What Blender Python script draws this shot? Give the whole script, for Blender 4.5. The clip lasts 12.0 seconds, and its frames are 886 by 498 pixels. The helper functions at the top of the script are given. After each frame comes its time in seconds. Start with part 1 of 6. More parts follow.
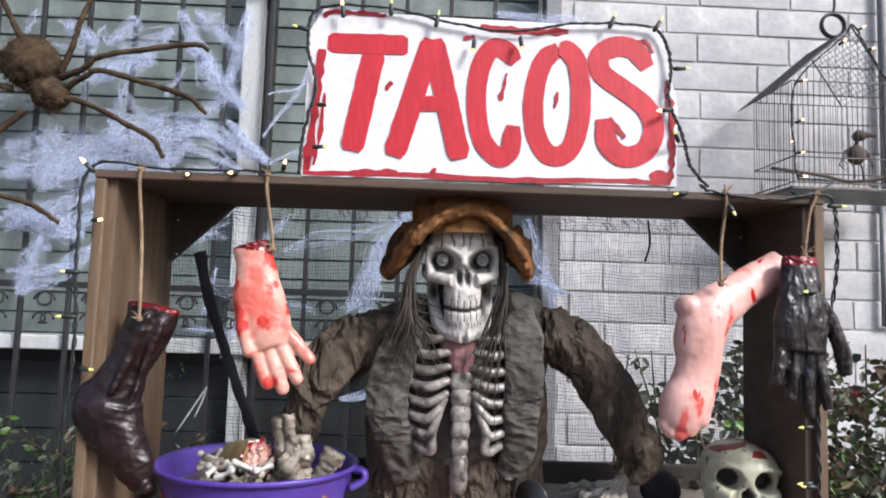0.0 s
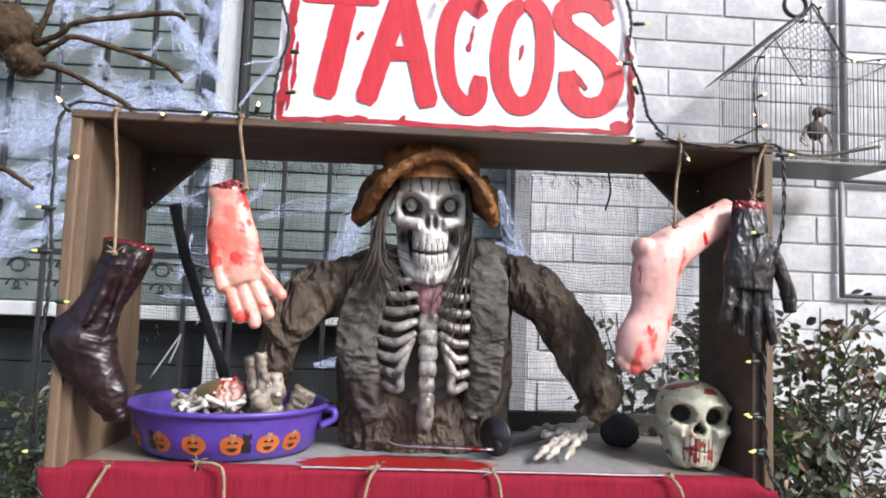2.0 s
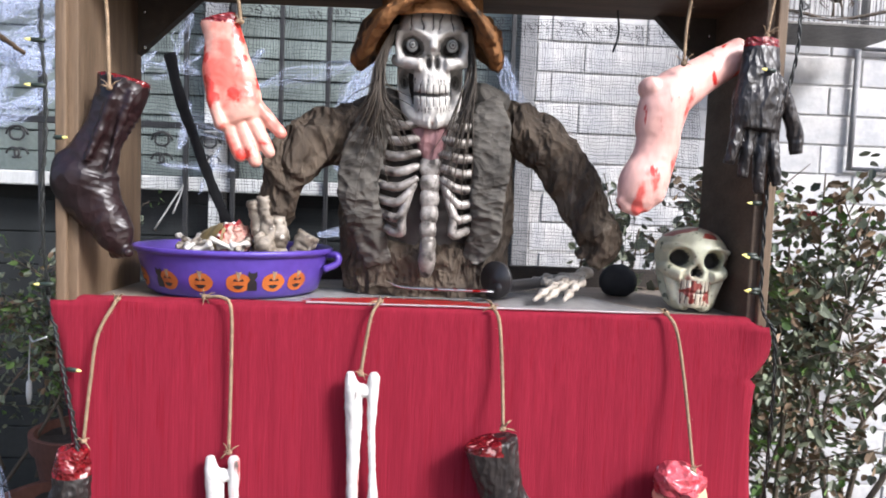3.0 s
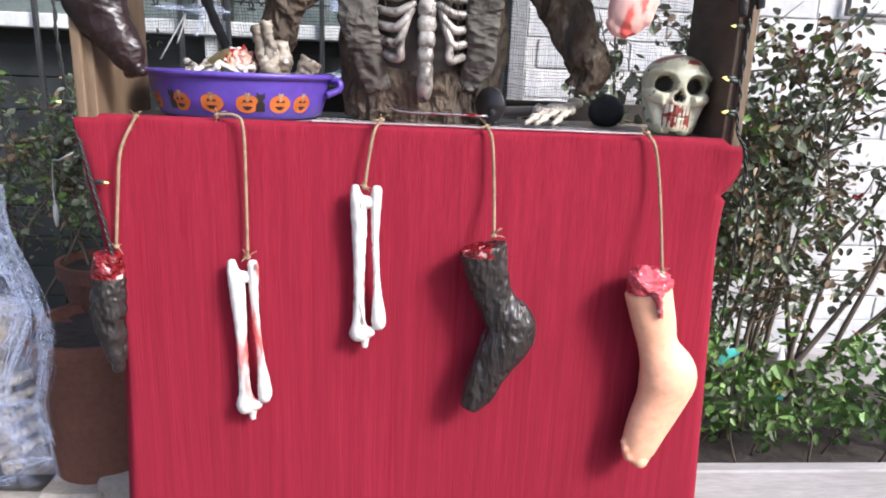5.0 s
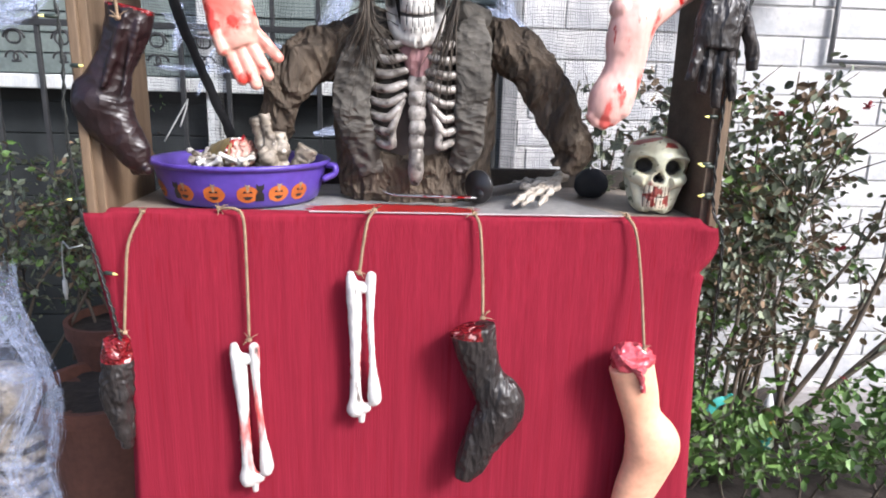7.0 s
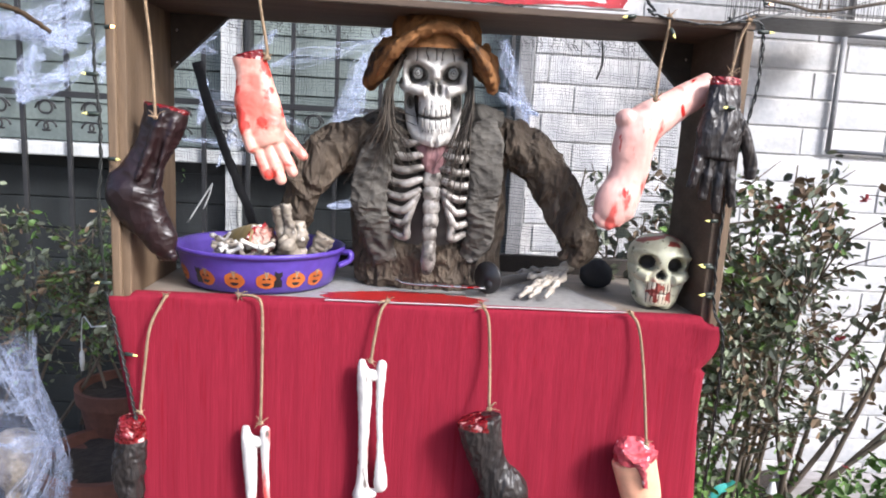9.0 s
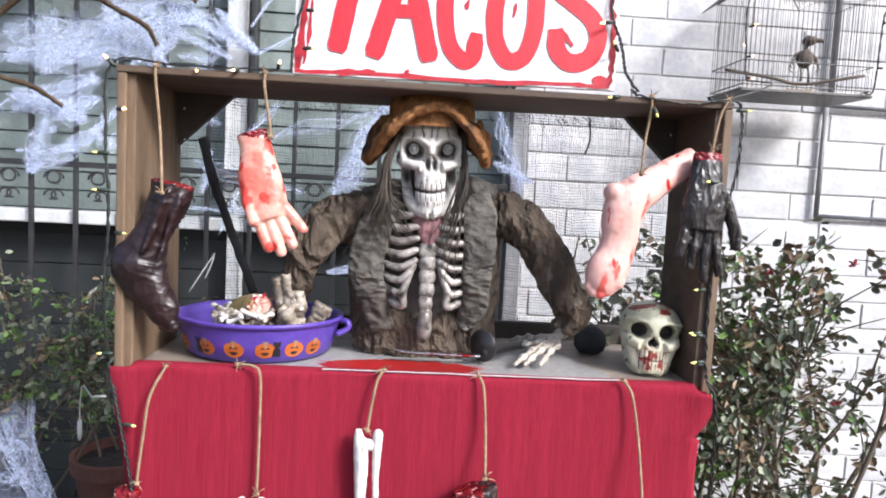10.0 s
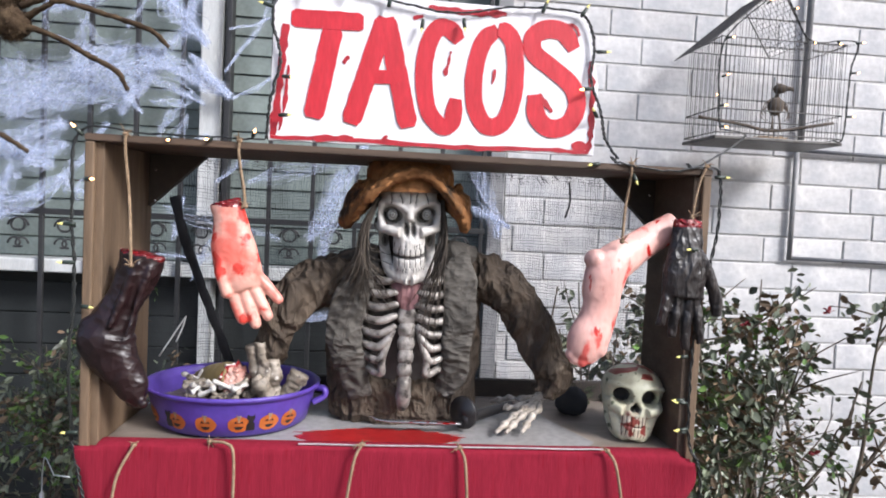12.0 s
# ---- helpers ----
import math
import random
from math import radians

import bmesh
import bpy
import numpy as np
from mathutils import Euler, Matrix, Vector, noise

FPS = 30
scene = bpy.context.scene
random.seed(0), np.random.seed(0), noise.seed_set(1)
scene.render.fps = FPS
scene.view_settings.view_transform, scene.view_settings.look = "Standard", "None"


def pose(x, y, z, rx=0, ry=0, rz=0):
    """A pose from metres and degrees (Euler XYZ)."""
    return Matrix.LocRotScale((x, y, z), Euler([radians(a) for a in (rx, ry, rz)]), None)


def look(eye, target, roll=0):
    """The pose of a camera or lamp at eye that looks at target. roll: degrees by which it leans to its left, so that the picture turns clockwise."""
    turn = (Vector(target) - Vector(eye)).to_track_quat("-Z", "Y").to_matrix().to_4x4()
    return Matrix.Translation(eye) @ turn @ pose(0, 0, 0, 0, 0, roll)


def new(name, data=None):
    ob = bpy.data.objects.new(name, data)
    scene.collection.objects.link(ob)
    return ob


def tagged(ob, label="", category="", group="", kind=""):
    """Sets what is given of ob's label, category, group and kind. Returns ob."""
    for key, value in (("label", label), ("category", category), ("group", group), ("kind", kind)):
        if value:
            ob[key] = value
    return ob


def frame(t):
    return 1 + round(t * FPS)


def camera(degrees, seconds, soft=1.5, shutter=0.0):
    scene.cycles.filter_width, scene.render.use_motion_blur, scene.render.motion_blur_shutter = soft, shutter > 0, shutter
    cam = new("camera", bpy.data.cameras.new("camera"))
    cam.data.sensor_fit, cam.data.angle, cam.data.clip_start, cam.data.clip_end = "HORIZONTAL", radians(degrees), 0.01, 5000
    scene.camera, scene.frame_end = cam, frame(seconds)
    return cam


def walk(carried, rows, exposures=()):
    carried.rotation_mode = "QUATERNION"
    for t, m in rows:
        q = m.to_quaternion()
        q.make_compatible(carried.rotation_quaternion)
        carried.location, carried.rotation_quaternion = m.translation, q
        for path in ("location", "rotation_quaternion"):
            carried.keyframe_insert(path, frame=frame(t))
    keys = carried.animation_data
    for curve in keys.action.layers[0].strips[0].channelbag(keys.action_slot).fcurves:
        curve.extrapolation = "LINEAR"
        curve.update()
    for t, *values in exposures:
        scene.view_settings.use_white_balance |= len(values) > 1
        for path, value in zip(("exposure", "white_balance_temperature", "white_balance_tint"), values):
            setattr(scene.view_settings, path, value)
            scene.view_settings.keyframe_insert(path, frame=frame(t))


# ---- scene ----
cam = camera(67.46, 12.0, 1.9)
ROWS = [  # seconds, place, turn to the left, pitch up, lean
    (0.0, -0.0742, -1.1147, 1.4813, -1.949, 4.836, 1.830),
    (0.5, -0.0677, -1.1218, 1.4546, -1.346, 4.268, 1.592),
    (1.0, -0.0606, -1.1194, 1.4293, -0.825, 3.728, 1.683),
    (1.5, -0.0674, -1.1526, 1.4094, -1.833, 4.362, 2.477),
    (2.0, -0.0515, -1.1536, 1.3833, -3.717, 4.599, 2.093),
    (2.5, -0.0369, -1.1471, 1.3251, -4.062, 0.653, 2.050),
    (3.0, -0.0436, -1.1480, 1.2815, -3.717, -4.065, 2.201),
    (3.5, -0.0469, -1.1530, 1.2448, -3.458, -8.259, 2.316),
    (5.5, -0.0493, -1.2863, 1.2019, -4.919, -15.557, 2.173),
    (6.0, -0.0406, -1.2946, 1.2579, -5.009, -13.822, 1.768),
    (6.5, -0.0383, -1.2831, 1.3263, -4.538, -15.062, 1.825),
    (7.0, -0.0348, -1.2847, 1.3559, -4.299, -14.348, 1.595),
    (7.5, -0.0430, -1.2957, 1.3821, -4.039, -12.027, 2.041),
    (9.5, -0.0552, -1.3320, 1.4561, -3.766, -8.013, 3.212),
    (10.0, -0.0499, -1.3530, 1.4686, -3.568, -4.663, 2.975),
    (10.5, -0.0483, -1.3762, 1.4745, -3.586, -1.471, 2.858),
    (11.0, -0.0417, -1.3945, 1.4889, -3.527, 0.574, 2.606),
    (11.5, -0.0545, -1.3695, 1.5439, -4.055, 0.843, 2.591),
    (12.0, -0.0619, -1.3197, 1.5649, -5.650, -2.860, 2.818),
]
walk(cam, [(t, pose(x, y, z, 90 + pitch, 0, yaw) @ pose(0, 0, 0, 0, 0, lean)) for t, x, y, z, yaw, pitch, lean in ROWS],
     [(0.0, 0.48, 5950, 12), (1.5, 0.66, 5950, 12), (2.5, 0.85, 5950, 12), (3.5, 1.02, 5950, 12), (5.5, 1.1, 5950, 12), (7.0, 1.10, 5950, 12), (9.5, 1.1, 5950, 12), (11.0, 0.86, 5950, 12), (12.0, 0.66, 5950, 12)])

# ---- world and light: an even, bright overcast day, brightest towards the front right ----
world = bpy.data.worlds.new("sky")
scene.world = world
world.use_nodes = True
_n = world.node_tree.nodes
_sky = _n.new("ShaderNodeTexSky")
_sky.sky_type, _sky.sun_disc = "NISHITA", False
_sky.sun_elevation, _sky.sun_rotation = radians(42), radians(133)
_sky.dust_density, _sky.air_density = 4.0, 1.0
world.node_tree.links.new(_sky.outputs[0], _n["Background"].inputs[0])
_n["Background"].inputs[1].default_value = 0.132
sun = new("sun", bpy.data.lights.new("sun", "SUN"))
sun.data.energy, sun.data.angle, sun.data.color = 2.8, radians(15), (1.0, 0.97, 0.93)
sun.matrix_world = look((2.9, -2.7, 3.6), (0, 0, 0.6))


# ---- materials ----
def mat(name, a, b=None, scale=8.0, rough=0.7, metal=0.0, bump=0.2, fine=60.0, stretch=(1, 1, 1), spots=None, island=0.0, rand=0.0, spec=0.5, detail=6.0, crumple=None):
    """Two tones mixed by a broad and a fine noise, with relief; spots: list of (colour, scale, threshold, softness, seed, roughness)."""
    m = bpy.data.materials.new(name)
    m.use_nodes = True
    t = m.node_tree
    N, L = t.nodes, t.links
    p = N["Principled BSDF"]
    co = N.new("ShaderNodeTexCoord")
    mp = N.new("ShaderNodeMapping")
    mp.inputs["Scale"].default_value = stretch
    L.new(co.outputs["Object"], mp.inputs[0])

    def tex(s, d=detail, off=0.0, v=mp):
        n = N.new("ShaderNodeTexNoise")
        n.inputs["Scale"].default_value, n.inputs["Detail"].default_value = s, d
        if off:
            q = N.new("ShaderNodeVectorMath")
            q.inputs[1].default_value = (off, off * 1.7, off * 0.6)
            L.new(v.outputs[0], q.inputs[0])
            L.new(q.outputs[0], n.inputs["Vector"])
        else:
            L.new(v.outputs[0], n.inputs["Vector"])
        return n.outputs[0]

    def ramp(src, lo, hi):
        r = N.new("ShaderNodeMapRange")
        r.inputs[1].default_value, r.inputs[2].default_value = lo, hi
        L.new(src, r.inputs[0])
        return r.outputs[0]

    def mix(f, x, y):
        n = N.new("ShaderNodeMix")
        n.data_type = "RGBA"
        L.new(f, n.inputs[0])
        for v, i in ((x, 6), (y, 7)):
            if isinstance(v, tuple):
                n.inputs[i].default_value = (*v, 1)
            else:
                L.new(v, n.inputs[i])
        return n.outputs[2]

    b = b or tuple(c * 0.72 for c in a)
    broad, grain = tex(scale), tex(fine, 4.0, 3.1)
    col = mix(ramp(broad, 0.33, 0.68), a, b)
    col = mix(ramp(grain, 0.25, 1.25), col, tuple(c * 0.55 for c in b))
    if island or rand:
        g = N.new("ShaderNodeNewGeometry").outputs["Random Per Island"] if island else N.new("ShaderNodeObjectInfo").outputs["Random"]
        hsv = N.new("ShaderNodeHueSaturation")
        k = island or rand
        L.new(ramp(g, 0, 1), hsv.inputs["Value"])
        mr = hsv.inputs["Value"].links[0].from_node
        mr.inputs[3].default_value, mr.inputs[4].default_value = 1 - k, 1 + k
        L.new(col, hsv.inputs["Color"])
        col = hsv.outputs[0]
    p.inputs["Roughness"].default_value, p.inputs["Metallic"].default_value = rough, metal
    p.inputs["Specular IOR Level"].default_value = spec
    rsock = None
    for c, s, th, soft, off, rr in spots or ():
        f = ramp(tex(s, 5.0, off, mp), th, th + soft)
        col = mix(f, col, c)
        n = N.new("ShaderNodeMix")
        L.new(f, n.inputs[0])
        n.inputs[2].default_value, n.inputs[3].default_value = rough, rr
        if rsock:
            L.new(rsock, n.inputs[2])
        rsock = n.outputs[0]
    if rsock:
        L.new(rsock, p.inputs["Roughness"])
    L.new(col, p.inputs["Base Color"])
    if crumple:
        heights = []
        warp = N.new("ShaderNodeVectorMath")
        warp.operation = "MULTIPLY_ADD"
        wn = N.new("ShaderNodeTexNoise")
        wn.inputs["Scale"].default_value = 9.0
        L.new(mp.outputs[0], wn.inputs["Vector"])
        L.new(wn.outputs["Color"], warp.inputs[0])
        warp.inputs[1].default_value = (0.07, 0.07, 0.07)
        L.new(mp.outputs[0], warp.inputs[2])
        for s, k in ((crumple[0], 1.0), (crumple[0] * 2.1, 0.5)):
            v = N.new("ShaderNodeTexVoronoi")
            v.inputs["Scale"].default_value = s
            L.new(warp.outputs[0], v.inputs["Vector"])
            m1 = N.new("ShaderNodeMath")
            m1.operation = "MULTIPLY"
            m1.inputs[1].default_value = k
            L.new(v.outputs["Distance"], m1.inputs[0])
            heights.append(m1.outputs[0])
        add = N.new("ShaderNodeMath")
        L.new(heights[0], add.inputs[0])
        L.new(heights[1], add.inputs[1])
        bc = N.new("ShaderNodeBump")
        bc.inputs["Strength"].default_value, bc.inputs["Distance"].default_value = 1.0, crumple[1]
        L.new(add.outputs[0], bc.inputs["Height"])
        L.new(bc.outputs[0], p.inputs["Normal"])
    if bump:
        bp = N.new("ShaderNodeBump")
        bp.inputs["Strength"].default_value, bp.inputs["Distance"].default_value = bump, 0.004
        ad = N.new("ShaderNodeMath")
        L.new(broad, ad.inputs[0])
        L.new(grain, ad.inputs[1])
        L.new(ad.outputs[0], bp.inputs["Height"])
        if crumple:
            L.new(bc.outputs[0], bp.inputs["Normal"])
        L.new(bp.outputs[0], p.inputs["Normal"])
    return m


def glow(name, colour, strength):
    m = mat(name, colour, colour, bump=0)
    p = m.node_tree.nodes["Principled BSDF"]
    p.inputs["Emission Color"].default_value, p.inputs["Emission Strength"].default_value = (*colour, 1), strength
    return m


M_PINE = mat("pine", (0.195, 0.130, 0.078), (0.115, 0.076, 0.045), 5, 0.7, bump=0.25, fine=30, stretch=(9, 9, 0.9), spots=[((0.08, 0.05, 0.03), 1.2, 0.62, 0.1, 4.0, 0.8)])
M_PLY = mat("plywood", (0.14, 0.098, 0.066), (0.085, 0.058, 0.04), 3, 0.75, bump=0.2, fine=24, stretch=(1, 5, 9))
M_PLYTOP = mat("plywood_top", (0.15, 0.095, 0.06), (0.075, 0.05, 0.034), 3, 0.75, bump=0.2, fine=24, stretch=(1, 9, 9))
M_BLACKWOOD = mat("black_wood", (0.060, 0.046, 0.036), (0.035, 0.028, 0.022), 6, 0.8)
M_COUNTER = mat("counter_board", (0.27, 0.225, 0.185), (0.18, 0.15, 0.12), 5, 0.6, bump=0.15, stretch=(1, 5, 1))
M_CLOTH = mat("red_cloth", (0.255, 0.017, 0.035), (0.21, 0.0135, 0.028), 4, 0.95, bump=0.35, fine=22, stretch=(26, 26, 0.35), spec=0.12, spots=[((0.19, 0.008, 0.018), 9, 0.60, 0.10, 2.0, 0.95), ((0.29, 0.024, 0.042), 14, 0.70, 0.08, 5.0, 0.95)])
M_SIGN = mat("sign_white", (0.84, 0.83, 0.84), (0.79, 0.77, 0.79), 9, 0.55, bump=0.1)
M_PAINT = mat("red_paint", (0.59, 0.020, 0.035), (0.50, 0.013, 0.024), 14, 0.5, bump=0.15, fine=40, stretch=(4, 1, 1))
M_SMEAR = mat("red_smear", (0.46, 0.018, 0.030), (0.34, 0.010, 0.020), 20, 0.5, bump=0.2)
M_BRICK = mat("pale_brick", (0.70, 0.685, 0.665), (0.58, 0.57, 0.56), 5, 0.85, bump=0.45, fine=45, rand=0.10, spots=[((0.34, 0.35, 0.375), 4.0, 0.50, 0.22, 7.0, 0.85), ((0.22, 0.215, 0.21), 30.0, 0.70, 0.05, 2.0, 0.9)])
M_MORTAR = mat("mortar", (0.60, 0.59, 0.575), (0.50, 0.49, 0.48), 12, 0.95, bump=0.5)
M_TRIM = mat("white_trim", (0.62, 0.63, 0.62), (0.50, 0.51, 0.50), 4, 0.55, bump=0.08, stretch=(5, 5, 0.7))
M_SLAT = mat("green_slat", (0.25, 0.295, 0.275), (0.18, 0.215, 0.20), 3, 0.6, bump=0.1, rand=0.12)
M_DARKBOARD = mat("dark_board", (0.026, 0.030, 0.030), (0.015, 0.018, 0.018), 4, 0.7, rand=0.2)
M_IRON = mat("black_iron", (0.018, 0.018, 0.02), (0.03, 0.03, 0.03), 20, 0.5, bump=0.15)
M_GROUND = mat("soil_gravel", (0.16, 0.13, 0.11), (0.09, 0.075, 0.06), 6, 0.95, bump=0.8, fine=70)
M_PURPLE = mat("purple_plastic", (0.105, 0.060, 0.36), (0.085, 0.045, 0.30), 6, 0.38, bump=0.03)
M_ORANGE = mat("orange_print", (0.52, 0.145, 0.025), (0.40, 0.10, 0.02), 30, 0.45, bump=0)
M_BLACK = mat("black_print", (0.012, 0.011, 0.012), (0.02, 0.018, 0.02), 30, 0.5, bump=0)
M_BONE = mat("white_bone", (0.66, 0.64, 0.60), (0.50, 0.47, 0.43), 22, 0.5, bump=0.35, fine=90, spots=[((0.12, 0.10, 0.09), 34, 0.64, 0.12, 5, 0.6)])
M_BONERED = mat("bloody_bone", (0.72, 0.70, 0.67), (0.56, 0.53, 0.50), 22, 0.45, bump=0.3, fine=90, stretch=(1, 1, 0.25), spots=[((0.58, 0.09, 0.08), 24, 0.545, 0.10, 9, 0.3), ((0.10, 0.08, 0.07), 70, 0.66, 0.08, 3, 0.5)])
M_RIB = mat("silvered_bone", (0.50, 0.46, 0.42), (0.13, 0.115, 0.10), 40, 0.36, 0.25, bump=0.7, fine=80, spots=[((0.035, 0.028, 0.024), 38, 0.58, 0.10, 4.0, 0.6)])
# wash in the skull hollows; on the torso core, painted-in shade
M_HOLLOW = mat("dark_wash_and_shade", (0.045, 0.040, 0.037), (0.085, 0.075, 0.068), 18, 0.7)
M_EYE = mat("grey_eye", (0.42, 0.44, 0.43), (0.30, 0.31, 0.30), 30, 0.2, bump=0)
M_COAT = mat("crumpled_coat", (0.115, 0.086, 0.060), (0.050, 0.038, 0.028), 9, 0.8, bump=0.25, fine=60, spec=0.3, stretch=(1.25, 1.25, 0.6), crumple=(30, 0.016), spots=[((0.030, 0.024, 0.018), 13, 0.57, 0.15, 3.0, 0.9), ((0.20, 0.165, 0.125), 30, 0.66, 0.12, 9.0, 0.8)])
M_LAPEL = mat("vest_cloth", (0.135, 0.124, 0.108), (0.066, 0.060, 0.052), 10, 0.88, bump=0.25, fine=70, spec=0.25, stretch=(0.8, 0.8, 1.1), crumple=(34, 0.010), spots=[((0.045, 0.040, 0.034), 16, 0.60, 0.12, 3.0, 0.9), ((0.26, 0.245, 0.22), 40, 0.66, 0.1, 9.0, 0.8)])
M_HAT = mat("rust_hat", (0.30, 0.135, 0.046), (0.20, 0.092, 0.036), 12, 0.88, bump=0.3, fine=60, spec=0.25, crumple=(32, 0.010), spots=[((0.050, 0.032, 0.020), 11, 0.53, 0.10, 6.0, 0.9), ((0.40, 0.22, 0.10), 34, 0.68, 0.08, 2.0, 0.85)])
M_HAIR = mat("matted_hair", (0.085, 0.066, 0.047), (0.045, 0.035, 0.026), 20, 0.7, island=0.4, bump=0)
M_NECK = mat("pink_flesh", (0.30, 0.150, 0.150), (0.17, 0.080, 0.085), 18, 0.55, bump=0.4, fine=45, stretch=(1, 1, 0.4), crumple=(30, 0.016))
M_FLESH = mat("bloody_rubber", (0.80, 0.45, 0.36), (0.74, 0.36, 0.28), 7, 0.42, bump=0.12, spots=[((0.70, 0.15, 0.11), 13, 0.46, 0.10, 3.0, 0.3), ((0.56, 0.05, 0.035), 24, 0.56, 0.07, 7.0, 0.25), ((0.14, 0.06, 0.05), 30, 0.70, 0.05, 11.0, 0.4)])
M_FLESH2 = mat("pink_rubber", (0.82, 0.50, 0.43), (0.76, 0.41, 0.35), 7, 0.4, bump=0.12, stretch=(1.5, 1.5, 0.6), spots=[((0.64, 0.12, 0.10), 14, 0.55, 0.07, 26.0, 0.25), ((0.45, 0.02, 0.016), 24, 0.61, 0.05, 16.0, 0.2), ((0.14, 0.08, 0.07), 32, 0.69, 0.05, 1.0, 0.4)])
M_FLESH3 = mat("peach_rubber", (0.87, 0.47, 0.30), (0.84, 0.41, 0.26), 6, 0.42, bump=0.06)
M_GORE = mat("wet_gore", (0.24, 0.012, 0.016), (0.10, 0.006, 0.008), 40, 0.12, bump=0.7, fine=60, crumple=(60, 0.006), spots=[((0.62, 0.34, 0.32), 52, 0.60, 0.05, 2.0, 0.2)])
M_ROT = mat("rotten_rubber", (0.009, 0.008, 0.010), (0.022, 0.007, 0.007), 6, 0.36, bump=0.5, fine=34, crumple=(26, 0.005))
M_ROTBLACK = mat("blackened_rubber", (0.016, 0.014, 0.014), (0.034, 0.027, 0.025), 12, 0.38, bump=0.6, fine=45, stretch=(1.6, 1.6, 0.5), crumple=(34, 0.006), spots=[((0.07, 0.010, 0.012), 9, 0.62, 0.12, 4.0, 0.25)])
M_SKULLPROP = mat("pale_green_skull", (0.60, 0.60, 0.45), (0.50, 0.48, 0.33), 16, 0.38, bump=0.2, spots=[((0.22, 0.05, 0.035), 13, 0.60, 0.10, 25.0, 0.35), ((0.10, 0.11, 0.065), 46, 0.62, 0.06, 8.0, 0.5), ((0.66, 0.62, 0.42), 20, 0.64, 0.1, 12.0, 0.4)])
M_TWINE = mat("jute_twine", (0.38, 0.27, 0.17), (0.25, 0.17, 0.10), 60, 0.95, bump=0.8, fine=200)
M_WIRE = mat("black_wire", (0.012, 0.014, 0.013), (0.02, 0.022, 0.02), 30, 0.45, bump=0)
M_NET = mat("black_cheesecloth", (0.016, 0.016, 0.018), (0.03, 0.03, 0.032), 30, 0.95, bump=0)
M_LEAF = mat("rose_leaf", (0.205, 0.225, 0.150), (0.120, 0.140, 0.090), 9, 0.42, bump=0.1, island=0.6)
M_LEAFDRY = mat("dry_leaf", (0.23, 0.17, 0.10), (0.15, 0.09, 0.05), 9, 0.7, bump=0.1, island=0.4)
M_LEAFLIGHT = mat("bright_leaf", (0.16, 0.27, 0.06), (0.10, 0.19, 0.045), 9, 0.5, bump=0.1, island=0.35)
M_STEM = mat("rose_stem", (0.13, 0.095, 0.070), (0.08, 0.065, 0.045), 20, 0.8, bump=0.4, stretch=(1, 1, 0.3))
M_TERRA = mat("terracotta", (0.15, 0.060, 0.040), (0.10, 0.042, 0.030), 6, 0.85, bump=0.25)
M_SOIL = mat("potting_soil", (0.05, 0.038, 0.03), (0.025, 0.02, 0.016), 25, 1.0, bump=1.0)
M_GREYWOOD = mat("grey_timber", (0.40, 0.375, 0.37), (0.29, 0.27, 0.265), 4, 0.85, bump=0.35, fine=30, stretch=(0.7, 6, 6))
M_STONE = mat("pale_stone", (0.40, 0.36, 0.32), (0.28, 0.25, 0.22), 8, 0.9, bump=0.5)
M_SPIDER = mat("brown_fur", (0.10, 0.070, 0.042), (0.045, 0.030, 0.020), 30, 0.95, bump=0.8, fine=120, spec=0.1)
M_STEEL = mat("steel_blade", (0.55, 0.55, 0.56), (0.42, 0.42, 0.43), 20, 0.25, 0.9, bump=0.05, spots=[((0.40, 0.01, 0.01), 22, 0.56, 0.04, 2.0, 0.2)])
M_BLACKPLASTIC = mat("black_plastic", (0.014, 0.013, 0.014), (0.022, 0.02, 0.02), 20, 0.35, bump=0.05)
M_BLOODPOOL = mat("dried_blood", (0.36, 0.014, 0.014), (0.26, 0.008, 0.009), 8, 0.42, bump=0.1)
M_CAGE = mat("cage_wire", (0.17, 0.165, 0.16), (0.10, 0.095, 0.09), 30, 0.45, 0.6, bump=0)
M_CAGEROOF = mat("cage_mesh_roof", (0.13, 0.125, 0.12), (0.08, 0.075, 0.07), 40, 0.5, 0.5, bump=0.4)
M_OLDBONE = mat("old_bone", (0.62, 0.56, 0.48), (0.34, 0.29, 0.23), 40, 0.5, bump=0.6, fine=90, spots=[((0.09, 0.07, 0.052), 60, 0.60, 0.10, 4.0, 0.6)])
M_DARKBONE = mat("stained_bone", (0.42, 0.37, 0.30), (0.17, 0.135, 0.10), 36, 0.5, bump=0.6, fine=90, spots=[((0.06, 0.046, 0.035), 50, 0.57, 0.10, 4.0, 0.6), ((0.60, 0.56, 0.50), 60, 0.64, 0.08, 9.0, 0.45)])
M_PIPE = mat("grey_conduit", (0.26, 0.26, 0.265), (0.20, 0.20, 0.205), 9, 0.5, bump=0.05)
M_WARM = glow("warm_bulb", (1.0, 0.45, 0.17), 7.0)
M_LIME = glow("lime_bulb", (0.80, 0.70, 0.22), 0.45)
M_SOCKET = mat("bulb_socket", (0.018, 0.03, 0.022), (0.03, 0.04, 0.03), 20, 0.4, bump=0)
M_FILM = mat("pale_film", (0.52, 0.44, 0.45), (0.34, 0.26, 0.27), 14, 0.25, bump=0.1)
M_CLEARPLASTIC = mat("plastic_sheet", (0.37, 0.355, 0.345), (0.30, 0.29, 0.28), 5, 0.22, bump=0.05)


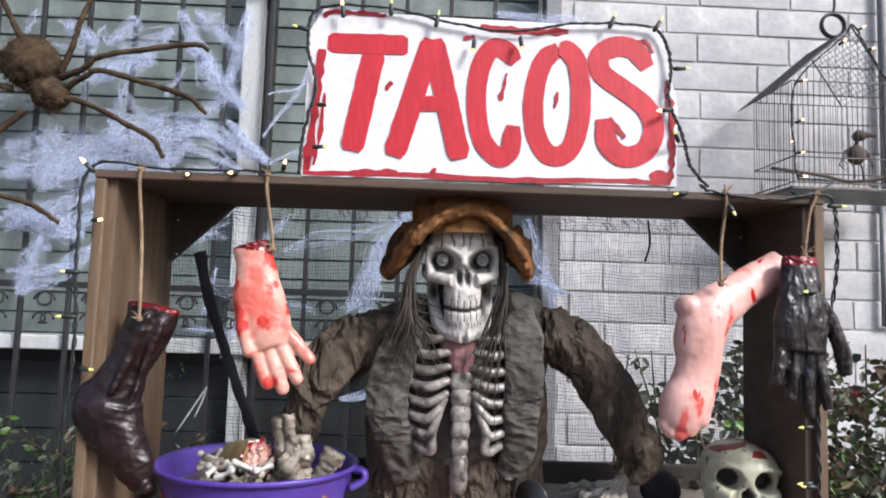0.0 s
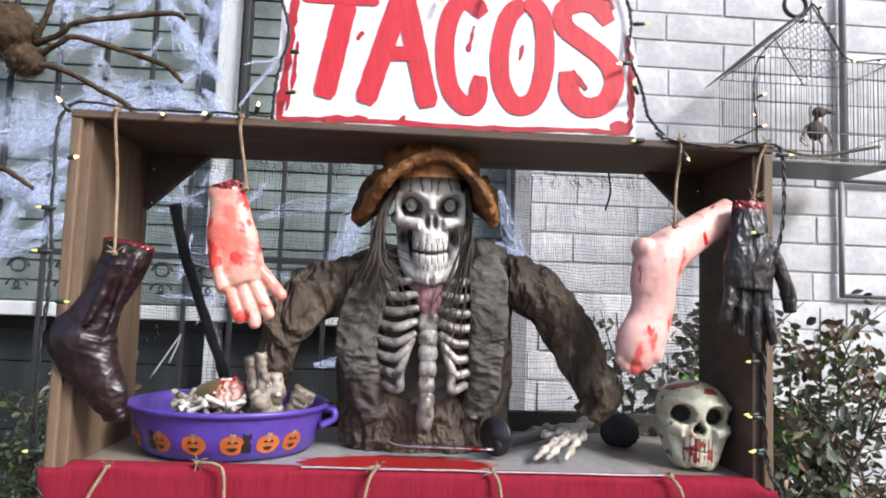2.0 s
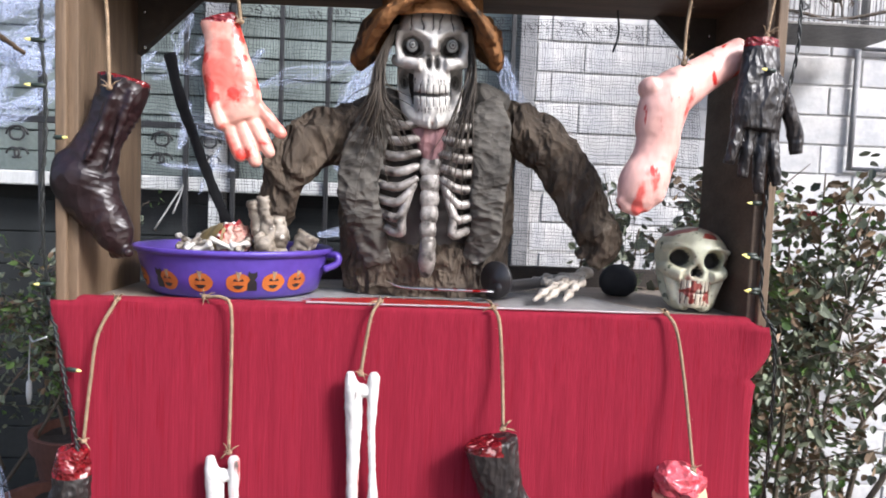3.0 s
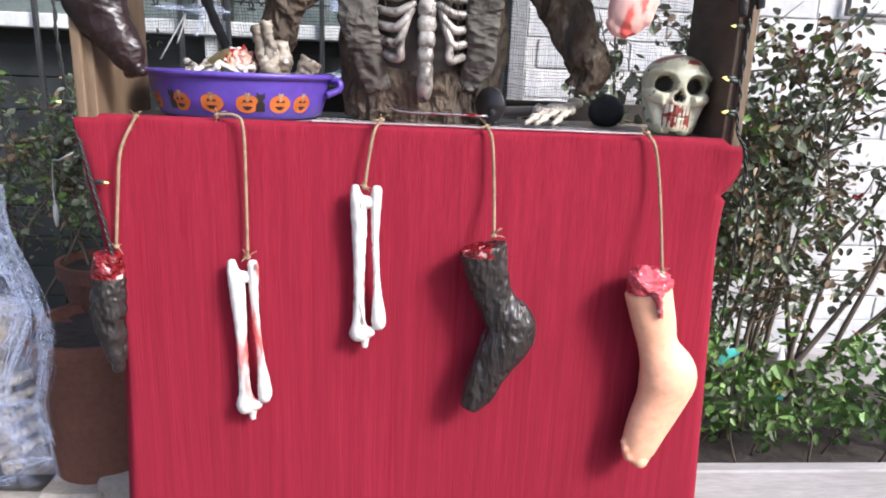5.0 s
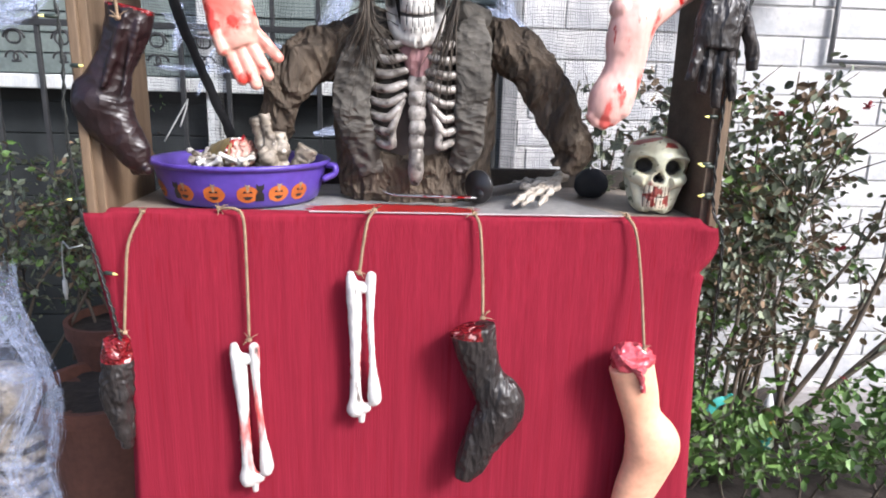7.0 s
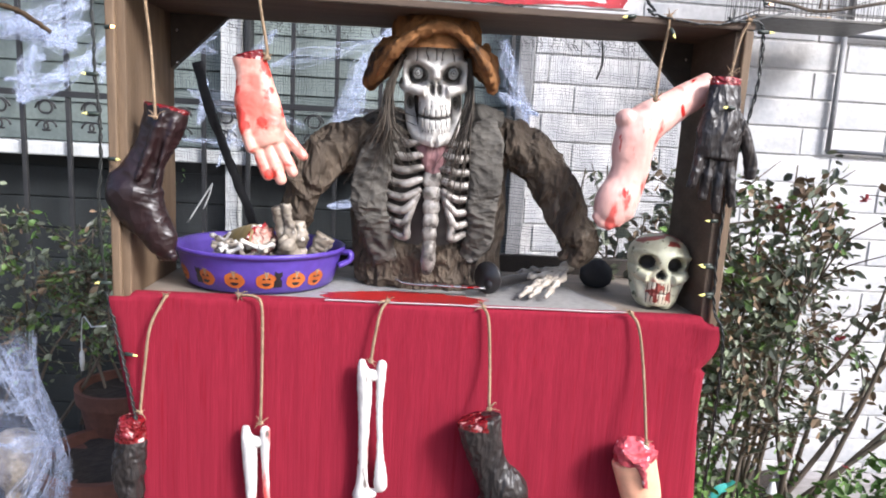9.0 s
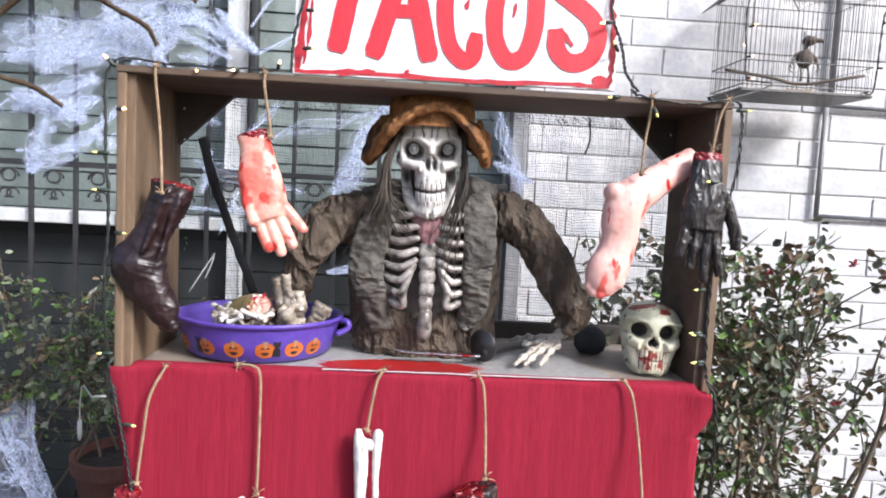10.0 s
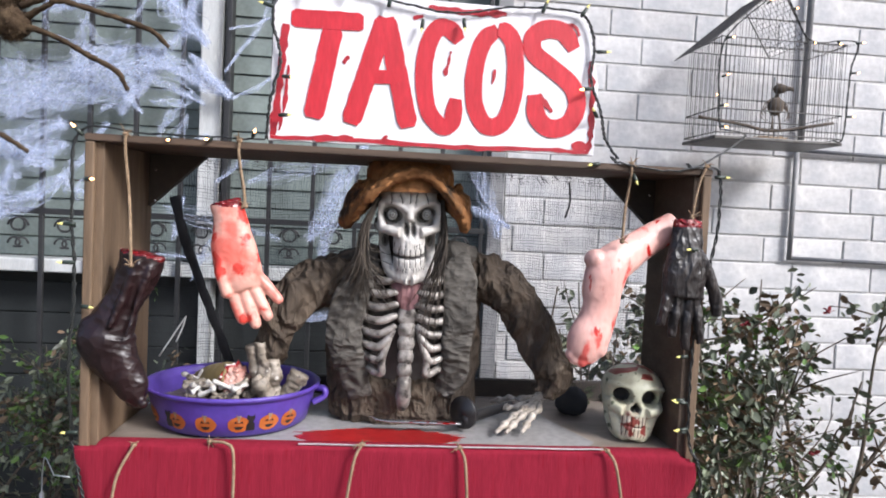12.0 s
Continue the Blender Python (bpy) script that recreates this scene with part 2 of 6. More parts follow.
# ---- builders ----
def part(name, bm, material, parent=None, label="", smooth=False, at=None):
    """Links a bmesh as one mesh object under a thing or under a part. material: one, or a list by face index."""
    me = bpy.data.meshes.new(name)
    bm.to_mesh(me)
    bm.free()
    for m in material if isinstance(material, (list, tuple)) else [material]:
        me.materials.append(m)
    if smooth:
        me.polygons.foreach_set("use_smooth", [True] * len(me.polygons))
    ob = new(name, me)
    if parent:
        ob.parent = parent
    if at is not None:
        ob.matrix_basis = at
    return tagged(ob, label)


def thing(name, label, category, group="", kind="", at=None):
    ob = new(name)
    ob.empty_display_size = 0.05
    if at is not None:
        ob.matrix_basis = at
    return tagged(ob, label, category, group, kind)


def mark(bm, start, index):
    bm.faces.ensure_lookup_table()
    for f in bm.faces[start:]:
        f.material_index = index


def box(lo, hi, bevel=0.0, bm=None):
    bm = bm or bmesh.new()
    lo, hi = Vector(lo), Vector(hi)
    r = bmesh.ops.create_cube(bm, size=1, matrix=Matrix.Translation((lo + hi) / 2) @ Matrix.Diagonal((*(hi - lo), 1)))
    if bevel:
        es = {e for v in r["verts"] for e in v.link_edges}
        bmesh.ops.bevel(bm, geom=list(es), offset=bevel, segments=2, affect="EDGES", profile=0.5)
    return bm


def catmull(pts, n):
    """n points along a smooth curve through pts (any number of values each)."""
    P = np.array(pts, float)
    P = np.vstack([2 * P[0] - P[1], P, 2 * P[-1] - P[-2]])
    out = []
    for u in np.linspace(0, len(P) - 3 - 1e-9, n):
        i = int(u)
        f = u - i
        a, b, c, d = P[i:i + 4]
        out.append(0.5 * (2 * b + (c - a) * f + (2 * a - 5 * b + 4 * c - d) * f * f + (3 * b - a - 3 * c + d) * f ** 3))
    return np.array(out)


def tube(pts, radius, bm=None, seg=8, n=0, cap=True, flat=1.0, up=(0, 1, 0)):
    """A tube through pts. radius: one number or one for each point. flat: thickness along up against width."""
    bm = bm or bmesh.new()
    rad = [radius] * len(pts) if isinstance(radius, (int, float)) else radius
    Q = np.array([(*p, r) for p, r in zip(pts, rad)], float)
    if n:
        Q = catmull(Q, n)
    rings = []
    for i, q in enumerate(Q):
        d = Vector((Q[min(i + 1, len(Q) - 1), :3] - Q[max(i - 1, 0), :3]).tolist()).normalized()
        w = Vector(up) - d * d.dot(Vector(up))
        w = (w if w.length > 1e-4 else d.orthogonal()).normalized()
        s = d.cross(w)
        rings.append([bm.verts.new(Vector(q[:3].tolist()) + (s * math.cos(a) + w * (flat * math.sin(a))) * max(float(q[3]), 1e-4)) for a in [2 * math.pi * k / seg for k in range(seg)]])
    for a, b in zip(rings, rings[1:]):
        for k in range(seg):
            bm.faces.new((a[k], a[(k + 1) % seg], b[(k + 1) % seg], b[k]))
    if cap:
        bm.faces.new(rings[0][::-1])
        bm.faces.new(rings[-1])
    return bm


def ball(c, r, bm=None, u=16, v=10):
    bm = bm or bmesh.new()
    r = (r, r, r) if isinstance(r, (int, float)) else r
    bmesh.ops.create_uvsphere(bm, u_segments=u, v_segments=v, radius=1, matrix=Matrix.Translation(c) @ Matrix.Diagonal((*r, 1)))
    return bm


def lathe(profile, bm=None, seg=40, squash=1.0, centre=(0, 0, 0)):
    bm = bm or bmesh.new()
    c = Vector(centre)
    rings = [[bm.verts.new(c + Vector((r * math.cos(a), r * squash * math.sin(a), z))) for a in [2 * math.pi * k / seg for k in range(seg)]] for r, z in profile]
    for a, b in zip(rings, rings[1:]):
        for k in range(seg):
            bm.faces.new((a[k], a[(k + 1) % seg], b[(k + 1) % seg], b[k]))
    return bm


def crease(bm, amount, size, start=0, seed=0.0, squash=(1, 1, 1)):
    """Crumples cloth: broad folds with sharp creases between them, and finer ones inside."""
    bm.normal_update()
    bm.verts.ensure_lookup_table()
    o, sq = Vector((seed, seed * 2, seed * 3)), Vector(squash)
    for v in bm.verts[start:]:
        p = v.co * sq
        w = p + Vector((noise.noise(p * 14 + o), noise.noise(p * 14 - o), noise.noise(p * 14 + o * 2))) * 0.02
        d, e = noise.voronoi(w * size + o)[0], noise.voronoi(w * size * 2.3 - o)[0]
        k = min(1.0, (d[1] - d[0]) * 1.6) - 0.5 + 0.45 * (min(1.0, (e[1] - e[0]) * 1.6) - 0.5) + 0.8 * noise.noise(p * size * 0.4 + o)
        v.co += v.normal * amount * k


def rough_up(bm, amount, size, start=0, seed=0.0):
    """Crumples a mesh: moves its vertices along their normals by noise."""
    bm.normal_update()
    bm.verts.ensure_lookup_table()
    o = Vector((seed, seed * 2, seed * 3))
    for v in bm.verts[start:]:
        k = noise.noise(v.co * size + o) + 0.5 * (1 - 2 * abs(noise.noise(v.co * size * 1.9 + o)))
        v.co += v.normal * amount * k


def fuse(bm, voxel=0.004, turns=4):
    """Joins overlapping forms into one skin."""
    me = bpy.data.meshes.new("fused")
    bm.to_mesh(me)
    bm.free()
    ob = bpy.data.objects.new("fused", me)
    scene.collection.objects.link(ob)
    a = ob.modifiers.new("remesh", "REMESH")
    a.mode, a.voxel_size = "VOXEL", voxel
    b = ob.modifiers.new("smooth", "SMOOTH")
    b.iterations, b.factor = turns, 0.5
    got = bpy.data.meshes.new_from_object(ob.evaluated_get(bpy.context.evaluated_depsgraph_get()))
    out = bmesh.new()
    out.from_mesh(got)
    bpy.data.objects.remove(ob)
    return out


# ---- ground and house wall ----
bm = bmesh.new()
bmesh.ops.create_grid(bm, x_segments=2, y_segments=2, size=400)
tagged(part("ground", bm, M_GROUND), "bare brown soil and gravel of a front yard", "ground", kind="structure")

WALL_Y = 1.25
wall = tagged(part("wall_brick", box((0.42, WALL_Y + 0.006, 0), (6.0, WALL_Y + 0.25, 3.6)), M_MORTAR), "pale grey mortar wall of the brick house", "wall", kind="structure")
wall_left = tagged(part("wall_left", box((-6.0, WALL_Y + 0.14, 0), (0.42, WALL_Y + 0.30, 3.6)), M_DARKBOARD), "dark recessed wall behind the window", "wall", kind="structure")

# window with a white frame and green slats behind the bars
win = tagged(thing("window_1", "wide white-framed window with greenish slats behind it", "window", kind="structure"), kind="structure")
SILL = 1.335
part("window_sill", box((-6.0, WALL_Y + 0.0, SILL - 0.05), (-0.19, WALL_Y + 0.14, SILL), 0.006), M_TRIM, win)
part("window_frame", box((-0.75, WALL_Y + 0.02, SILL), (-0.672, WALL_Y + 0.1, 3.6), 0.005), M_TRIM, win)
part("window_frame", box((-0.735, WALL_Y + 0.03, 0.0), (-0.69, WALL_Y + 0.12, SILL - 0.05), 0.004), M_TRIM, win)
part("window_frame", box((-0.665, WALL_Y + 0.03, SILL), (-0.645, WALL_Y + 0.11, 3.6), 0.003), M_IRON, win)
part("window_frame", box((0.36, WALL_Y - 0.01, 0), (0.42, WALL_Y + 0.14, 3.6), 0.004), M_PIPE, win)
slat = box((-1.35, 0, 0), (1.35, 0.012, 0.072), 0.003)
for v in slat.verts:
    v.co.y -= 0.008 * (1 - v.co.z / 0.072)
first = part("slat", slat, M_SLAT, win, at=pose(-0.95, WALL_Y + 0.125, SILL + 0.004))
for i in range(1, 24):
    s = new("slat", first.data)
    s.parent, s.matrix_basis = win, pose(-0.95, WALL_Y + 0.125, SILL + 0.004 + i * 0.074)
board = box((-1.35, 0, 0), (1.35, 0.012, 0.118), 0.003)
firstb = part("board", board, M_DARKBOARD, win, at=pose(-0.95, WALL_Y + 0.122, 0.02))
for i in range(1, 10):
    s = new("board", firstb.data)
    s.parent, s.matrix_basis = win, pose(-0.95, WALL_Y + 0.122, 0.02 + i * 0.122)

# iron bars
bars = thing("iron_railing", "black wrought iron bars with scrolls across the window", "railing")
for x in np.arange(-2.42, 0.36, 0.162):
    part("bar", box((x - 0.008, 1.228, 0.0), (x + 0.008, 1.244, 3.4), 0.002), M_IRON, bars)
for z in (0.62, 1.50, 2.62):
    part("rail", box((-2.6, 1.224, z), (0.35, 1.248, z + 0.022), 0.002), M_IRON, bars)
for x in np.arange(-2.42 + 0.081, 0.3, 0.162):
    bm = bmesh.new()
    for s in (1, -1):
        for c, r0 in ((1.456, 0.036), (1.39, 0.026)):
            tube([(x + s * (0.036 - r0 + r0 * math.cos(a) * (1 - a / 9)), 1.236, c + r0 * math.sin(a) * (1 - a / 9)) for a in np.linspace(0, 5.2, 14)], 0.004, bm, 5)
    part("scroll", bm, M_IRON, bars, smooth=True)

# conduit on the brick wall
pipe = thing("wall_conduit", "grey painted metal conduit running up the brick wall", "pipe")
part("upright", tube([(1.617, 1.226, 1.90), (1.617, 1.226, 3.6)], 0.013, seg=10), M_PIPE, pipe, smooth=True)
part("upright", tube([(1.607, 1.230, 1.46), (1.607, 1.230, 1.895)], 0.010, seg=10), M_PIPE, pipe, smooth=True)
part("branch", tube([(1.60, 1.232, 1.462), (3.2, 1.232, 1.45)], 0.008, seg=8), M_PIPE, pipe, smooth=True)
part("branch", tube([(1.62, 1.232, 1.90), (3.2, 1.232, 1.88)], 0.008, seg=8), M_PIPE, pipe, smooth=True)

# ---- stall: wooden crate on its stand ----
FX, TOP, CNT = 0.613, 1.687, 1.092
stall = thing("stall_crate", "open-fronted brown wooden crate forming a market stall", "stall")
BACK = {-1: 0.268, 1: 0.215}


def prism(pts, z0, z1):
    """A flat board whose outline is pts, from z0 to z1."""
    bm = bmesh.new()
    lo, hi = ([bm.verts.new((x, y, z)) for x, y in pts] for z in (z0, z1))
    bm.faces.new(lo[::-1]), bm.faces.new(hi)
    for i in range(len(pts)):
        j = (i + 1) % len(pts)
        bm.faces.new((lo[i], lo[j], hi[j], hi[i]))
    bmesh.ops.bevel(bm, geom=list(bm.edges), offset=0.002, segments=2, affect="EDGES")
    return bm


for s in (-1, 1):
    x0, x1 = sorted((s * FX, s * (FX - 0.03)))
    yb = BACK[s]
    part("side_panel", box((x0, 0.0, CNT - 0.10), (x1, yb, TOP - 0.014), 0.002), M_PINE if s < 0 else M_PLY, stall)
    a, b = sorted((s * (FX + 0.002), s * (FX - 0.016)))
    part("edge_trim", box((a, -0.012, CNT - 0.10), (b, -0.0005, TOP - 0.0142), 0.003), M_PINE, stall)
    bm = bmesh.new()
    xi = s * (FX - 0.031)
    pts = [(xi, TOP - 0.0145), (xi - s * 0.124, TOP - 0.0145), (xi, TOP - 0.133)]
    fr = [bm.verts.new((x, yb - 0.024, z)) for x, z in pts]
    bk = [bm.verts.new((x, yb - 0.001, z)) for x, z in pts]
    bm.faces.new(fr), bm.faces.new(bk[::-1])
    for i in range(3):
        bm.faces.new((fr[i], bk[i], bk[(i + 1) % 3], fr[(i + 1) % 3]))
    bmesh.ops.recalc_face_normals(bm, faces=bm.faces)
    brace = part("corner_brace", bm, M_BLACKWOOD, stall)
    for k in (0.03, 0.10):
        part("screw", ball((xi - s * 0.014, yb - 0.025, TOP - 0.02 - k), 0.004, u=8, v=6), M_STEEL, brace, smooth=True)
part("top_panel", prism([(-FX - 0.0025, -0.0135), (FX + 0.0025, -0.0135), (FX + 0.0025, BACK[1] + 0.004), (-FX - 0.0025, BACK[-1] + 0.024)], TOP - 0.014, TOP), M_PLYTOP, stall)
part("bottom_panel", box((-FX + 0.031, 0.0, CNT - 0.02), (FX - 0.031, 0.40, CNT), 0.002), M_COUNTER, stall)
part("back_rail", box((-FX + 0.02, 0.402, CNT - 0.06), (FX - 0.02, 0.422, CNT + 0.045), 0.003), M_BLACKWOOD, stall)
stand = thing("stall_stand", "plain timber stand under the stall, behind the red cloth", "stand")
for x in (-0.57, 0.53):
    for y in (0.03, 0.24):
        part("leg", box((x, y, 0), (x + 0.04, y + 0.04, CNT - 0.06), 0.002), M_PLY, stand)
part("frame", box((-0.575, 0.02, CNT - 0.06), (0.575, 0.29, CNT - 0.0205), 0.002), M_PLY, stand)

# ---- red cloth over the front ----
bm = bmesh.new()
U, V = 150, 90
rows = []
for j in range(V + 1):
    w = j / V
    line = []
    for i in range(U + 1):
        u = i / U
        z0 = CNT + 0.004 - 0.012 * u
        left = -0.618 + 0.042 * min(1, w * 2.6) ** 1.3 - 0.05 * max(0, w - 0.5)
        right = 0.606 - 0.014 * min(1, w * 8) + 0.062 * w
        if w < 0.11:
            right += 0.02 * math.sin(w / 0.11 * math.pi) - 0.02 * (w / 0.11)
        x = left + (right - left) * u
        z = z0 - w * 0.98
        y = -0.022 - 0.012 * (1 - math.exp(-w * 6)) + 0.006 * noise.noise((x * 3, 0, z * 1.1)) + 0.0016 * noise.noise((x * 26, 3, z * 1.5))
        edge = min(u, 1 - u)
        y += 0.03 * max(0, 1 - edge / 0.02) ** 1.6 * min(1, w * 5)
        if u > 0.93:
            y += 0.014 * math.sin((w * 9 + u * 30)) * (u - 0.93) / 0.07 * max(0, 1 - w * 3)
        line.append(bm.verts.new((x, y, z)))
    rows.append(line)
for yy, dz in ((-0.020, 0.002), (-0.014, 0.0055), (-0.004, 0.0068), (0.010, 0.0062), (0.020, 0.0045)):
    rows.insert(0, [bm.verts.new((v.co.x, yy + 0.003 * noise.noise((v.co.x * 9, 1, 1)), (CNT if abs(v.co.x) < FX - 0.031 else CNT - 0.012) + dz + 0.003 - 0.006 * (v.co.x + 0.6) / 1.2)) for v in rows[-V - 1]])
for a, b in zip(rows, rows[1:]):
    for i in range(U):
        bm.faces.new((a[i], b[i], b[i + 1], a[i + 1]))
tagged(part("red_cloth", bm, M_CLOTH, smooth=True), "red ribbed fabric hung over the front of the stall", "cloth")

# ---- sign ----
sign = thing("taco_sign", "hand-painted white board sign with red letters and blood smears", "sign")
bm = bmesh.new()
outline = [(-0.289, 1.700), (0.380, 1.706), (0.382, 1.852), (0.351, 1.998), (0.174, 1.998), (-0.073, 2.000), (-0.262, 2.006), (-0.285, 1.965)]
fr = [bm.verts.new((x, 0.045, z)) for x, z in outline]
bk = [bm.verts.new((x, 0.062, z)) for x, z in outline]
bm.faces.new(fr), bm.faces.new(bk[::-1])
for i in range(len(fr)):
    j = (i + 1) % len(fr)
    bm.faces.new((fr[i], bk[i], bk[j], fr[j]))
bmesh.ops.recalc_face_normals(bm, faces=bm.faces)
part("board", bm, M_SIGN, sign)


def stroke(pts, width, bm, y=0.0435, n=44, jit=0.07):
    """A flat brush stroke on the sign, with an uneven edge."""
    Q = catmull(pts, n) if len(pts) > 2 else np.linspace(pts[0], pts[1], n)
    L, Rr, k0 = [], [], len(bm.verts)
    for i, q in enumerate(Q):
        d = Q[min(i + 1, n - 1)] - Q[max(i - 1, 0)]
        d = d / np.hypot(*d)
        for side, out in ((1, L), (-1, Rr)):
            w = width / 2 * (1 - 0.30 * math.exp(-(min(i, n - 1 - i) / 1.5) ** 2)) * (1 + jit * noise.noise((q[0] * 60, q[1] * 60, side * 3.0)))
            p = q + side * w * np.array((-d[1], d[0]))
            out.append((bm.verts.new((p[0], y - 0.00003 * i, p[1])), bm.verts.new((p[0], y + 0.0012, p[1]))))
    for i in range(n - 1):
        bm.faces.new((L[i][0], Rr[i][0], Rr[i + 1][0], L[i + 1][0]))
        bm.faces.new((L[i][1], L[i][0], L[i + 1][0], L[i + 1][1]))
        bm.faces.new((Rr[i][0], Rr[i][1], Rr[i + 1][1], Rr[i + 1][0]))
    bm.faces.new((L[0][0], L[0][1], Rr[0][1], Rr[0][0]))
    bm.faces.new((L[-1][1], L[-1][0], Rr[-1][0], Rr[-1][1]))


LETTERS = {
    "t": [([(-0.252, 1.943), (-0.109, 1.944)], 0.036), ([(-0.168, 1.933), (-0.202, 1.748)], 0.041)],
    "a": [([(-0.066, 1.957), (-0.127, 1.741)], 0.040), ([(-0.064, 1.957), (-0.010, 1.741)], 0.040), ([(-0.092, 1.838), (-0.030, 1.840)], 0.027)],
    "c": [([(0.087, 1.922), (0.065, 1.944), (0.039, 1.943), (0.020, 1.898), (0.017, 1.836), (0.029, 1.778), (0.056, 1.748), (0.078, 1.758), (0.084, 1.805)], 0.035)],
    "o": [([(0.164, 1.951), (0.135, 1.924), (0.120, 1.861), (0.123, 1.799), (0.143, 1.759), (0.168, 1.753), (0.192, 1.776), (0.205, 1.839), (0.200, 1.917), (0.183, 1.945), (0.164, 1.951)], 0.036)],
    "s": [([(0.326, 1.922), (0.304, 1.953), (0.273, 1.960), (0.240, 1.944), (0.241, 1.910), (0.281, 1.881), (0.323, 1.849), (0.339, 1.808), (0.321, 1.768), (0.284, 1.757), (0.255, 1.779), (0.246, 1.824)], 0.038)],
}
for k in "tacos":
    bm = bmesh.new()
    for i, (pts, w) in enumerate(LETTERS[k]):
        stroke([np.array(p) for p in pts], w, bm, 0.0435 - 0.0003 * i)
    bmesh.ops.recalc_face_normals(bm, faces=bm.faces)
    part("letter", bm, M_PAINT, sign, "red brush-painted capital letter " + k.upper())


# ---- skulls ----
def grin(at, mats):
    """A grinning skull about 0.14 wide, its face towards -y, its centre between the sockets; sockets, nose and the gaps of the teeth are hollowed.
    mats: the indices of bone, dark wash, eye and grey wash."""
    b = bmesh.new()
    ball((0, 0.072, 0.028), (0.066, 0.085, 0.064), b, 26, 18)
    ball((0, 0.026, 0.030), (0.063, 0.046, 0.046), b, 22, 16)
    tube([(-0.064, 0.022, 0.022), (-0.042, -0.006, 0.024), (-0.012, -0.018, 0.010), (0.012, -0.018, 0.010), (0.042, -0.006, 0.024), (0.064, 0.022, 0.022)], 0.0065, b, 10, 26)
    for s in (-1, 1):
        tube([(s * 0.068, 0.056, -0.014), (s * 0.067, 0.022, -0.024), (s * 0.050, -0.002, -0.030), (s * 0.022, -0.014, -0.034)], [0.007, 0.0090, 0.0100, 0.0110], b, 10, 16)
        tube([(s * 0.054, 0.060, -0.030), (s * 0.050, 0.048, -0.082), (s * 0.037, 0.018, -0.116), (0, -0.006, -0.128)], [0.011, 0.0125, 0.0145, 0.0155], b, 10, 18)
    for s in (-1, 1):
        tube([(s * 0.058, 0.006, -0.028), (s * 0.062, 0.012, -0.004), (s * 0.058, 0.008, 0.024)], [0.010, 0.0085, 0.010], b, 10, 12)
    ball((0, 0.045, -0.012), (0.060, 0.042, 0.038), b, 20, 14)
    tube([(0, -0.014, 0.014), (0, -0.025, -0.012)], [0.010, 0.0075], b, 10, 6)
    tube([(0, 0.016, -0.024), (0, 0.012, -0.055), (0, 0.012, -0.086)], [0.033, 0.035, 0.034], b, 26, 14, True, 0.96)
    tube([(0, 0.014, -0.086), (0, 0.012, -0.108), (0, 0.012, -0.130)], [0.037, 0.034, 0.026], b, 26, 12, True, 0.96)
    b = fuse(b, 0.0020, 4)
    pits = [(-0.036, -0.001, 0.0225, 0.0175, 0.026), (0.036, -0.001, 0.0225, 0.0175, 0.026), (-0.0072, -0.030, 0.0064, 0.0145, 0.016), (0.0072, -0.030, 0.0064, 0.0145, 0.016), (-0.050, -0.056, 0.011, 0.018, 0.020), (0.050, -0.056, 0.011, 0.018, 0.020)]
    gaps = [0.0118 * (k - 3) for k in range(7)]
    cracks = [(-0.038, 0.1), (-0.022, -0.15), (0.0, 0.04), (0.016, 0.2), (0.034, -0.1)]

    def far(c, h):
        x, z, rx, rz, deep = h
        lean = 0.16 * (abs(c.x) - 0.036) if abs(x) == 0.036 else 0
        return ((c.x - x) / rx) ** 2 + ((c.z - z - lean) / rz) ** 2

    def bite(c):
        """How near a place is to the mouth line or to a gap between two teeth, 0 to 1."""
        smile = -0.086 + 5.0 * c.x ** 2
        if abs(c.x) > 0.038 or c.y > 0.03:
            return 0.0, 0.0
        line = math.exp(-((c.z - smile) / (0.0030 + 0.05 * abs(c.x))) ** 2)
        return line, max(math.exp(-((c.x - g) / 0.0012) ** 2) for g in gaps) if -0.019 < c.z - smile < 0.017 else 0.0

    def crack(c):
        return min(abs(c.x - x - sl * (c.z - 0.05) - 0.003 * noise.noise((x * 99, 0, c.z * 90))) for x, sl in cracks)

    b.normal_update()
    for v in b.verts:
        if v.co.y < 0.06:
            line, gap = bite(v.co)
            q = [(h, far(v.co, h)) for h in pits]
            move = sum(h[4] * math.exp(-d * d) for h, d in q) + 0.008 * line + 0.003 * gap
            if v.co.z > 0.022:
                move += 0.0035 * math.exp(-(crack(v.co) / 0.0018) ** 2)
            if v.co.z < -0.046 and abs(v.co.x) < 0.040:
                move += 0.0016 * noise.noise((v.co.x * 170, 2, v.co.z * 28))
            v.co.y += move
        v.co += v.normal * 0.0009 * noise.noise(v.co * 80)
    for f in b.faces:
        c = f.calc_center_median()
        f.material_index, f.smooth = mats[0], True
        if c.y < 0.075:
            line, gap = bite(c)
            smile = -0.086 + 5.0 * c.x ** 2
            near = min(far(c, h) + (0 if abs(h[0]) < 0.04 else 0.3) for h in pits) - 0.15 * noise.noise(c * 120)
            if near < 0.85:
                f.material_index = mats[3]
            dark = near < 0.40 or line > 0.55 or gap > 0.50
            dark = dark or (c.z > 0.022 and crack(c) < 0.0011)
            root = abs(abs(c.z - smile + 0.0015) - 0.0225) < 0.0055 and abs(c.x) < 0.036 and c.y < 0.02
            dark = dark or (root and abs((c.x / 0.0059) % 1 - 0.5) < 0.15 and noise.noise(c * 70) > -0.15)
            if dark:
                f.material_index = mats[1]
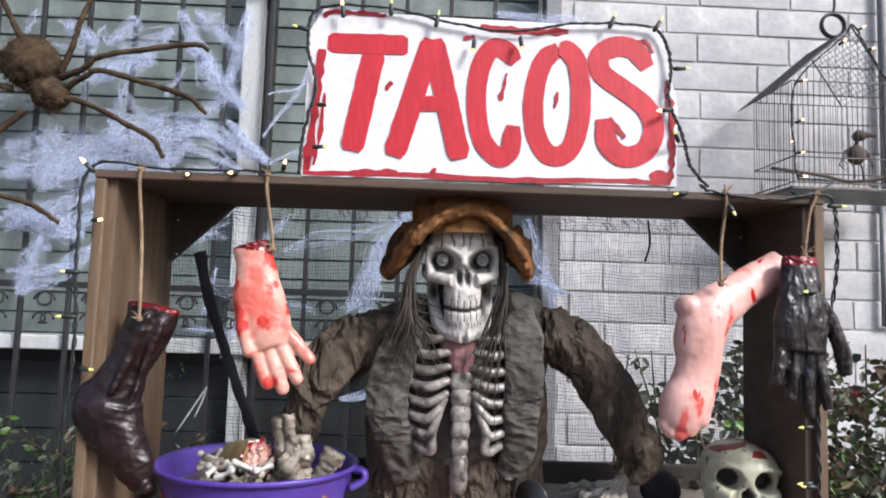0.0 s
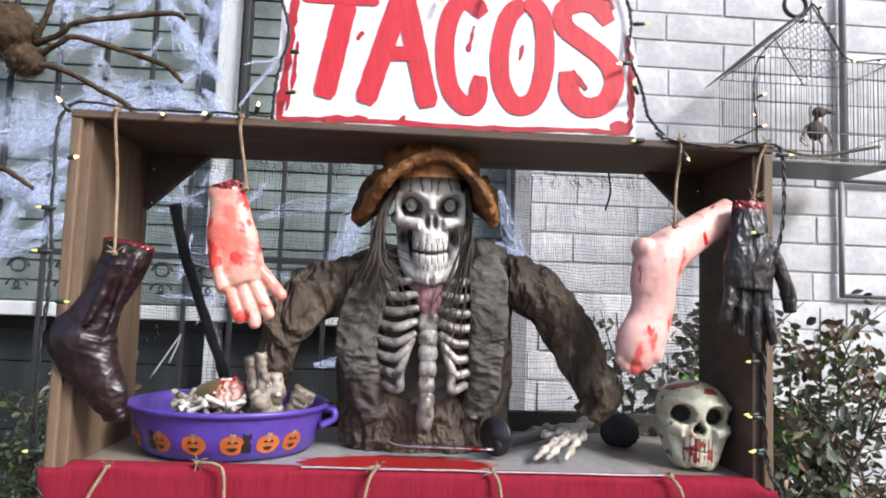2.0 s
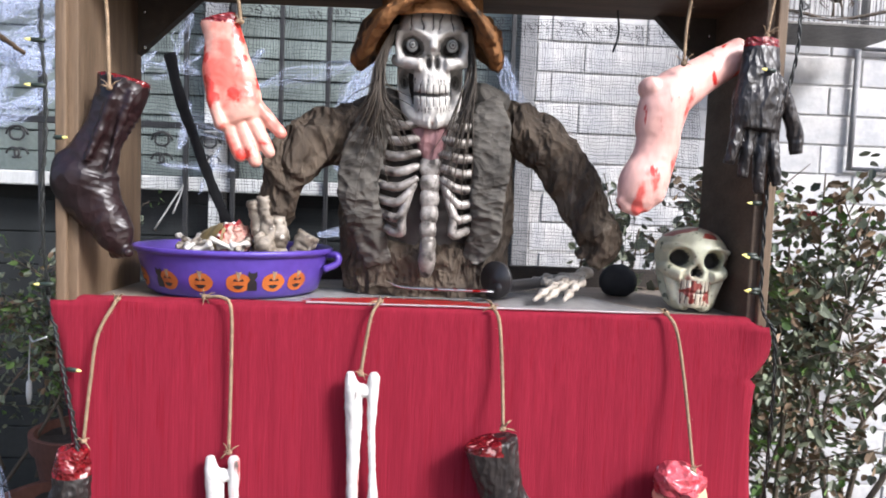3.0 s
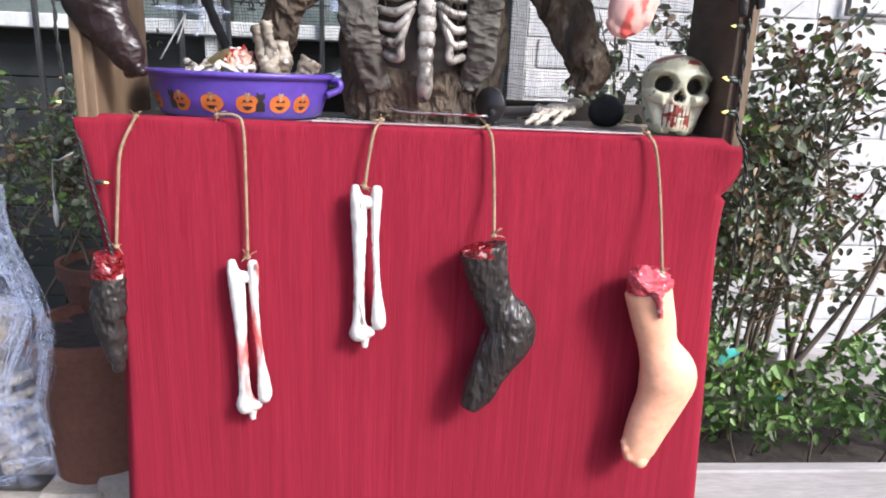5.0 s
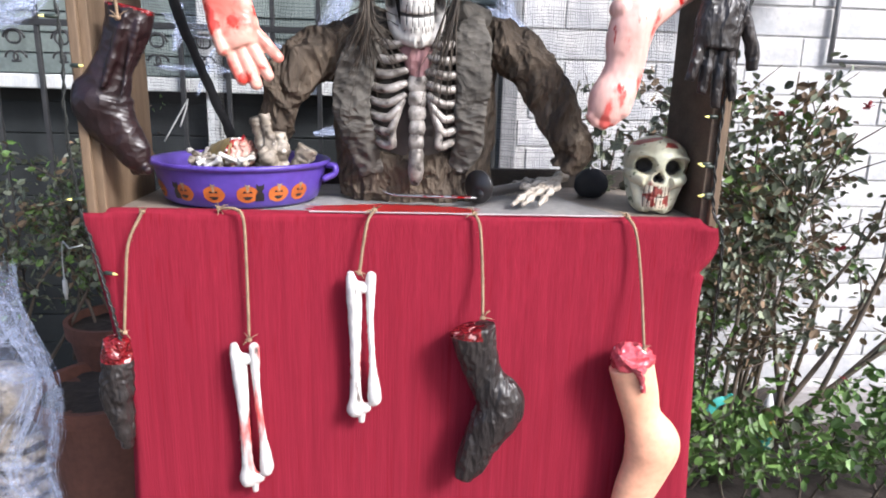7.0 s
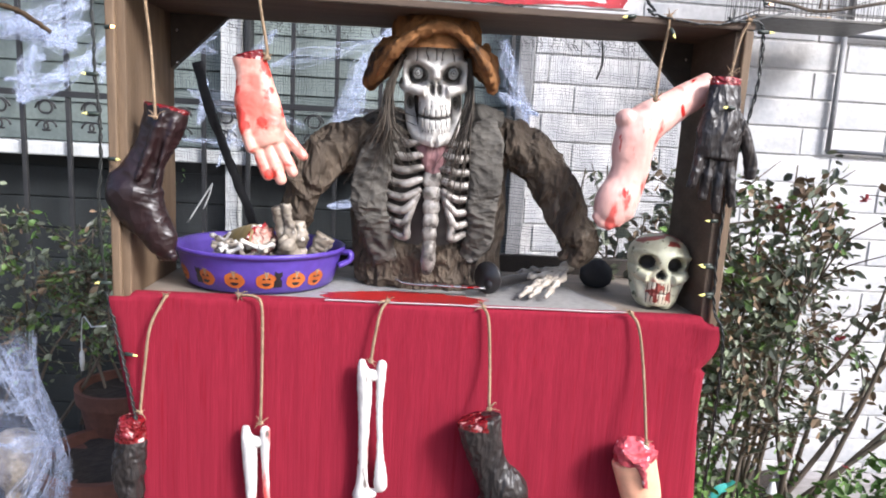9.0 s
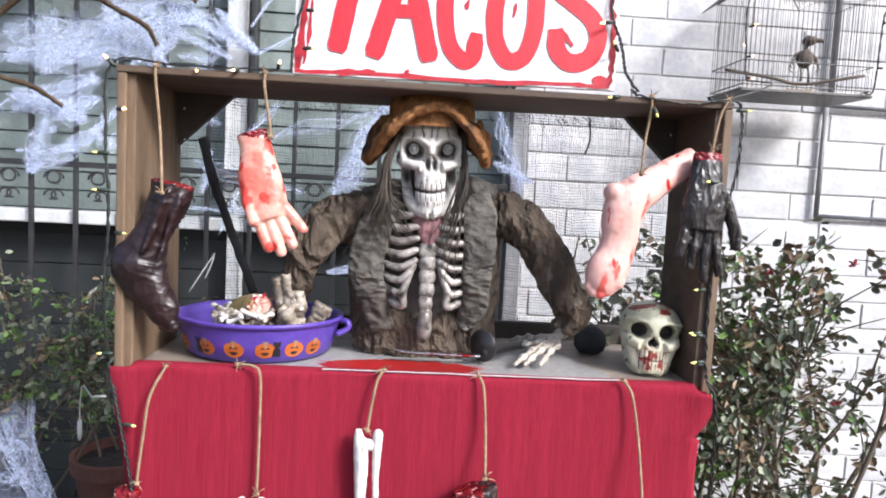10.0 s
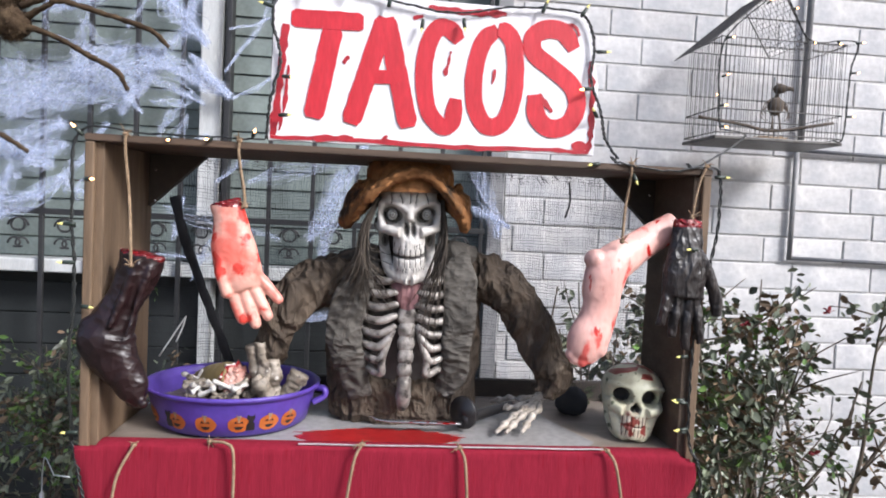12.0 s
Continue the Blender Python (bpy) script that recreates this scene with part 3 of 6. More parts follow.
    for s in (-1, 1):
        for r, y, i in ((0.0112, 0.004, mats[2]), (0.0078, -0.0005, mats[1]), (0.0064, -0.0022, mats[2]), (0.0030, -0.0060, mats[1])):
            i0 = len(b.faces)
            ball((s * 0.0375, y, 0.0), (r, r * 0.9, r), b, 16, 12)
            mark(b, i0, i)
            for f in b.faces[i0:]:
                f.smooth = True
    bmesh.ops.transform(b, matrix=at, verts=b.verts)
    me = bpy.data.meshes.new("skull")
    b.to_mesh(me)
    b.free()
    return me


def bony_hand(bm, wrist, knuckles, tips, index, r=0.0055):
    """Finger bones from a wrist over the knuckles to the tips, thicker at each joint."""
    i0 = len(bm.faces)
    ball(wrist, (0.020, 0.018, 0.014), bm, 12, 8)
    for k, t in zip(knuckles, tips):
        w, k, t = Vector(wrist), Vector(k), Vector(t)
        m1, m2 = k.lerp(t, 0.4) + Vector((0, 0, 0.005)), k.lerp(t, 0.72) + Vector((0, 0, 0.003))
        pts, rad = [w], [r * 1.1]
        for a, b in ((w, k), (k, m1), (m1, m2), (m2, t)):
            pts += [a.lerp(b, 0.3), a.lerp(b, 0.65), b]
            rad += [r * 0.75, r * 0.72, r * 1.35]
        rad[-1] = r * 0.5
        tube(pts, rad, bm, 8, 30)
    mark(bm, i0, index)


# ---- the skeleton figure behind the counter, one mesh ----
fig = bmesh.new()
M_WASH = mat("grey_wash", (0.30, 0.285, 0.265), (0.20, 0.19, 0.175), 40, 0.6, bump=0.2)
FIGM = [M_BONE, M_HOLLOW, M_EYE, M_COAT, M_LAPEL, M_HAT, M_HAIR, M_NECK, M_RIB, M_OLDBONE, M_DARKBONE, M_WASH]
BO, HO, EY, CO, LA, HA, HR, NE, RI, OB, DB, WA = range(12)
HEAD = (0.003, 0.080, 1.564)
fig.from_mesh(grin(pose(*HEAD, 3, -2, 2) @ Matrix.Diagonal((0.97, 1, 1.06, 1)), (BO, HO, EY, WA)))

# hat: crown, hanging wavy brim
i0, v0 = len(fig.faces), len(fig.verts)
lathe([(0.001, 0.121), (0.04, 0.121), (0.070, 0.118), (0.084, 0.108), (0.088, 0.09), (0.090, 0.065), (0.092, 0.045)], fig, 90, 0.98, (HEAD[0] - 0.002, HEAD[1] + 0.050, HEAD[2]))
NB, NS = 120, 22
rings = []
for j in range(NB):
    a = 2 * math.pi * j / NB
    side, front = abs(math.cos(a)), max(0.0, -math.sin(a))
    wide = 0.024 + 0.032 * side ** 2
    r = 0.098 + 0.022 * side ** 2 + 0.006 * math.sin(5 * a)
    z = 0.078 + 0.003 * front ** 2 - 0.068 * side ** 2.2 + 0.008 * math.sin(4 * a + 1)
    tilt = 0.38 + 0.92 * side ** 2
    ring = []
    for k in range(NS):
        t = 2 * math.pi * k / NS
        u, w = wide * math.cos(t), (0.013 + 0.006 * side) * math.sin(t)
        dr, dz = u * math.cos(tilt) + w * math.sin(tilt), -u * math.sin(tilt) + w * math.cos(tilt)
        ring.append(fig.verts.new((HEAD[0] - 0.003 + (r + dr) * math.cos(a), HEAD[1] + 0.048 + 0.95 * (r + dr) * math.sin(a), HEAD[2] + z + dz)))
    rings.append(ring)
for j in range(NB):
    a, b = rings[j], rings[(j + 1) % NB]
    for k in range(NS):
        fig.faces.new((a[k], b[k], b[(k + 1) % NS], a[(k + 1) % NS]))
crease(fig, 0.009, 22, v0, 4.0)
mark(fig, i0, HA)

# torso: solid core, coloured dark as the shade behind the ribs
TY = 0.205


def torso_ring(z):
    k = np.interp(z, (1.10, 1.16, 1.25, 1.34, 1.41, 1.45, 1.475), (0.150, 0.152, 0.158, 0.150, 0.162, 0.150, 0.075))
    d = np.interp(z, (1.10, 1.20, 1.34, 1.45, 1.475), (0.044, 0.064, 0.086, 0.080, 0.05))
    return float(k), float(d)


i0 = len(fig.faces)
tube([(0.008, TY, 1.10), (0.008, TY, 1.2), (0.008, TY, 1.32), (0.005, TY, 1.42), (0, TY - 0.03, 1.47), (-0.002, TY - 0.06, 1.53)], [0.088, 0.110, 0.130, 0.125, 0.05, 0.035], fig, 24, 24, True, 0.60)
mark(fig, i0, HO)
# belly cloth in front, low down
i0, v0 = len(fig.faces), len(fig.verts)
tube([(0.008, TY - 0.004, 1.101), (0.008, TY - 0.008, 1.13), (0.008, TY - 0.014, 1.165), (0.008, TY - 0.012, 1.20)], [0.152, 0.150, 0.145, 0.130], fig, 110, 30, False, 0.36)
crease(fig, 0.014, 17, v0, 2.0, (1, 1, 1.2))
mark(fig, i0, CO)
# ribs and sternum
i0, v0 = len(fig.faces), len(fig.verts)
for k in range(8):
    z = 1.425 - k * 0.0285
    for s in (-1, 1):
        wide = (0.094, 0.104, 0.110, 0.112, 0.112, 0.108, 0.100, 0.088)[k]
        lift = (0.000, 0.000, 0.002, 0.006, 0.014, 0.034, 0.054, 0.066)[k]
        inner = (0.018, 0.018, 0.018, 0.020, 0.022, 0.026, 0.030, 0.036)[k]
        pts = [(0.006 + s * wide, TY - 0.045, z + 0.012), (0.006 + s * wide * 0.86, TY - 0.085, z + 0.002), (0.006 + s * wide * 0.55, TY - 0.106, z - 0.006), (0.006 + s * (inner + 0.012), TY - 0.108, z + lift * 0.35), (0.006 + s * inner, TY - 0.104, z + lift)]
        tube(pts, [0.007, 0.0088, 0.0095, 0.0085, 0.007], fig, 8, 16)
for j in range(6):
    z = 1.345 - j * 0.029
    ball((0.008 + 0.001 * (j % 2), TY - 0.104, z), (0.0215 - 0.0014 * j, 0.0075, 0.0225), fig, 16, 12)
tube([(0.008, TY - 0.10, 1.21), (0.008, TY - 0.10, 1.165), (0.006, TY - 0.09, 1.14)], [0.014, 0.017, 0.010], fig, 10, 8)
rough_up(fig, 0.0016, 70, v0, 6.0)
mark(fig, i0, RI)
# pink neck flesh
i0, v0 = len(fig.faces), len(fig.verts)
tube([(0.0, TY - 0.075, 1.47), (0.004, TY - 0.098, 1.42), (0.008, TY - 0.104, 1.38), (0.010, TY - 0.102, 1.345)], [0.034, 0.036, 0.026, 0.008], fig, 16, 18, True, 0.42)
rough_up(fig, 0.003, 40, v0, 1.0)
mark(fig, i0, NE)
# coat: back and sides, open in front
i0, v0 = len(fig.faces), len(fig.verts)
rings = []
for j in range(70):
    z = 1.101 + j * (0.372 / 69)
    rx, ry = torso_ring(z)
    open_a = float(np.interp(z, (1.10, 1.14, 1.20, 1.47), (0.25, 0.40, 0.62, 0.66)))
    ring = []
    for i in range(161):
        a = -math.pi / 2 + open_a + (2 * math.pi - 2 * open_a) * i / 160
        ring.append(fig.verts.new((0.008 + (rx + 0.012) * math.cos(a), TY + (ry + 0.014) * math.sin(a), z)))
    rings.append(ring)
for a, b in zip(rings, rings[1:]):
    for i in range(160):
        fig.faces.new((a[i], a[i + 1], b[i + 1], b[i]))
fig.faces.ensure_lookup_table()
bmesh.ops.solidify(fig, geom=list(fig.faces[i0:]), thickness=0.005)
crease(fig, 0.011, 16, v0, 5.0, (1, 1, 0.6))
mark(fig, i0, CO)
# lapels: long flat strips
i0, v0 = len(fig.faces), len(fig.verts)
tube([(-0.072, 0.150, 1.470), (-0.091, 0.110, 1.428), (-0.116, 0.100, 1.367), (-0.126, 0.100, 1.297), (-0.106, 0.120, 1.224), (-0.083, 0.145, 1.158)], [0.026, 0.034, 0.036, 0.036, 0.030, 0.022], fig, 44, 90, True, 0.22)
tube([(0.101, 0.150, 1.485), (0.118, 0.110, 1.440), (0.123, 0.100, 1.364), (0.120, 0.100, 1.294), (0.118, 0.120, 1.220), (0.094, 0.145, 1.167)], [0.026, 0.036, 0.034, 0.030, 0.030, 0.022], fig, 44, 90, True, 0.22)
tube([(-0.139, 0.190, 1.454), (-0.074, 0.150, 1.470), (-0.053, 0.170, 1.474)], [0.02, 0.022, 0.012], fig, 12, 16, True, 0.5)
tube([(0.055, 0.170, 1.477), (0.100, 0.140, 1.485), (0.153, 0.170, 1.478)], [0.012, 0.024, 0.02], fig, 12, 16, True, 0.5)
crease(fig, 0.006, 18, v0, 9.0)
mark(fig, i0, LA)
# sleeves
i0, v0 = len(fig.faces), len(fig.verts)
tube([(-0.127, 0.200, 1.411), (-0.180, 0.180, 1.405), (-0.228, 0.150, 1.374), (-0.261, 0.125, 1.337), (-0.277, 0.125, 1.293), (-0.290, 0.140, 1.230)], [0.050, 0.052, 0.047, 0.042, 0.036, 0.030], fig, 72, 130)
tube([(0.143, 0.200, 1.430), (0.195, 0.185, 1.426), (0.253, 0.170, 1.382), (0.297, 0.150, 1.317), (0.320, 0.135, 1.261), (0.349, 0.135, 1.217), (0.328, 0.145, 1.177)], [0.048, 0.050, 0.046, 0.043, 0.040, 0.033, 0.024], fig, 72, 150)
crease(fig, 0.015, 16, v0, 3.0, (1, 1, 0.8))
mark(fig, i0, CO)
# hands: one on the counter, one reaching into the bowl
W = (0.356, 0.255, 1.140)
KN = [(0.301, 0.239, 1.132), (0.281, 0.176, 1.132), (0.287, 0.152, 1.132), (0.307, 0.160, 1.130), (0.326, 0.168, 1.128)]
TI = [(0.233, 0.286, 1.110), (0.214, 0.191, 1.108), (0.208, 0.062, 1.106), (0.230, 0.064, 1.106), (0.265, 0.066, 1.106)]
bony_hand(fig, W, KN, TI, OB, 0.0072)
i0, v0 = len(fig.faces), len(fig.verts)
for px, (a, b, c) in enumerate((((-0.301, 0.120, 1.172), (-0.305, 0.115, 1.216), (-0.319, 0.110, 1.268)), ((-0.288, 0.115, 1.168), (-0.288, 0.105, 1.213), (-0.299, 0.105, 1.277)), ((-0.274, 0.120, 1.167), (-0.269, 0.110, 1.206), (-0.281, 0.110, 1.270)), ((-0.280, 0.100, 1.166), (-0.293, 0.090, 1.193), (-0.305, 0.090, 1.207)))):
    tube([a, Vector(a).lerp(Vector(b), 0.5), b, Vector(b).lerp(Vector(c), 0.5), c], [0.019, 0.0125, 0.017, 0.0115, 0.010], fig, 14, 34)
tube([(-0.254, 0.130, 1.140), (-0.236, 0.120, 1.174), (-0.216, 0.120, 1.209)], [0.013, 0.015, 0.020], fig, 14, 24)
crease(fig, 0.006, 60, v0, 8.0)
mark(fig, i0, DB)
# hair
rng = random.Random(5)
i0 = len(fig.faces)
for s, n, spread in ((-1, 80, 1.0), (1, 22, 0.45)):
    for _ in range(n):
        u = rng.random()
        top = Vector((HEAD[0] + s * (0.060 + 0.012 * rng.random()), HEAD[1] + 0.004 + 0.05 * rng.random(), HEAD[2] + 0.035))
        if s < 0:
            end = Vector((-0.175 + 0.16 * u, 0.085 + 0.05 * rng.random(), 1.345 + 0.05 * rng.random() + 0.02 * u))
            mid = Vector((-0.082 - 0.02 * (1 - u), 0.07, 1.46))
        else:
            end = Vector((0.034 + 0.030 * u, 0.085, 1.27 + 0.12 * rng.random()))
            mid = Vector((0.060 + 0.012 * u, 0.07, 1.44))
        jx = Vector((rng.gauss(0, 0.006), rng.gauss(0, 0.004), rng.gauss(0, 0.016)))
        mid, end = mid + jx, end + jx * 2.2
        pts = [top, top.lerp(mid, 0.5) + Vector((s * 0.012, -0.004, 0)), mid, mid.lerp(end, 0.5) + Vector((rng.uniform(-0.008, 0.008), rng.uniform(-0.008, 0.0), 0)), end]
        tube(pts, [0.0013, 0.0012, 0.0011, 0.0008, 0.0004], fig, 4, 14, False)
mark(fig, i0, HR)
bmesh.ops.recalc_face_normals(fig, faces=fig.faces)
ob = part("skeleton_figure", fig, FIGM, smooth=True)
tagged(ob, "grinning skeleton figure in rust hat and crumpled brown coat", "skeleton figure")

# ---- skull on the counter ----
b = bmesh.new()
ball((0, 0.072, 0.010), (0.068, 0.086, 0.054), b, 30, 20)
ball((0, 0.046, 0.014), (0.061, 0.056, 0.044), b, 24, 16)
ball((0, 0.050, -0.030), (0.044, 0.046, 0.044), b, 20, 14)
tube([(-0.060, 0.030, 0.018), (-0.034, 0.002, 0.022), (-0.008, -0.006, 0.014), (0.008, -0.006, 0.014), (0.034, 0.002, 0.022), (0.060, 0.030, 0.018)], 0.0065, b, 10, 26)
for s in (-1, 1):
    tube([(s * 0.057, 0.075, -0.012), (s * 0.055, 0.042, -0.020), (s * 0.045, 0.014, -0.024), (s * 0.024, 0.000, -0.030)], [0.008, 0.010, 0.013, 0.014], b, 10, 16)
    tube([(s * 0.052, 0.082, -0.018), (s * 0.042, 0.060, -0.060), (s * 0.030, 0.034, -0.082), (s * 0.014, 0.006, -0.084)], [0.012, 0.013, 0.014, 0.014], b, 10, 18)
    tube([(s * 0.044, 0.030, -0.030), (s * 0.034, 0.024, -0.056), (s * 0.026, 0.018, -0.080)], [0.013, 0.014, 0.014], b, 10, 10)
tube([(0, 0.006, 0.004), (0, -0.006, -0.010)], [0.009, 0.007], b, 10, 6)
tube([(0, 0.024, -0.020), (0, 0.018, -0.045), (0, 0.014, -0.072), (0, 0.016, -0.088)], [0.034, 0.031, 0.028, 0.024], b, 22, 16, True, 0.92)
b = fuse(b, 0.0024, 5)
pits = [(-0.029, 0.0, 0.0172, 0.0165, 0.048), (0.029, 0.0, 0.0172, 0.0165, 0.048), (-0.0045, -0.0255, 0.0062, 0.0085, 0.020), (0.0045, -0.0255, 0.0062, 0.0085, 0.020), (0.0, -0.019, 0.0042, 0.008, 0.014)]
gaps = [-0.0245 + 0.0082 * k for k in range(7)]
b.normal_update()
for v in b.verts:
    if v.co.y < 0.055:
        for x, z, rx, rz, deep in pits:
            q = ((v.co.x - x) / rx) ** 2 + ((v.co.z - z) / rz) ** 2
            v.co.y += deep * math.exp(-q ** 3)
        if v.co.y < 0.03 and -0.084 < v.co.z < -0.040:
            cut = max(math.exp(-((v.co.x - g) / 0.0011) ** 2) for g in gaps)
            v.co.y += 0.003 * cut + 0.004 * math.exp(-((v.co.z + 0.062) / 0.0016) ** 2) * (abs(v.co.x) < 0.028)
    v.co += v.normal * 0.0012 * noise.noise(v.co * 45)
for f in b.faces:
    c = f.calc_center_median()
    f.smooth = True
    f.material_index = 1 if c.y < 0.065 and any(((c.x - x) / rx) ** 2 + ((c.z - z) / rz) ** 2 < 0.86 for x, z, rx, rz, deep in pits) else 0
    if c.y < 0.03 and -0.084 < c.z < -0.040 and abs(c.x) < 0.027:
        line = min(abs(c.x - g) for g in gaps) < 0.0010 or abs(c.z + 0.062) < 0.0013
        f.material_index = 2 if noise.noise(c * 60) > 0.16 else 3 if line else 4
    if c.z > 0.040 and noise.noise(c * 38 + Vector((0.3, 0.2, 0))) > 0.02:
        f.material_index = 2
bmesh.ops.transform(b, matrix=pose(0.510, 0.050, 1.189, -4, 3, -13), verts=b.verts)
low = min(v.co.z for v in b.verts)
bmesh.ops.translate(b, verts=b.verts, vec=(0, 0, CNT - low))
M_OLDBLOOD = mat("old_blood", (0.20, 0.022, 0.016), (0.30, 0.060, 0.040), 26, 0.4, bump=0.2)
M_TOOTHLINE = mat("tooth_line", (0.16, 0.11, 0.075), (0.10, 0.07, 0.05), 40, 0.6)
M_TOOTH = mat("ivory_teeth", (0.72, 0.66, 0.52), (0.60, 0.52, 0.38), 40, 0.35, bump=0.1)
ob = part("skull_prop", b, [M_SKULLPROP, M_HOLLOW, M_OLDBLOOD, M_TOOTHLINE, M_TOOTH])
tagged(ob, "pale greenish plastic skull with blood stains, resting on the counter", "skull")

# ---- purple bowl with its contents ----
BC, BS = Vector((-0.364, 0.170, CNT)), 0.89
bowl = thing("treat_bowl", "purple plastic bowl printed with pumpkins, standing on the counter", "bowl")
prof = [(0.001, 0.006), (0.148, 0.003), (0.160, 0.010), (0.170, 0.040), (0.178, 0.074), (0.179, 0.078), (0.186, 0.079), (0.188, 0.086), (0.184, 0.089), (0.177, 0.085), (0.172, 0.070), (0.160, 0.02), (0.150, 0.012), (0.001, 0.012)]
prof = [(r, z * 1.02) for r, z in prof]
part("body", lathe(prof, None, 96, BS, BC), M_PURPLE, bowl, smooth=True)


def bowl_at(a, z, out=0.0012):
    r = float(np.interp(z, (0.0102, 0.0408, 0.0755), (0.160, 0.170, 0.178))) + out
    return BC + Vector((r * math.cos(a), BS * r * math.sin(a), z))


def on_bowl(shape, a0, z0, out):
    bm = bmesh.new()
    c = bm.verts.new(bowl_at(a0, z0, out))
    vs = [bm.verts.new(bowl_at(a0 + x / 0.168, z0 + z, out)) for x, z in shape]
    for i in range(len(vs)):
        bm.faces.new((c, vs[i], vs[(i + 1) % len(vs)]))
    return bm


def disc(rx, rz, n=18, lobes=0.0, x=0.0, z=0.0):
    return [(x + rx * math.cos(t) * (1 + lobes * math.cos(5 * t)), z + rz * math.sin(t)) for t in (2 * math.pi * k / n for k in range(n))]


for deg, kind in ((212, 0), (233, 1), (240, 0), (262, 0), (284, 0), (292, 1), (305, 0), (322, 0)):
    a0 = radians(deg)
    if kind == 0:
        p = part("pumpkin_print", on_bowl(disc(0.0215, 0.0172, 22, 0.04), a0, 0.034, 0.0012), M_ORANGE, bowl, "orange jack-o'-lantern print")
        for x in (-0.0065, 0.0065):
            part("eye_mark", on_bowl([(x - 0.003, 0), (x + 0.003, 0), (x, 0.005)], a0, 0.037, 0.002), M_BLACK, p)
        part("mouth_mark", on_bowl([(-0.010, -0.001), (-0.005, -0.006), (0.0, -0.0075), (0.005, -0.006), (0.010, -0.001), (0.0, -0.004)], a0, 0.030, 0.002), M_BLACK, p)
        part("stalk_mark", on_bowl([(-0.003, 0.013), (0.003, 0.013), (0.005, 0.019), (0.0, 0.017), (-0.005, 0.020)], a0, 0.036, 0.002), M_TWINE, p)
    else:
        cat = [(-0.009, -0.014), (0.009, -0.014), (0.008, 0.0), (0.004, 0.006), (0.008, 0.012), (0.007, 0.022), (0.003, 0.018), (-0.003, 0.018), (-0.007, 0.022), (-0.008, 0.012), (-0.004, 0.006), (-0.008, 0.0)]
        part("cat_print", on_bowl(cat, a0, 0.034, 0.0016), M_BLACK, bowl, "black cat print")
part("handle", tube([bowl_at(-0.05, 0.078, 0.004), bowl_at(-0.05, 0.077, 0.022) + Vector((0, -0.012, 0)), bowl_at(-0.14, 0.062, 0.026), bowl_at(-0.2, 0.050, 0.006)], 0.007, None, 8, 18, True, 1.8), M_PURPLE, bowl, smooth=True)

rng = random.Random(3)
limb = tube([(-0.352, 0.118, 1.196), (-0.372, 0.136, 1.193), (-0.405, 0.165, 1.184), (-0.452, 0.205, 1.160)], [0.033, 0.034, 0.031, 0.025], None, 24, 30)
rough_up(limb, 0.0025, 40, 0, 2)
limb_root = tagged(part("olive_limb", limb, mat("olive_rubber", (0.36, 0.29, 0.13), (0.24, 0.17, 0.075), 10, 0.4, spots=[((0.30, 0.06, 0.03), 18, 0.58, 0.08, 3.0, 0.3)]), smooth=True), "olive rubber limb with a gory cut end lying in the bowl", "prop")
cut = ball((0, 0, 0), (0.034, 0.034, 0.011), None, 36, 20)
bmesh.ops.transform(cut, matrix=Matrix.Translation((-0.349, 0.115, 1.197)) @ Vector((0.55, -0.80, 0.25)).to_track_quat("Z", "Y").to_matrix().to_4x4(), verts=cut.verts)
crease(cut, 0.010, 60, 0, 2)
part("cut_end", cut, mat("torn_stump", (0.70, 0.50, 0.42), (0.52, 0.22, 0.17), 30, 0.25, bump=0.4, crumple=(70, 0.008), spots=[((0.26, 0.012, 0.014), 34, 0.53, 0.05, 4.0, 0.2), ((0.85, 0.80, 0.75), 40, 0.60, 0.04, 8.0, 0.25)]), limb_root, "torn red and bone-coloured cut end", smooth=True)
for k in range(60):
    a, d = rng.uniform(0, 2 * math.pi), 0.10 * math.sqrt(rng.random())
    c = BC + Vector((-0.055 + d * 0.4 + d * math.cos(a) * 0.75, -0.03 + BS * d * math.sin(a), 0.062 + 0.040 * rng.random()))
    q = Vector((rng.uniform(-1, 1), rng.uniform(-0.7, 0.7), rng.uniform(-0.15, 0.6))).normalized() * rng.uniform(0.014, 0.028)
    bm = tube([c - q, c - q * 0.8, c, c + q * 0.8, c + q], [0.004, 0.0072, 0.0042, 0.0068, 0.003], None, 8, 14)
    rough_up(bm, 0.002, 80, 0, k)
    tagged(part("loose_bone", bm, M_BONE if k % 2 == 0 else M_DARKBONE, smooth=True), "small whitish plastic bone piled in the purple bowl", "bone", "bones in the bowl")
fill = lathe([(0.001, 0.064), (0.09, 0.062), (0.14, 0.054), (0.165, 0.046)], None, 40, BS, BC)
rough_up(fill, 0.008, 50, 0, 7)
tagged(part("bone_pile", fill, M_DARKBONE, smooth=True), "heap of grey plastic bones filling the bowl", "bones", kind="stuff")

# ---- counter: plastic sheet, blood, knife ----
def flat_patch(z, shape, thick=0.001):
    bm = bmesh.new()
    f = bm.faces.new([bm.verts.new((x, y, z)) for x, y in shape])
    r = bmesh.ops.extrude_face_region(bm, geom=[f])
    bmesh.ops.translate(bm, verts=[v for v in r["geom"] if isinstance(v, bmesh.types.BMVert)], vec=(0, 0, thick))
    bmesh.ops.recalc_face_normals(bm, faces=bm.faces)
    return bm


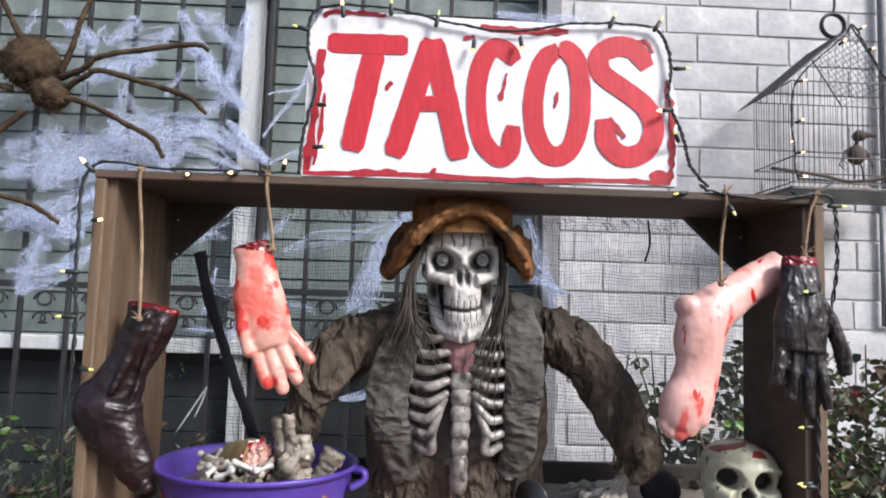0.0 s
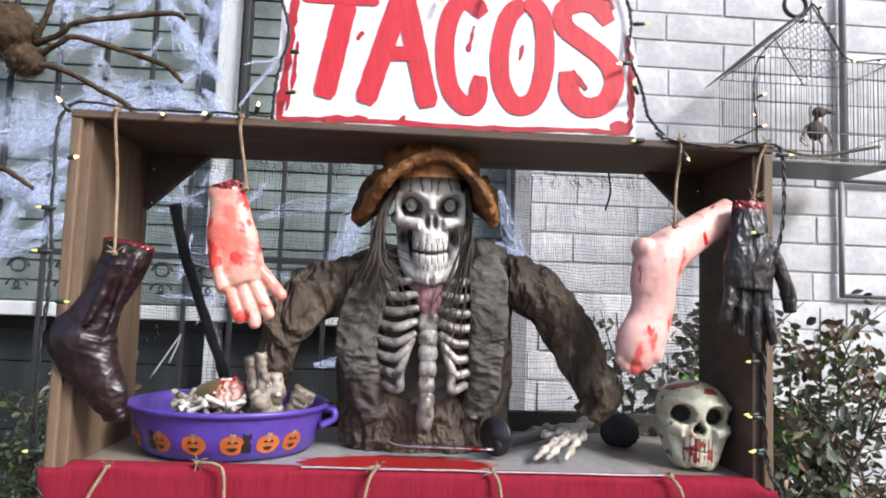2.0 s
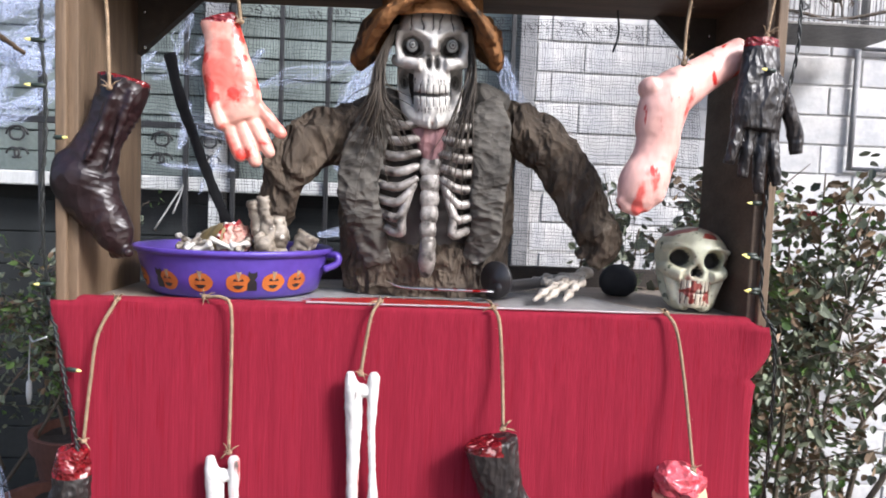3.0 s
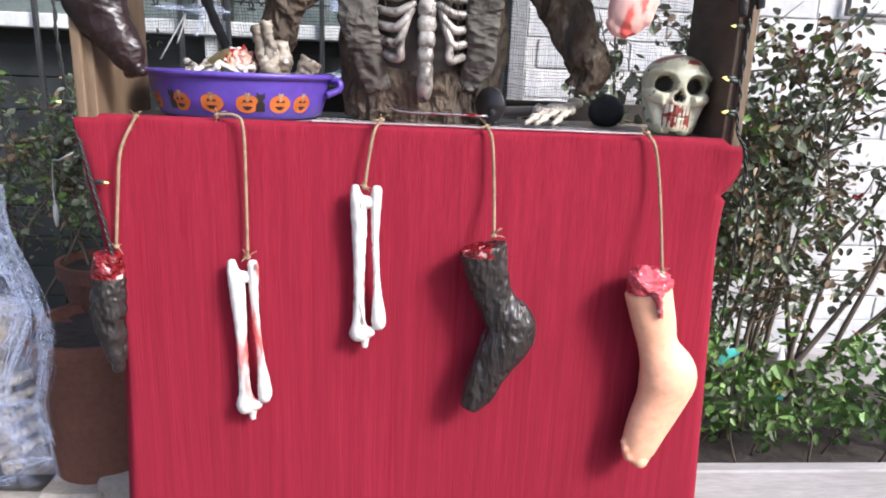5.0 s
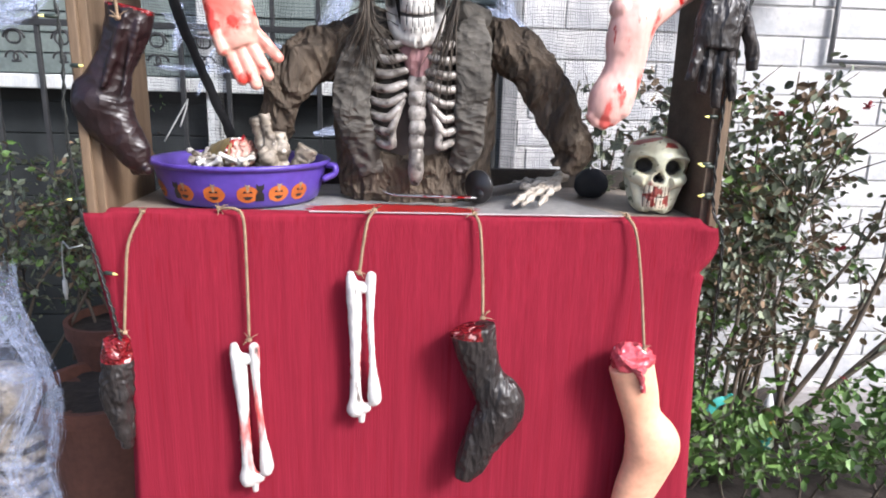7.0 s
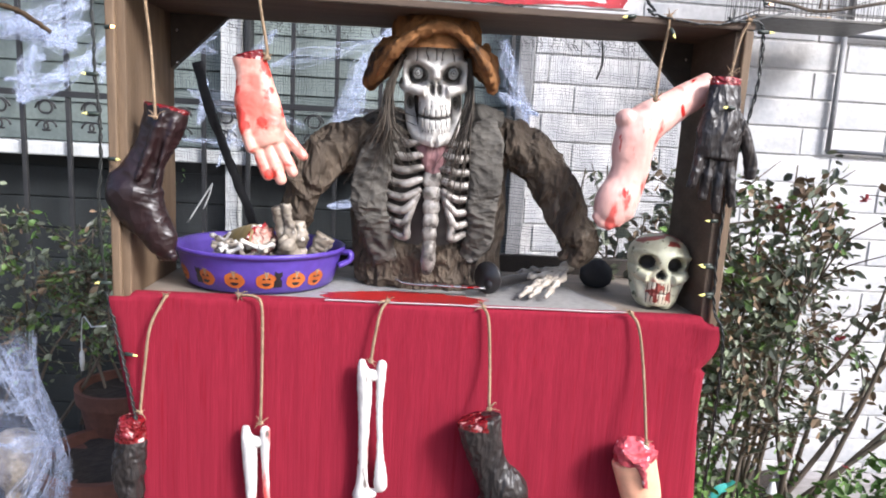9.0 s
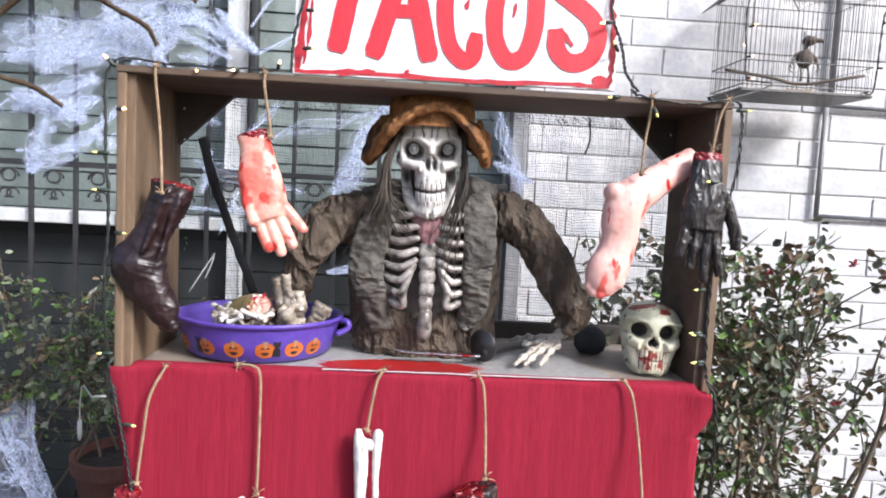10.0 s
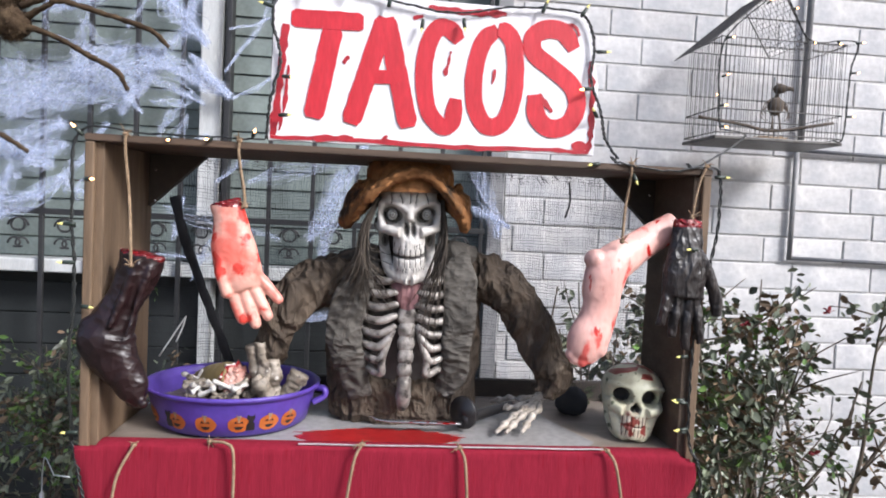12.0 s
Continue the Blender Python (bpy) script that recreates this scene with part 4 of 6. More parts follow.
sheet = tagged(part("plastic_sheet", flat_patch(CNT, [(-0.40, 0.02), (0.40, 0.018), (0.42, 0.05), (0.36, 0.20), (0.35, 0.25), (-0.40, 0.24)], 0.0012), M_CLEARPLASTIC), "grey plastic sheet lying on the counter", "sheet")
part("folded_edge", tube([(x, -0.013 + 0.002 * noise.noise((x * 9, 0, 0)), CNT + 0.0095 - 0.004 * x + 0.0010 * noise.noise((x * 13, 4, 0))) for x in np.arange(-0.20, 0.43, 0.02)], 0.0018, None, 8, 60, True, 1.6), M_FILM, sheet, "pale folded film edge")
pc = Vector((-0.042, 0.059, 1.102))
pool = [(pc.x + (0.165 + 0.02 * noise.noise((t * 6, 1, 4)) + 0.05 * max(0, noise.noise((t * 11, 7, 4)))) * math.cos(t), pc.y + (0.056 + 0.012 * noise.noise((t * 5, 8, 1))) * math.sin(t)) for t in (2 * math.pi * k / 140 for k in range(140))]
tagged(part("blood_pool", flat_patch(CNT + 0.0014, pool, 0.0006), M_BLOODPOOL), "smeared red fake blood on the plastic sheet", "blood")
knife = thing("butcher_knife", "long steel knife with black handle and smeared blood", "knife")
K0, K1, K2 = Vector((-0.064, 0.098, 1.128)), Vector((0.136, 0.092, 1.116)), Vector((0.250, 0.205, 1.120))
part("blade", tube([K0, K0.lerp(K1, 0.15) - Vector((0, 0, 0.008)), K0.lerp(K1, 0.6) - Vector((0, 0, 0.004)), K1], [0.001, 0.007, 0.010, 0.009], None, 10, 20, True, 0.35, (0, 0, 1)), M_STEEL, knife, smooth=True)
bm = bmesh.new()
bmesh.ops.create_cone(bm, cap_ends=True, segments=32, radius1=0.036, radius2=0.036, depth=0.014, matrix=Matrix.Translation(K1 + Vector((0.006, 0.012, 0.0205))) @ (K2 - K1).to_track_quat("Z", "Y").to_matrix().to_4x4())
bmesh.ops.bevel(bm, geom=list(bm.edges), offset=0.003, segments=2, affect="EDGES")
part("guard", bm, M_BLACKPLASTIC, knife, "round black guard", smooth=True)
part("handle", tube([K1 + Vector((0.006, 0, 0.006)), K1.lerp(K2, 0.5) + Vector((0, 0, 0.004)), K2 + Vector((0.02, 0.01, 0.004))], [0.011, 0.012, 0.010], None, 12, 10), M_BLACKPLASTIC, knife, smooth=True)
bm = ball((0.427, 0.250, 1.144), (0.040, 0.035, 0.032), None, 24, 16)
rough_up(bm, 0.006, 30, 0, 1)
low = min(v.co.z for v in bm.verts)
bmesh.ops.translate(bm, verts=bm.verts, vec=(0, 0, CNT - low))
tagged(part("black_pouch", bm, M_NET, smooth=True), "black cloth bundle at the back of the counter", "cloth")

# ---- hanging props and their twine ----
def twine(points, loose=True, seed=0):
    """A hairy jute string through points with a knot and frayed ends at the top and bottom."""
    rng = random.Random(seed)
    bm = tube(points, 0.0029, None, 6, max(10, 8 * len(points)))
    for end in (points[0], points[-1]):
        e = Vector(end)
        ball(e, (0.006, 0.005, 0.005), bm, 8, 6)
        for _ in range(5):
            d = Vector((rng.uniform(-1, 1), rng.uniform(-0.8, 0.1), rng.uniform(-0.5, 0.9))).normalized() * rng.uniform(0.010, 0.024)
            tube([e, e + d * 0.6 + Vector((0, 0, 0.002)), e + d], [0.0014, 0.001, 0.0004], bm, 4)
    for _ in range(60):
        k = rng.randrange(len(points) - 1)
        p = Vector(points[k]).lerp(Vector(points[k + 1]), rng.random())
        d = Vector((rng.uniform(-1, 1), rng.uniform(-1, 0.4), rng.uniform(-0.6, 0.6))) * 0.006
        tube([p, p + d], [0.0004, 0.0002], bm, 3)
    return tagged(part("twine", bm, M_TWINE, smooth=True), "thin frayed jute twine tied round the stall edge", "string", "twine strings")


def prop(name, bm, mats, label, category, voxel=0.0035, crumple=0.0, size=30, seed=1, region=None, soft=7):
    bm = fuse(bm, voxel, soft)
    if crumple:
        rough_up(bm, crumple, size, 0, seed)
    if not region:
        return tagged(part(name, bm, mats, smooth=True), label, category)
    torn = bm.copy()
    for half, keep in ((bm, 0), (torn, 1)):
        bmesh.ops.delete(half, geom=[f for f in half.faces if region(f.calc_center_median()) != keep], context="FACES")
    ob = tagged(part(name, bm, mats[0], smooth=True), label, category)
    part("torn_end", torn, mats[1], ob, "wet dark red torn end", smooth=True)
    return ob


EDGE = TOP - 0.006
# bloody hand
bm = bmesh.new()
tube([(-0.358, 0.000, 1.573), (-0.346, 0.000, 1.532), (-0.339, 0.000, 1.481), (-0.324, 0.000, 1.426), (-0.316, 0.000, 1.403)], [0.030, 0.033, 0.043, 0.044, 0.036], bm, 20, 24, True, 0.55)
for pts, r in (([(-0.355, -0.005, 1.480), (-0.358, -0.012, 1.439), (-0.346, -0.016, 1.397)], 0.0135), ([(-0.340, 0.000, 1.416), (-0.330, -0.004, 1.380), (-0.316, -0.008, 1.345)], 0.0125), ([(-0.322, 0.000, 1.412), (-0.306, -0.004, 1.372), (-0.291, -0.008, 1.338)], 0.013), ([(-0.305, 0.000, 1.419), (-0.284, -0.003, 1.381), (-0.268, -0.006, 1.353)], 0.012), ([(-0.295, 0.000, 1.436), (-0.270, 0.000, 1.407), (-0.250, -0.004, 1.386)], 0.011)):
    tube(pts, [r * 1.05, r, r * 0.85], bm, 12, 12)
    ball(pts[-1], r * 0.85, bm, 10, 8)
top = Vector((-0.358, 0.000, 1.573))
prop("rubber_hand", bm, [M_FLESH, M_GORE], "bloody peach rubber hand prop hanging on twine", "hand prop", 0.0026, 0.0012, 40, 3, soft=4, region=lambda c: 1 if c.z > top.z - 0.012 + 0.006 * noise.noise(c * 90) else 0)
twine([((-0.332, 0.000, 1.695)[0], -0.016, EDGE + 0.008), ((-0.332, 0.000, 1.695)[0], -0.016, EDGE - 0.02), (-0.322, -0.008, 1.593), (-0.318, -0.012, 1.565)], seed=1)

# dark rotten foot on the left
PX = 0.00093
bm = tube([(-0.508, 0.000, 1.466), (-0.516, 0.000, 1.427), (-0.540, 0.000, 1.373), (-0.562, 0.000, 1.327), (-0.572, 0.000, 1.302), (-0.562, -0.000, 1.271), (-0.535, -0.004, 1.232), (-0.515, -0.006, 1.197), (-0.505, -0.006, 1.180)], [46 * PX, 44 * PX, 37 * PX, 48 * PX, 60 * PX, 52 * PX, 39 * PX, 31 * PX, 17 * PX], None, 28, 50, True, 0.72)
for k in range(4):
    ball(Vector((-0.498, -0.010, 1.181)) + Vector((0.004 - 0.011 * k, -0.006 + 0.008 * k, -0.004 - 0.001 * k)), 0.0105, bm, 10, 8)
tube([(-0.508, -0.030, 1.448), (-0.538, -0.030, 1.367), (-0.554, -0.038, 1.324)], [0.007, 0.008, 0.005], bm, 8, 14)
tube([(-0.486, -0.025, 1.440), (-0.509, -0.026, 1.368), (-0.524, -0.034, 1.307)], [0.006, 0.006, 0.004], bm, 8, 14)
bm = fuse(bm, 0.0035, 4)
bm.normal_update()
for v in bm.verts:
    t = v.co.z * 1.0 + v.co.x * 0.3
    ridge = max(0, v.normal.x) * 0.0022 * math.sin(t * 520 + 5 * noise.noise(v.co * 20)) * max(0, 0.4 + noise.noise(v.co * 14)) if 1.21 < v.co.z < 1.40 else 0
    v.co += v.normal * (ridge + 0.003 * noise.noise(v.co * Vector((1, 1, 0.5)).length * 22))
torn = bm.copy()
for half, keep in ((bm, False), (torn, True)):
    bmesh.ops.delete(half, geom=[f for f in half.faces if ((c := f.calc_center_median()).z + 0.25 * c.x > 1.334 + 0.006 * noise.noise(c * 60)) != keep], context="FACES")
ob = tagged(part("rotten_foot", bm, M_ROT, smooth=True), "glossy dark maroon rubber foot prop hanging on twine", "foot prop")
part("torn_end", torn, M_GORE, ob, "wet dark red torn end", smooth=True)
twine([((-0.540, 0.000, 1.687)[0], -0.016, EDGE + 0.008), ((-0.540, 0.000, 1.687)[0], -0.016, EDGE - 0.02), (-0.533, -0.010, 1.575), (-0.521, -0.030, 1.484), (-0.518, -0.035, 1.444)], seed=2)

# pink foot with blood
bm = tube([(0.561, 0.030, 1.571), (0.508, 0.020, 1.539), (0.458, 0.010, 1.508), (0.417, 0.000, 1.479), (0.402, 0.000, 1.440), (0.401, 0.000, 1.403), (0.393, 0.000, 1.365), (0.377, -0.004, 1.328), (0.365, -0.004, 1.298), (0.359, -0.004, 1.284)], [30 * PX, 34 * PX, 39 * PX, 46 * PX, 46 * PX, 41 * PX, 42 * PX, 46 * PX, 37 * PX, 22 * PX], None, 28, 56, True, 0.72)
ball((0.383, 0.000, 1.492), (24 * PX, 0.026, 22 * PX), bm)
for k, (p, r) in enumerate((((0.395, -0.012, 1.310), 0.019), ((0.379, -0.010, 1.289), 0.014), ((0.364, -0.010, 1.281), 0.0125), ((0.350, -0.008, 1.286), 0.012), ((0.341, -0.006, 1.296), 0.011))):
    ball(p, r, bm, 12, 8)
end = Vector((0.561, 0.030, 1.571))
prop("pink_foot", bm, [M_FLESH2, M_GORE], "pink rubber foot prop with red blood hanging on twine", "foot prop", 0.003, 0.0014, 30, 5, lambda c: 1 if (c - end).length < 0.030 and c.x > end.x - 0.004 else 0)
twine([((0.441, 0.000, 1.702)[0], -0.016, EDGE + 0.008), ((0.441, 0.000, 1.702)[0], -0.016, EDGE - 0.02), (0.436, -0.010, 1.602), (0.426, -0.030, 1.531)], seed=3)

# dark hand on the right
bm = bmesh.new()
tube([(0.566, -0.020, 1.580), (0.563, -0.025, 1.531), (0.560, -0.030, 1.475), (0.558, -0.030, 1.425)], [0.030, 0.034, 0.044, 0.042], bm, 20, 20, True, 0.55)
for pts, r in (([(0.533, -0.030, 1.447), (0.521, -0.035, 1.401), (0.513, -0.035, 1.366)], 0.0105), ([(0.549, -0.030, 1.429), (0.542, -0.035, 1.383), (0.539, -0.035, 1.342)], 0.0105), ([(0.568, -0.030, 1.429), (0.568, -0.035, 1.366), (0.570, -0.035, 1.316)], 0.0105), ([(0.583, -0.030, 1.439), (0.593, -0.035, 1.376), (0.602, -0.035, 1.331)], 0.010), ([(0.585, -0.030, 1.513), (0.613, -0.030, 1.468), (0.630, -0.030, 1.422), (0.635, -0.030, 1.388)], 0.0125)):
    tube(pts, [r * 1.1] + [r] * (len(pts) - 2) + [r * 0.8], bm, 12, 14)
top2 = Vector((0.566, -0.020, 1.580))
prop("dark_hand", bm, [M_ROTBLACK, M_GORE], "blackened dark red rubber hand prop hanging on twine", "hand prop", 0.0024, 0.0018, 55, 8, soft=2, region=lambda c: 1 if c.z > top2.z - 0.014 else 0)
twine([((0.599, 0.000, 1.695)[0], -0.018, EDGE + 0.01), (0.584, -0.020, 1.655), (0.568, -0.030, 1.585)], seed=4)

# ---- props hanging over the cloth ----


def forearm_bones(top, low, flip):
    """Two long bones side by side with knobbed ends."""
    t, l = Vector(top), Vector(low)
    bm = bmesh.new()
    d = l - t
    s = Vector((flip, 0, 0))
    tube([t + s * -0.017, t + s * -0.016 + d * 0.05, t + s * -0.010 + d * 0.15, t + s * -0.008 + d * 0.5, t + s * -0.008 + d * 0.8, t + s * -0.006 + d * 0.90, t + d * 0.94], [0.006, 0.010, 0.0150, 0.0105, 0.0115, 0.020, 0.012], bm, 16, 44)
    tube([t + s * 0.023 + d * 0.0, t + s * 0.022 + d * 0.05, t + s * 0.021 + d * 0.3, t + s * 0.026 + d * 0.6, t + s * 0.030 + d * 0.82, t + s * 0.024 + d * 0.88], [0.006, 0.0100, 0.0066, 0.0070, 0.0140, 0.007], bm, 12, 36)
    ball(t + s * 0.002 + d * 0.10, (0.015, 0.011, 0.012), bm, 12, 8)
    ball(t + s * 0.006 + d * 0.90, (0.018, 0.012, 0.012), bm, 12, 8)
    tube([t + s * 0.004 + d * 0.93, t + s * 0.004 + d], [0.009, 0.006], bm, 10)
    return prop("arm_bone", bm, M_BONERED, "white bloodstained plastic forearm bone pair hanging on twine", "bone prop", 0.0019, 0.0012, 60, 4, soft=2)


forearm_bones((-0.329, -0.055, 0.847), (-0.321, -0.055, 0.519), 1)
forearm_bones((-0.102, -0.055, 0.994), (-0.103, -0.055, 0.675), 1)

PX = 0.00106
bm = tube([(0.117, -0.084, 0.892), (0.128, -0.084, 0.842), (0.147, -0.084, 0.786), (0.174, -0.084, 0.745), (0.180, -0.084, 0.721), (0.166, -0.084, 0.691), (0.143, -0.084, 0.643), (0.123, -0.084, 0.593), (0.108, -0.084, 0.559)], [42 * PX, 38 * PX, 34 * PX, 44 * PX, 46 * PX, 44 * PX, 35 * PX, 29 * PX, 15 * PX], None, 28, 50, True, 0.72)
topb = Vector((0.115, -0.084, 0.894))
prop("blackened_foot", bm, [M_ROTBLACK, M_GORE], "blackened rubber foot prop hanging against the red cloth", "foot prop", 0.003, 0.0022, 50, 2, lambda c: 1 if c.z > topb.z - 0.020 and c.x < topb.x + 0.016 + 0.02 * noise.noise(c * 60) else 0)

bm = tube([(0.439, -0.084, 0.815), (0.460, -0.084, 0.746), (0.474, -0.084, 0.698), (0.497, -0.084, 0.649), (0.502, -0.084, 0.622), (0.493, -0.084, 0.580), (0.474, -0.084, 0.523), (0.461, -0.084, 0.470), (0.459, -0.089, 0.444)], [43 * PX, 40 * PX, 37 * PX, 52 * PX, 54 * PX, 47 * PX, 41 * PX, 33 * PX, 22 * PX], None, 30, 60, True, 0.75)
for p, r in (((0.463, -0.094, 0.450), 0.017), ((0.440, -0.094, 0.460), 0.0115), ((0.432, -0.092, 0.475), 0.010), ((0.430, -0.086, 0.487), 0.009)):
    ball(p, r, bm, 12, 8)
peach = prop("peach_foot", bm, M_FLESH3, "smooth peach rubber foot prop hanging against the red cloth", "foot prop", 0.003, 0.0)
bm = ball((0.439, -0.084, 0.824), (0.046, 0.038, 0.034), None, 28, 20)
tube([(0.438, -0.119, 0.821), (0.449, -0.122, 0.795), (0.455, -0.122, 0.769)], [0.010, 0.006, 0.004], bm, 8, 8)
crease(bm, 0.007, 40, 0, 3)
part("gore_cap", bm, mat("pink_gore", (0.58, 0.035, 0.06), (0.66, 0.14, 0.16), 30, 0.10, bump=0.6, crumple=(38, 0.012), spots=[((0.88, 0.62, 0.62), 38, 0.61, 0.05, 2.0, 0.12)]), peach, "glossy pink-red gore cap", smooth=True)

bm = bmesh.new()
tube([(-0.574, -0.030, 0.848), (-0.578, -0.030, 0.794), (-0.584, -0.030, 0.726), (-0.578, -0.030, 0.668), (-0.574, -0.030, 0.608)], [0.024, 0.030, 0.031, 0.022, 0.010], bm, 18, 24, True, 0.9)
tope = Vector((-0.574, -0.030, 0.848))
prop("severed_arm", bm, [M_ROTBLACK, M_GORE], "dark rubber limb with red stump hanging beside the cloth", "limb prop", 0.003, 0.0045, 40, 6, lambda c: 1 if c.z > tope.z - 0.045 else 0)

for k, (pts) in enumerate(([(-0.506, -0.030, 1.102), (-0.531, -0.045, 1.043), (-0.543, -0.045, 0.961), (-0.556, -0.040, 0.864)],
                           [(-0.368, -0.020, 1.107), (-0.334, -0.035, 1.109), (-0.319, -0.040, 1.090), (-0.317, -0.042, 0.999), (-0.318, -0.045, 0.850)],
                           [(-0.074, -0.030, 1.110), (-0.087, -0.040, 1.088), (-0.096, -0.044, 1.038), (-0.102, -0.048, 0.989)],
                           [(0.119, -0.030, 1.105), (0.130, -0.040, 1.078), (0.137, -0.052, 0.983), (0.136, -0.086, 0.912)],
                           [(0.423, -0.030, 1.103), (0.439, -0.040, 1.074), (0.453, -0.055, 0.983), (0.458, -0.096, 0.850)])):
    twine(pts, seed=10 + k)

# ---- black cheesecloth across the back ----
rng = random.Random(8)
bm = bmesh.new()


def net_at(x, z):
    sag = 0.012 * noise.noise((x * 5, z * 5, 1))
    return Vector((x + 0.006 * noise.noise((x * 14, z * 14, 3)) + 0.010 * noise.noise((x * 3, z * 3, 5)), 0.345 + sag, z + 0.006 * noise.noise((x * 14, z * 14, 7)) + 0.010 * noise.noise((x * 4, z * 3, 9))))


def thread(pts, r):
    prev = None
    for p in pts:
        a, b = bm.verts.new(p + Vector((r, 0, r))), bm.verts.new(p - Vector((r, 0, r)))
        if prev:
            bm.faces.new((prev[0], a, b, prev[1]))
        prev = (a, b)


for x in np.arange(-0.63, 0.64, 0.0058):
    if rng.random() < 0.93:
        thread([net_at(x + 0.003 * rng.random(), z) for z in np.arange(1.10, 1.70, 0.016)], rng.uniform(0.00028, 0.00055))
for z in np.arange(1.105, 1.695, 0.0070):
    if rng.random() < 0.93:
        thread([net_at(x, z + 0.002 * rng.random()) for x in np.arange(-0.63, 0.64, 0.016)], rng.uniform(0.00028, 0.00055))
for _ in range(120):
    x, z = rng.uniform(-0.5, 0.55), 1.69
    w = rng.uniform(-0.02, 0.02)
    thread([Vector((x + w * t + 0.006 * math.sin(t * 7 + x * 40), 0.338, z - 0.035 * t * rng.uniform(0.6, 1.2))) for t in (0, 0.25, 0.5, 0.75, 1.0)], 0.0005)
tagged(part("cheesecloth", bm, M_NET), "torn black cheesecloth stretched across the back of the crate", "cloth", kind="stuff")
rope = tube([(-0.560, 0.360, 1.581), (-0.534, 0.360, 1.484), (-0.493, 0.370, 1.363), (-0.430, 0.370, 1.206), (-0.395, 0.372, 1.100)], [0.014, 0.013, 0.012, 0.012, 0.012], None, 10, 30)
rough_up(rope, 0.003, 40, 0, 1)
tagged(part("black_drape", rope, M_NET, smooth=True), "twisted black cloth hanging behind the crate", "cloth")
tagged(part("hanging_wire", tube([(0.348, 0.100, 1.651), (0.352, 0.100, 1.608), (0.343, 0.100, 1.574)], 0.0022, None, 6, 14), M_WIRE, smooth=True), "loose end of black wire under the crate top", "wire")
tagged(part("zip_tie", tube([(-0.567, 0.300, 1.199), (-0.514, 0.300, 1.286), (-0.509, 0.300, 1.294), (-0.514, 0.300, 1.272), (-0.529, 0.300, 1.234)], 0.0018, None, 6, 20), M_TRIM, smooth=True), "white plastic strap sticking up behind the bowl", "strap")

# ---- fairy lights ----
def lights(name, label, wire, bulbs, colour):
    root = thing(name, label, "light string")
    rng = random.Random(len(bulbs))
    for k, w in enumerate(wire):
        pts = catmull(w, 14 * len(w))
        for ph in (0, math.pi):
            q = [Vector(p.tolist()) + Vector((0.0022 * math.cos(i * 1.1 + ph) + 0.003 * noise.noise((i * 0.31, k, 1)), 0.0022 * math.sin(i * 1.1 + ph), 0.003 * noise.noise((i * 0.31, k, 5)))) for i, p in enumerate(pts)]
            part("wire", tube(q, 0.0019, None, 5), M_WIRE, root, smooth=True)
    for p, d, lit in bulbs:
        p, d = Vector(p), Vector(d).normalized()
        b = part("socket", tube([p, p + d * 0.005, p + d * 0.021], [0.0032, 0.0042, 0.0036], None, 8), M_SOCKET, root, smooth=True)
        part("bulb", tube([p + d * 0.021, p + d * 0.024, p + d * 0.028, p + d * 0.031], [0.0026, 0.0024, 0.0015, 0.0004], None, 8), lit, b, "small pointed glowing bulb", smooth=True)
    return root


CR = M_LIME
lights("stall_lights", "string of small fairy lights on black wire round the crate", [
    [(-0.628, -0.006, 1.10), (-0.632, -0.02, 1.25), (-0.625, -0.018, 1.4), (-0.632, -0.018, 1.55), (-0.622, -0.012, 1.69), (-0.50, -0.012, 1.692), (-0.34, -0.014, 1.693), (-0.29, 0.0, 1.695)],
    [(-0.628, -0.006, 1.10), (-0.60, -0.03, 1.02), (-0.575, -0.045, 0.93), (-0.56, -0.045, 0.84)],
    [(0.40, -0.01, 1.70), (0.42, -0.016, 1.688), (0.52, -0.018, 1.678), (0.60, -0.016, 1.69), (0.63, -0.015, 1.67), (0.628, -0.02, 1.55), (0.60, -0.02, 1.40), (0.592, -0.022, 1.25), (0.60, -0.02, 1.12), (0.622, -0.03, 1.06), (0.632, -0.02, 0.9), (0.64, 0.0, 0.7)]],
    [((-0.618, -0.010, 1.682), (-0.5, -0.4, 0.6), M_WARM), ((-0.610, -0.020, 1.601), (0.8, -0.6, 0), M_WARM), ((-0.624, -0.020, 1.516), (-1, -0.2, 0), CR), ((-0.611, -0.020, 1.362), (1, -0.5, 0), CR), ((-0.624, -0.020, 1.444), (-1, -0.3, 0), CR),
     ((-0.462, -0.012, 1.687), (0.2, -1, -0.3), M_WARM), ((-0.384, -0.012, 1.690), (-0.2, -1, -0.2), M_WARM), ((-0.308, -0.012, 1.698), (0.3, -0.9, 0.4), M_WARM),
     ((0.375, -0.015, 1.685), (-1, -0.4, -0.2), CR), ((0.446, -0.015, 1.667), (0.1, -0.7, -0.7), CR), ((0.619, -0.015, 1.671), (1, -0.2, 0), CR), ((0.575, -0.050, 1.522), (-1, -0.4, 0), CR),
     ((0.588, -0.020, 1.203), (-1, -0.2, 0.1), CR), ((0.591, -0.020, 1.141), (-1, -0.2, 0.2), CR), ((0.593, -0.020, 1.148), (-1, -0.3, 0), CR), ((0.584, -0.020, 1.300), (-1, -0.3, 0), CR), ((0.583, -0.020, 1.209), (-1, -0.2, 0), CR),
     ((-0.584, -0.035, 0.983), (1, -0.4, 0), CR), ((-0.612, -0.020, 1.121), (-1, -0.2, 0), CR)], CR)
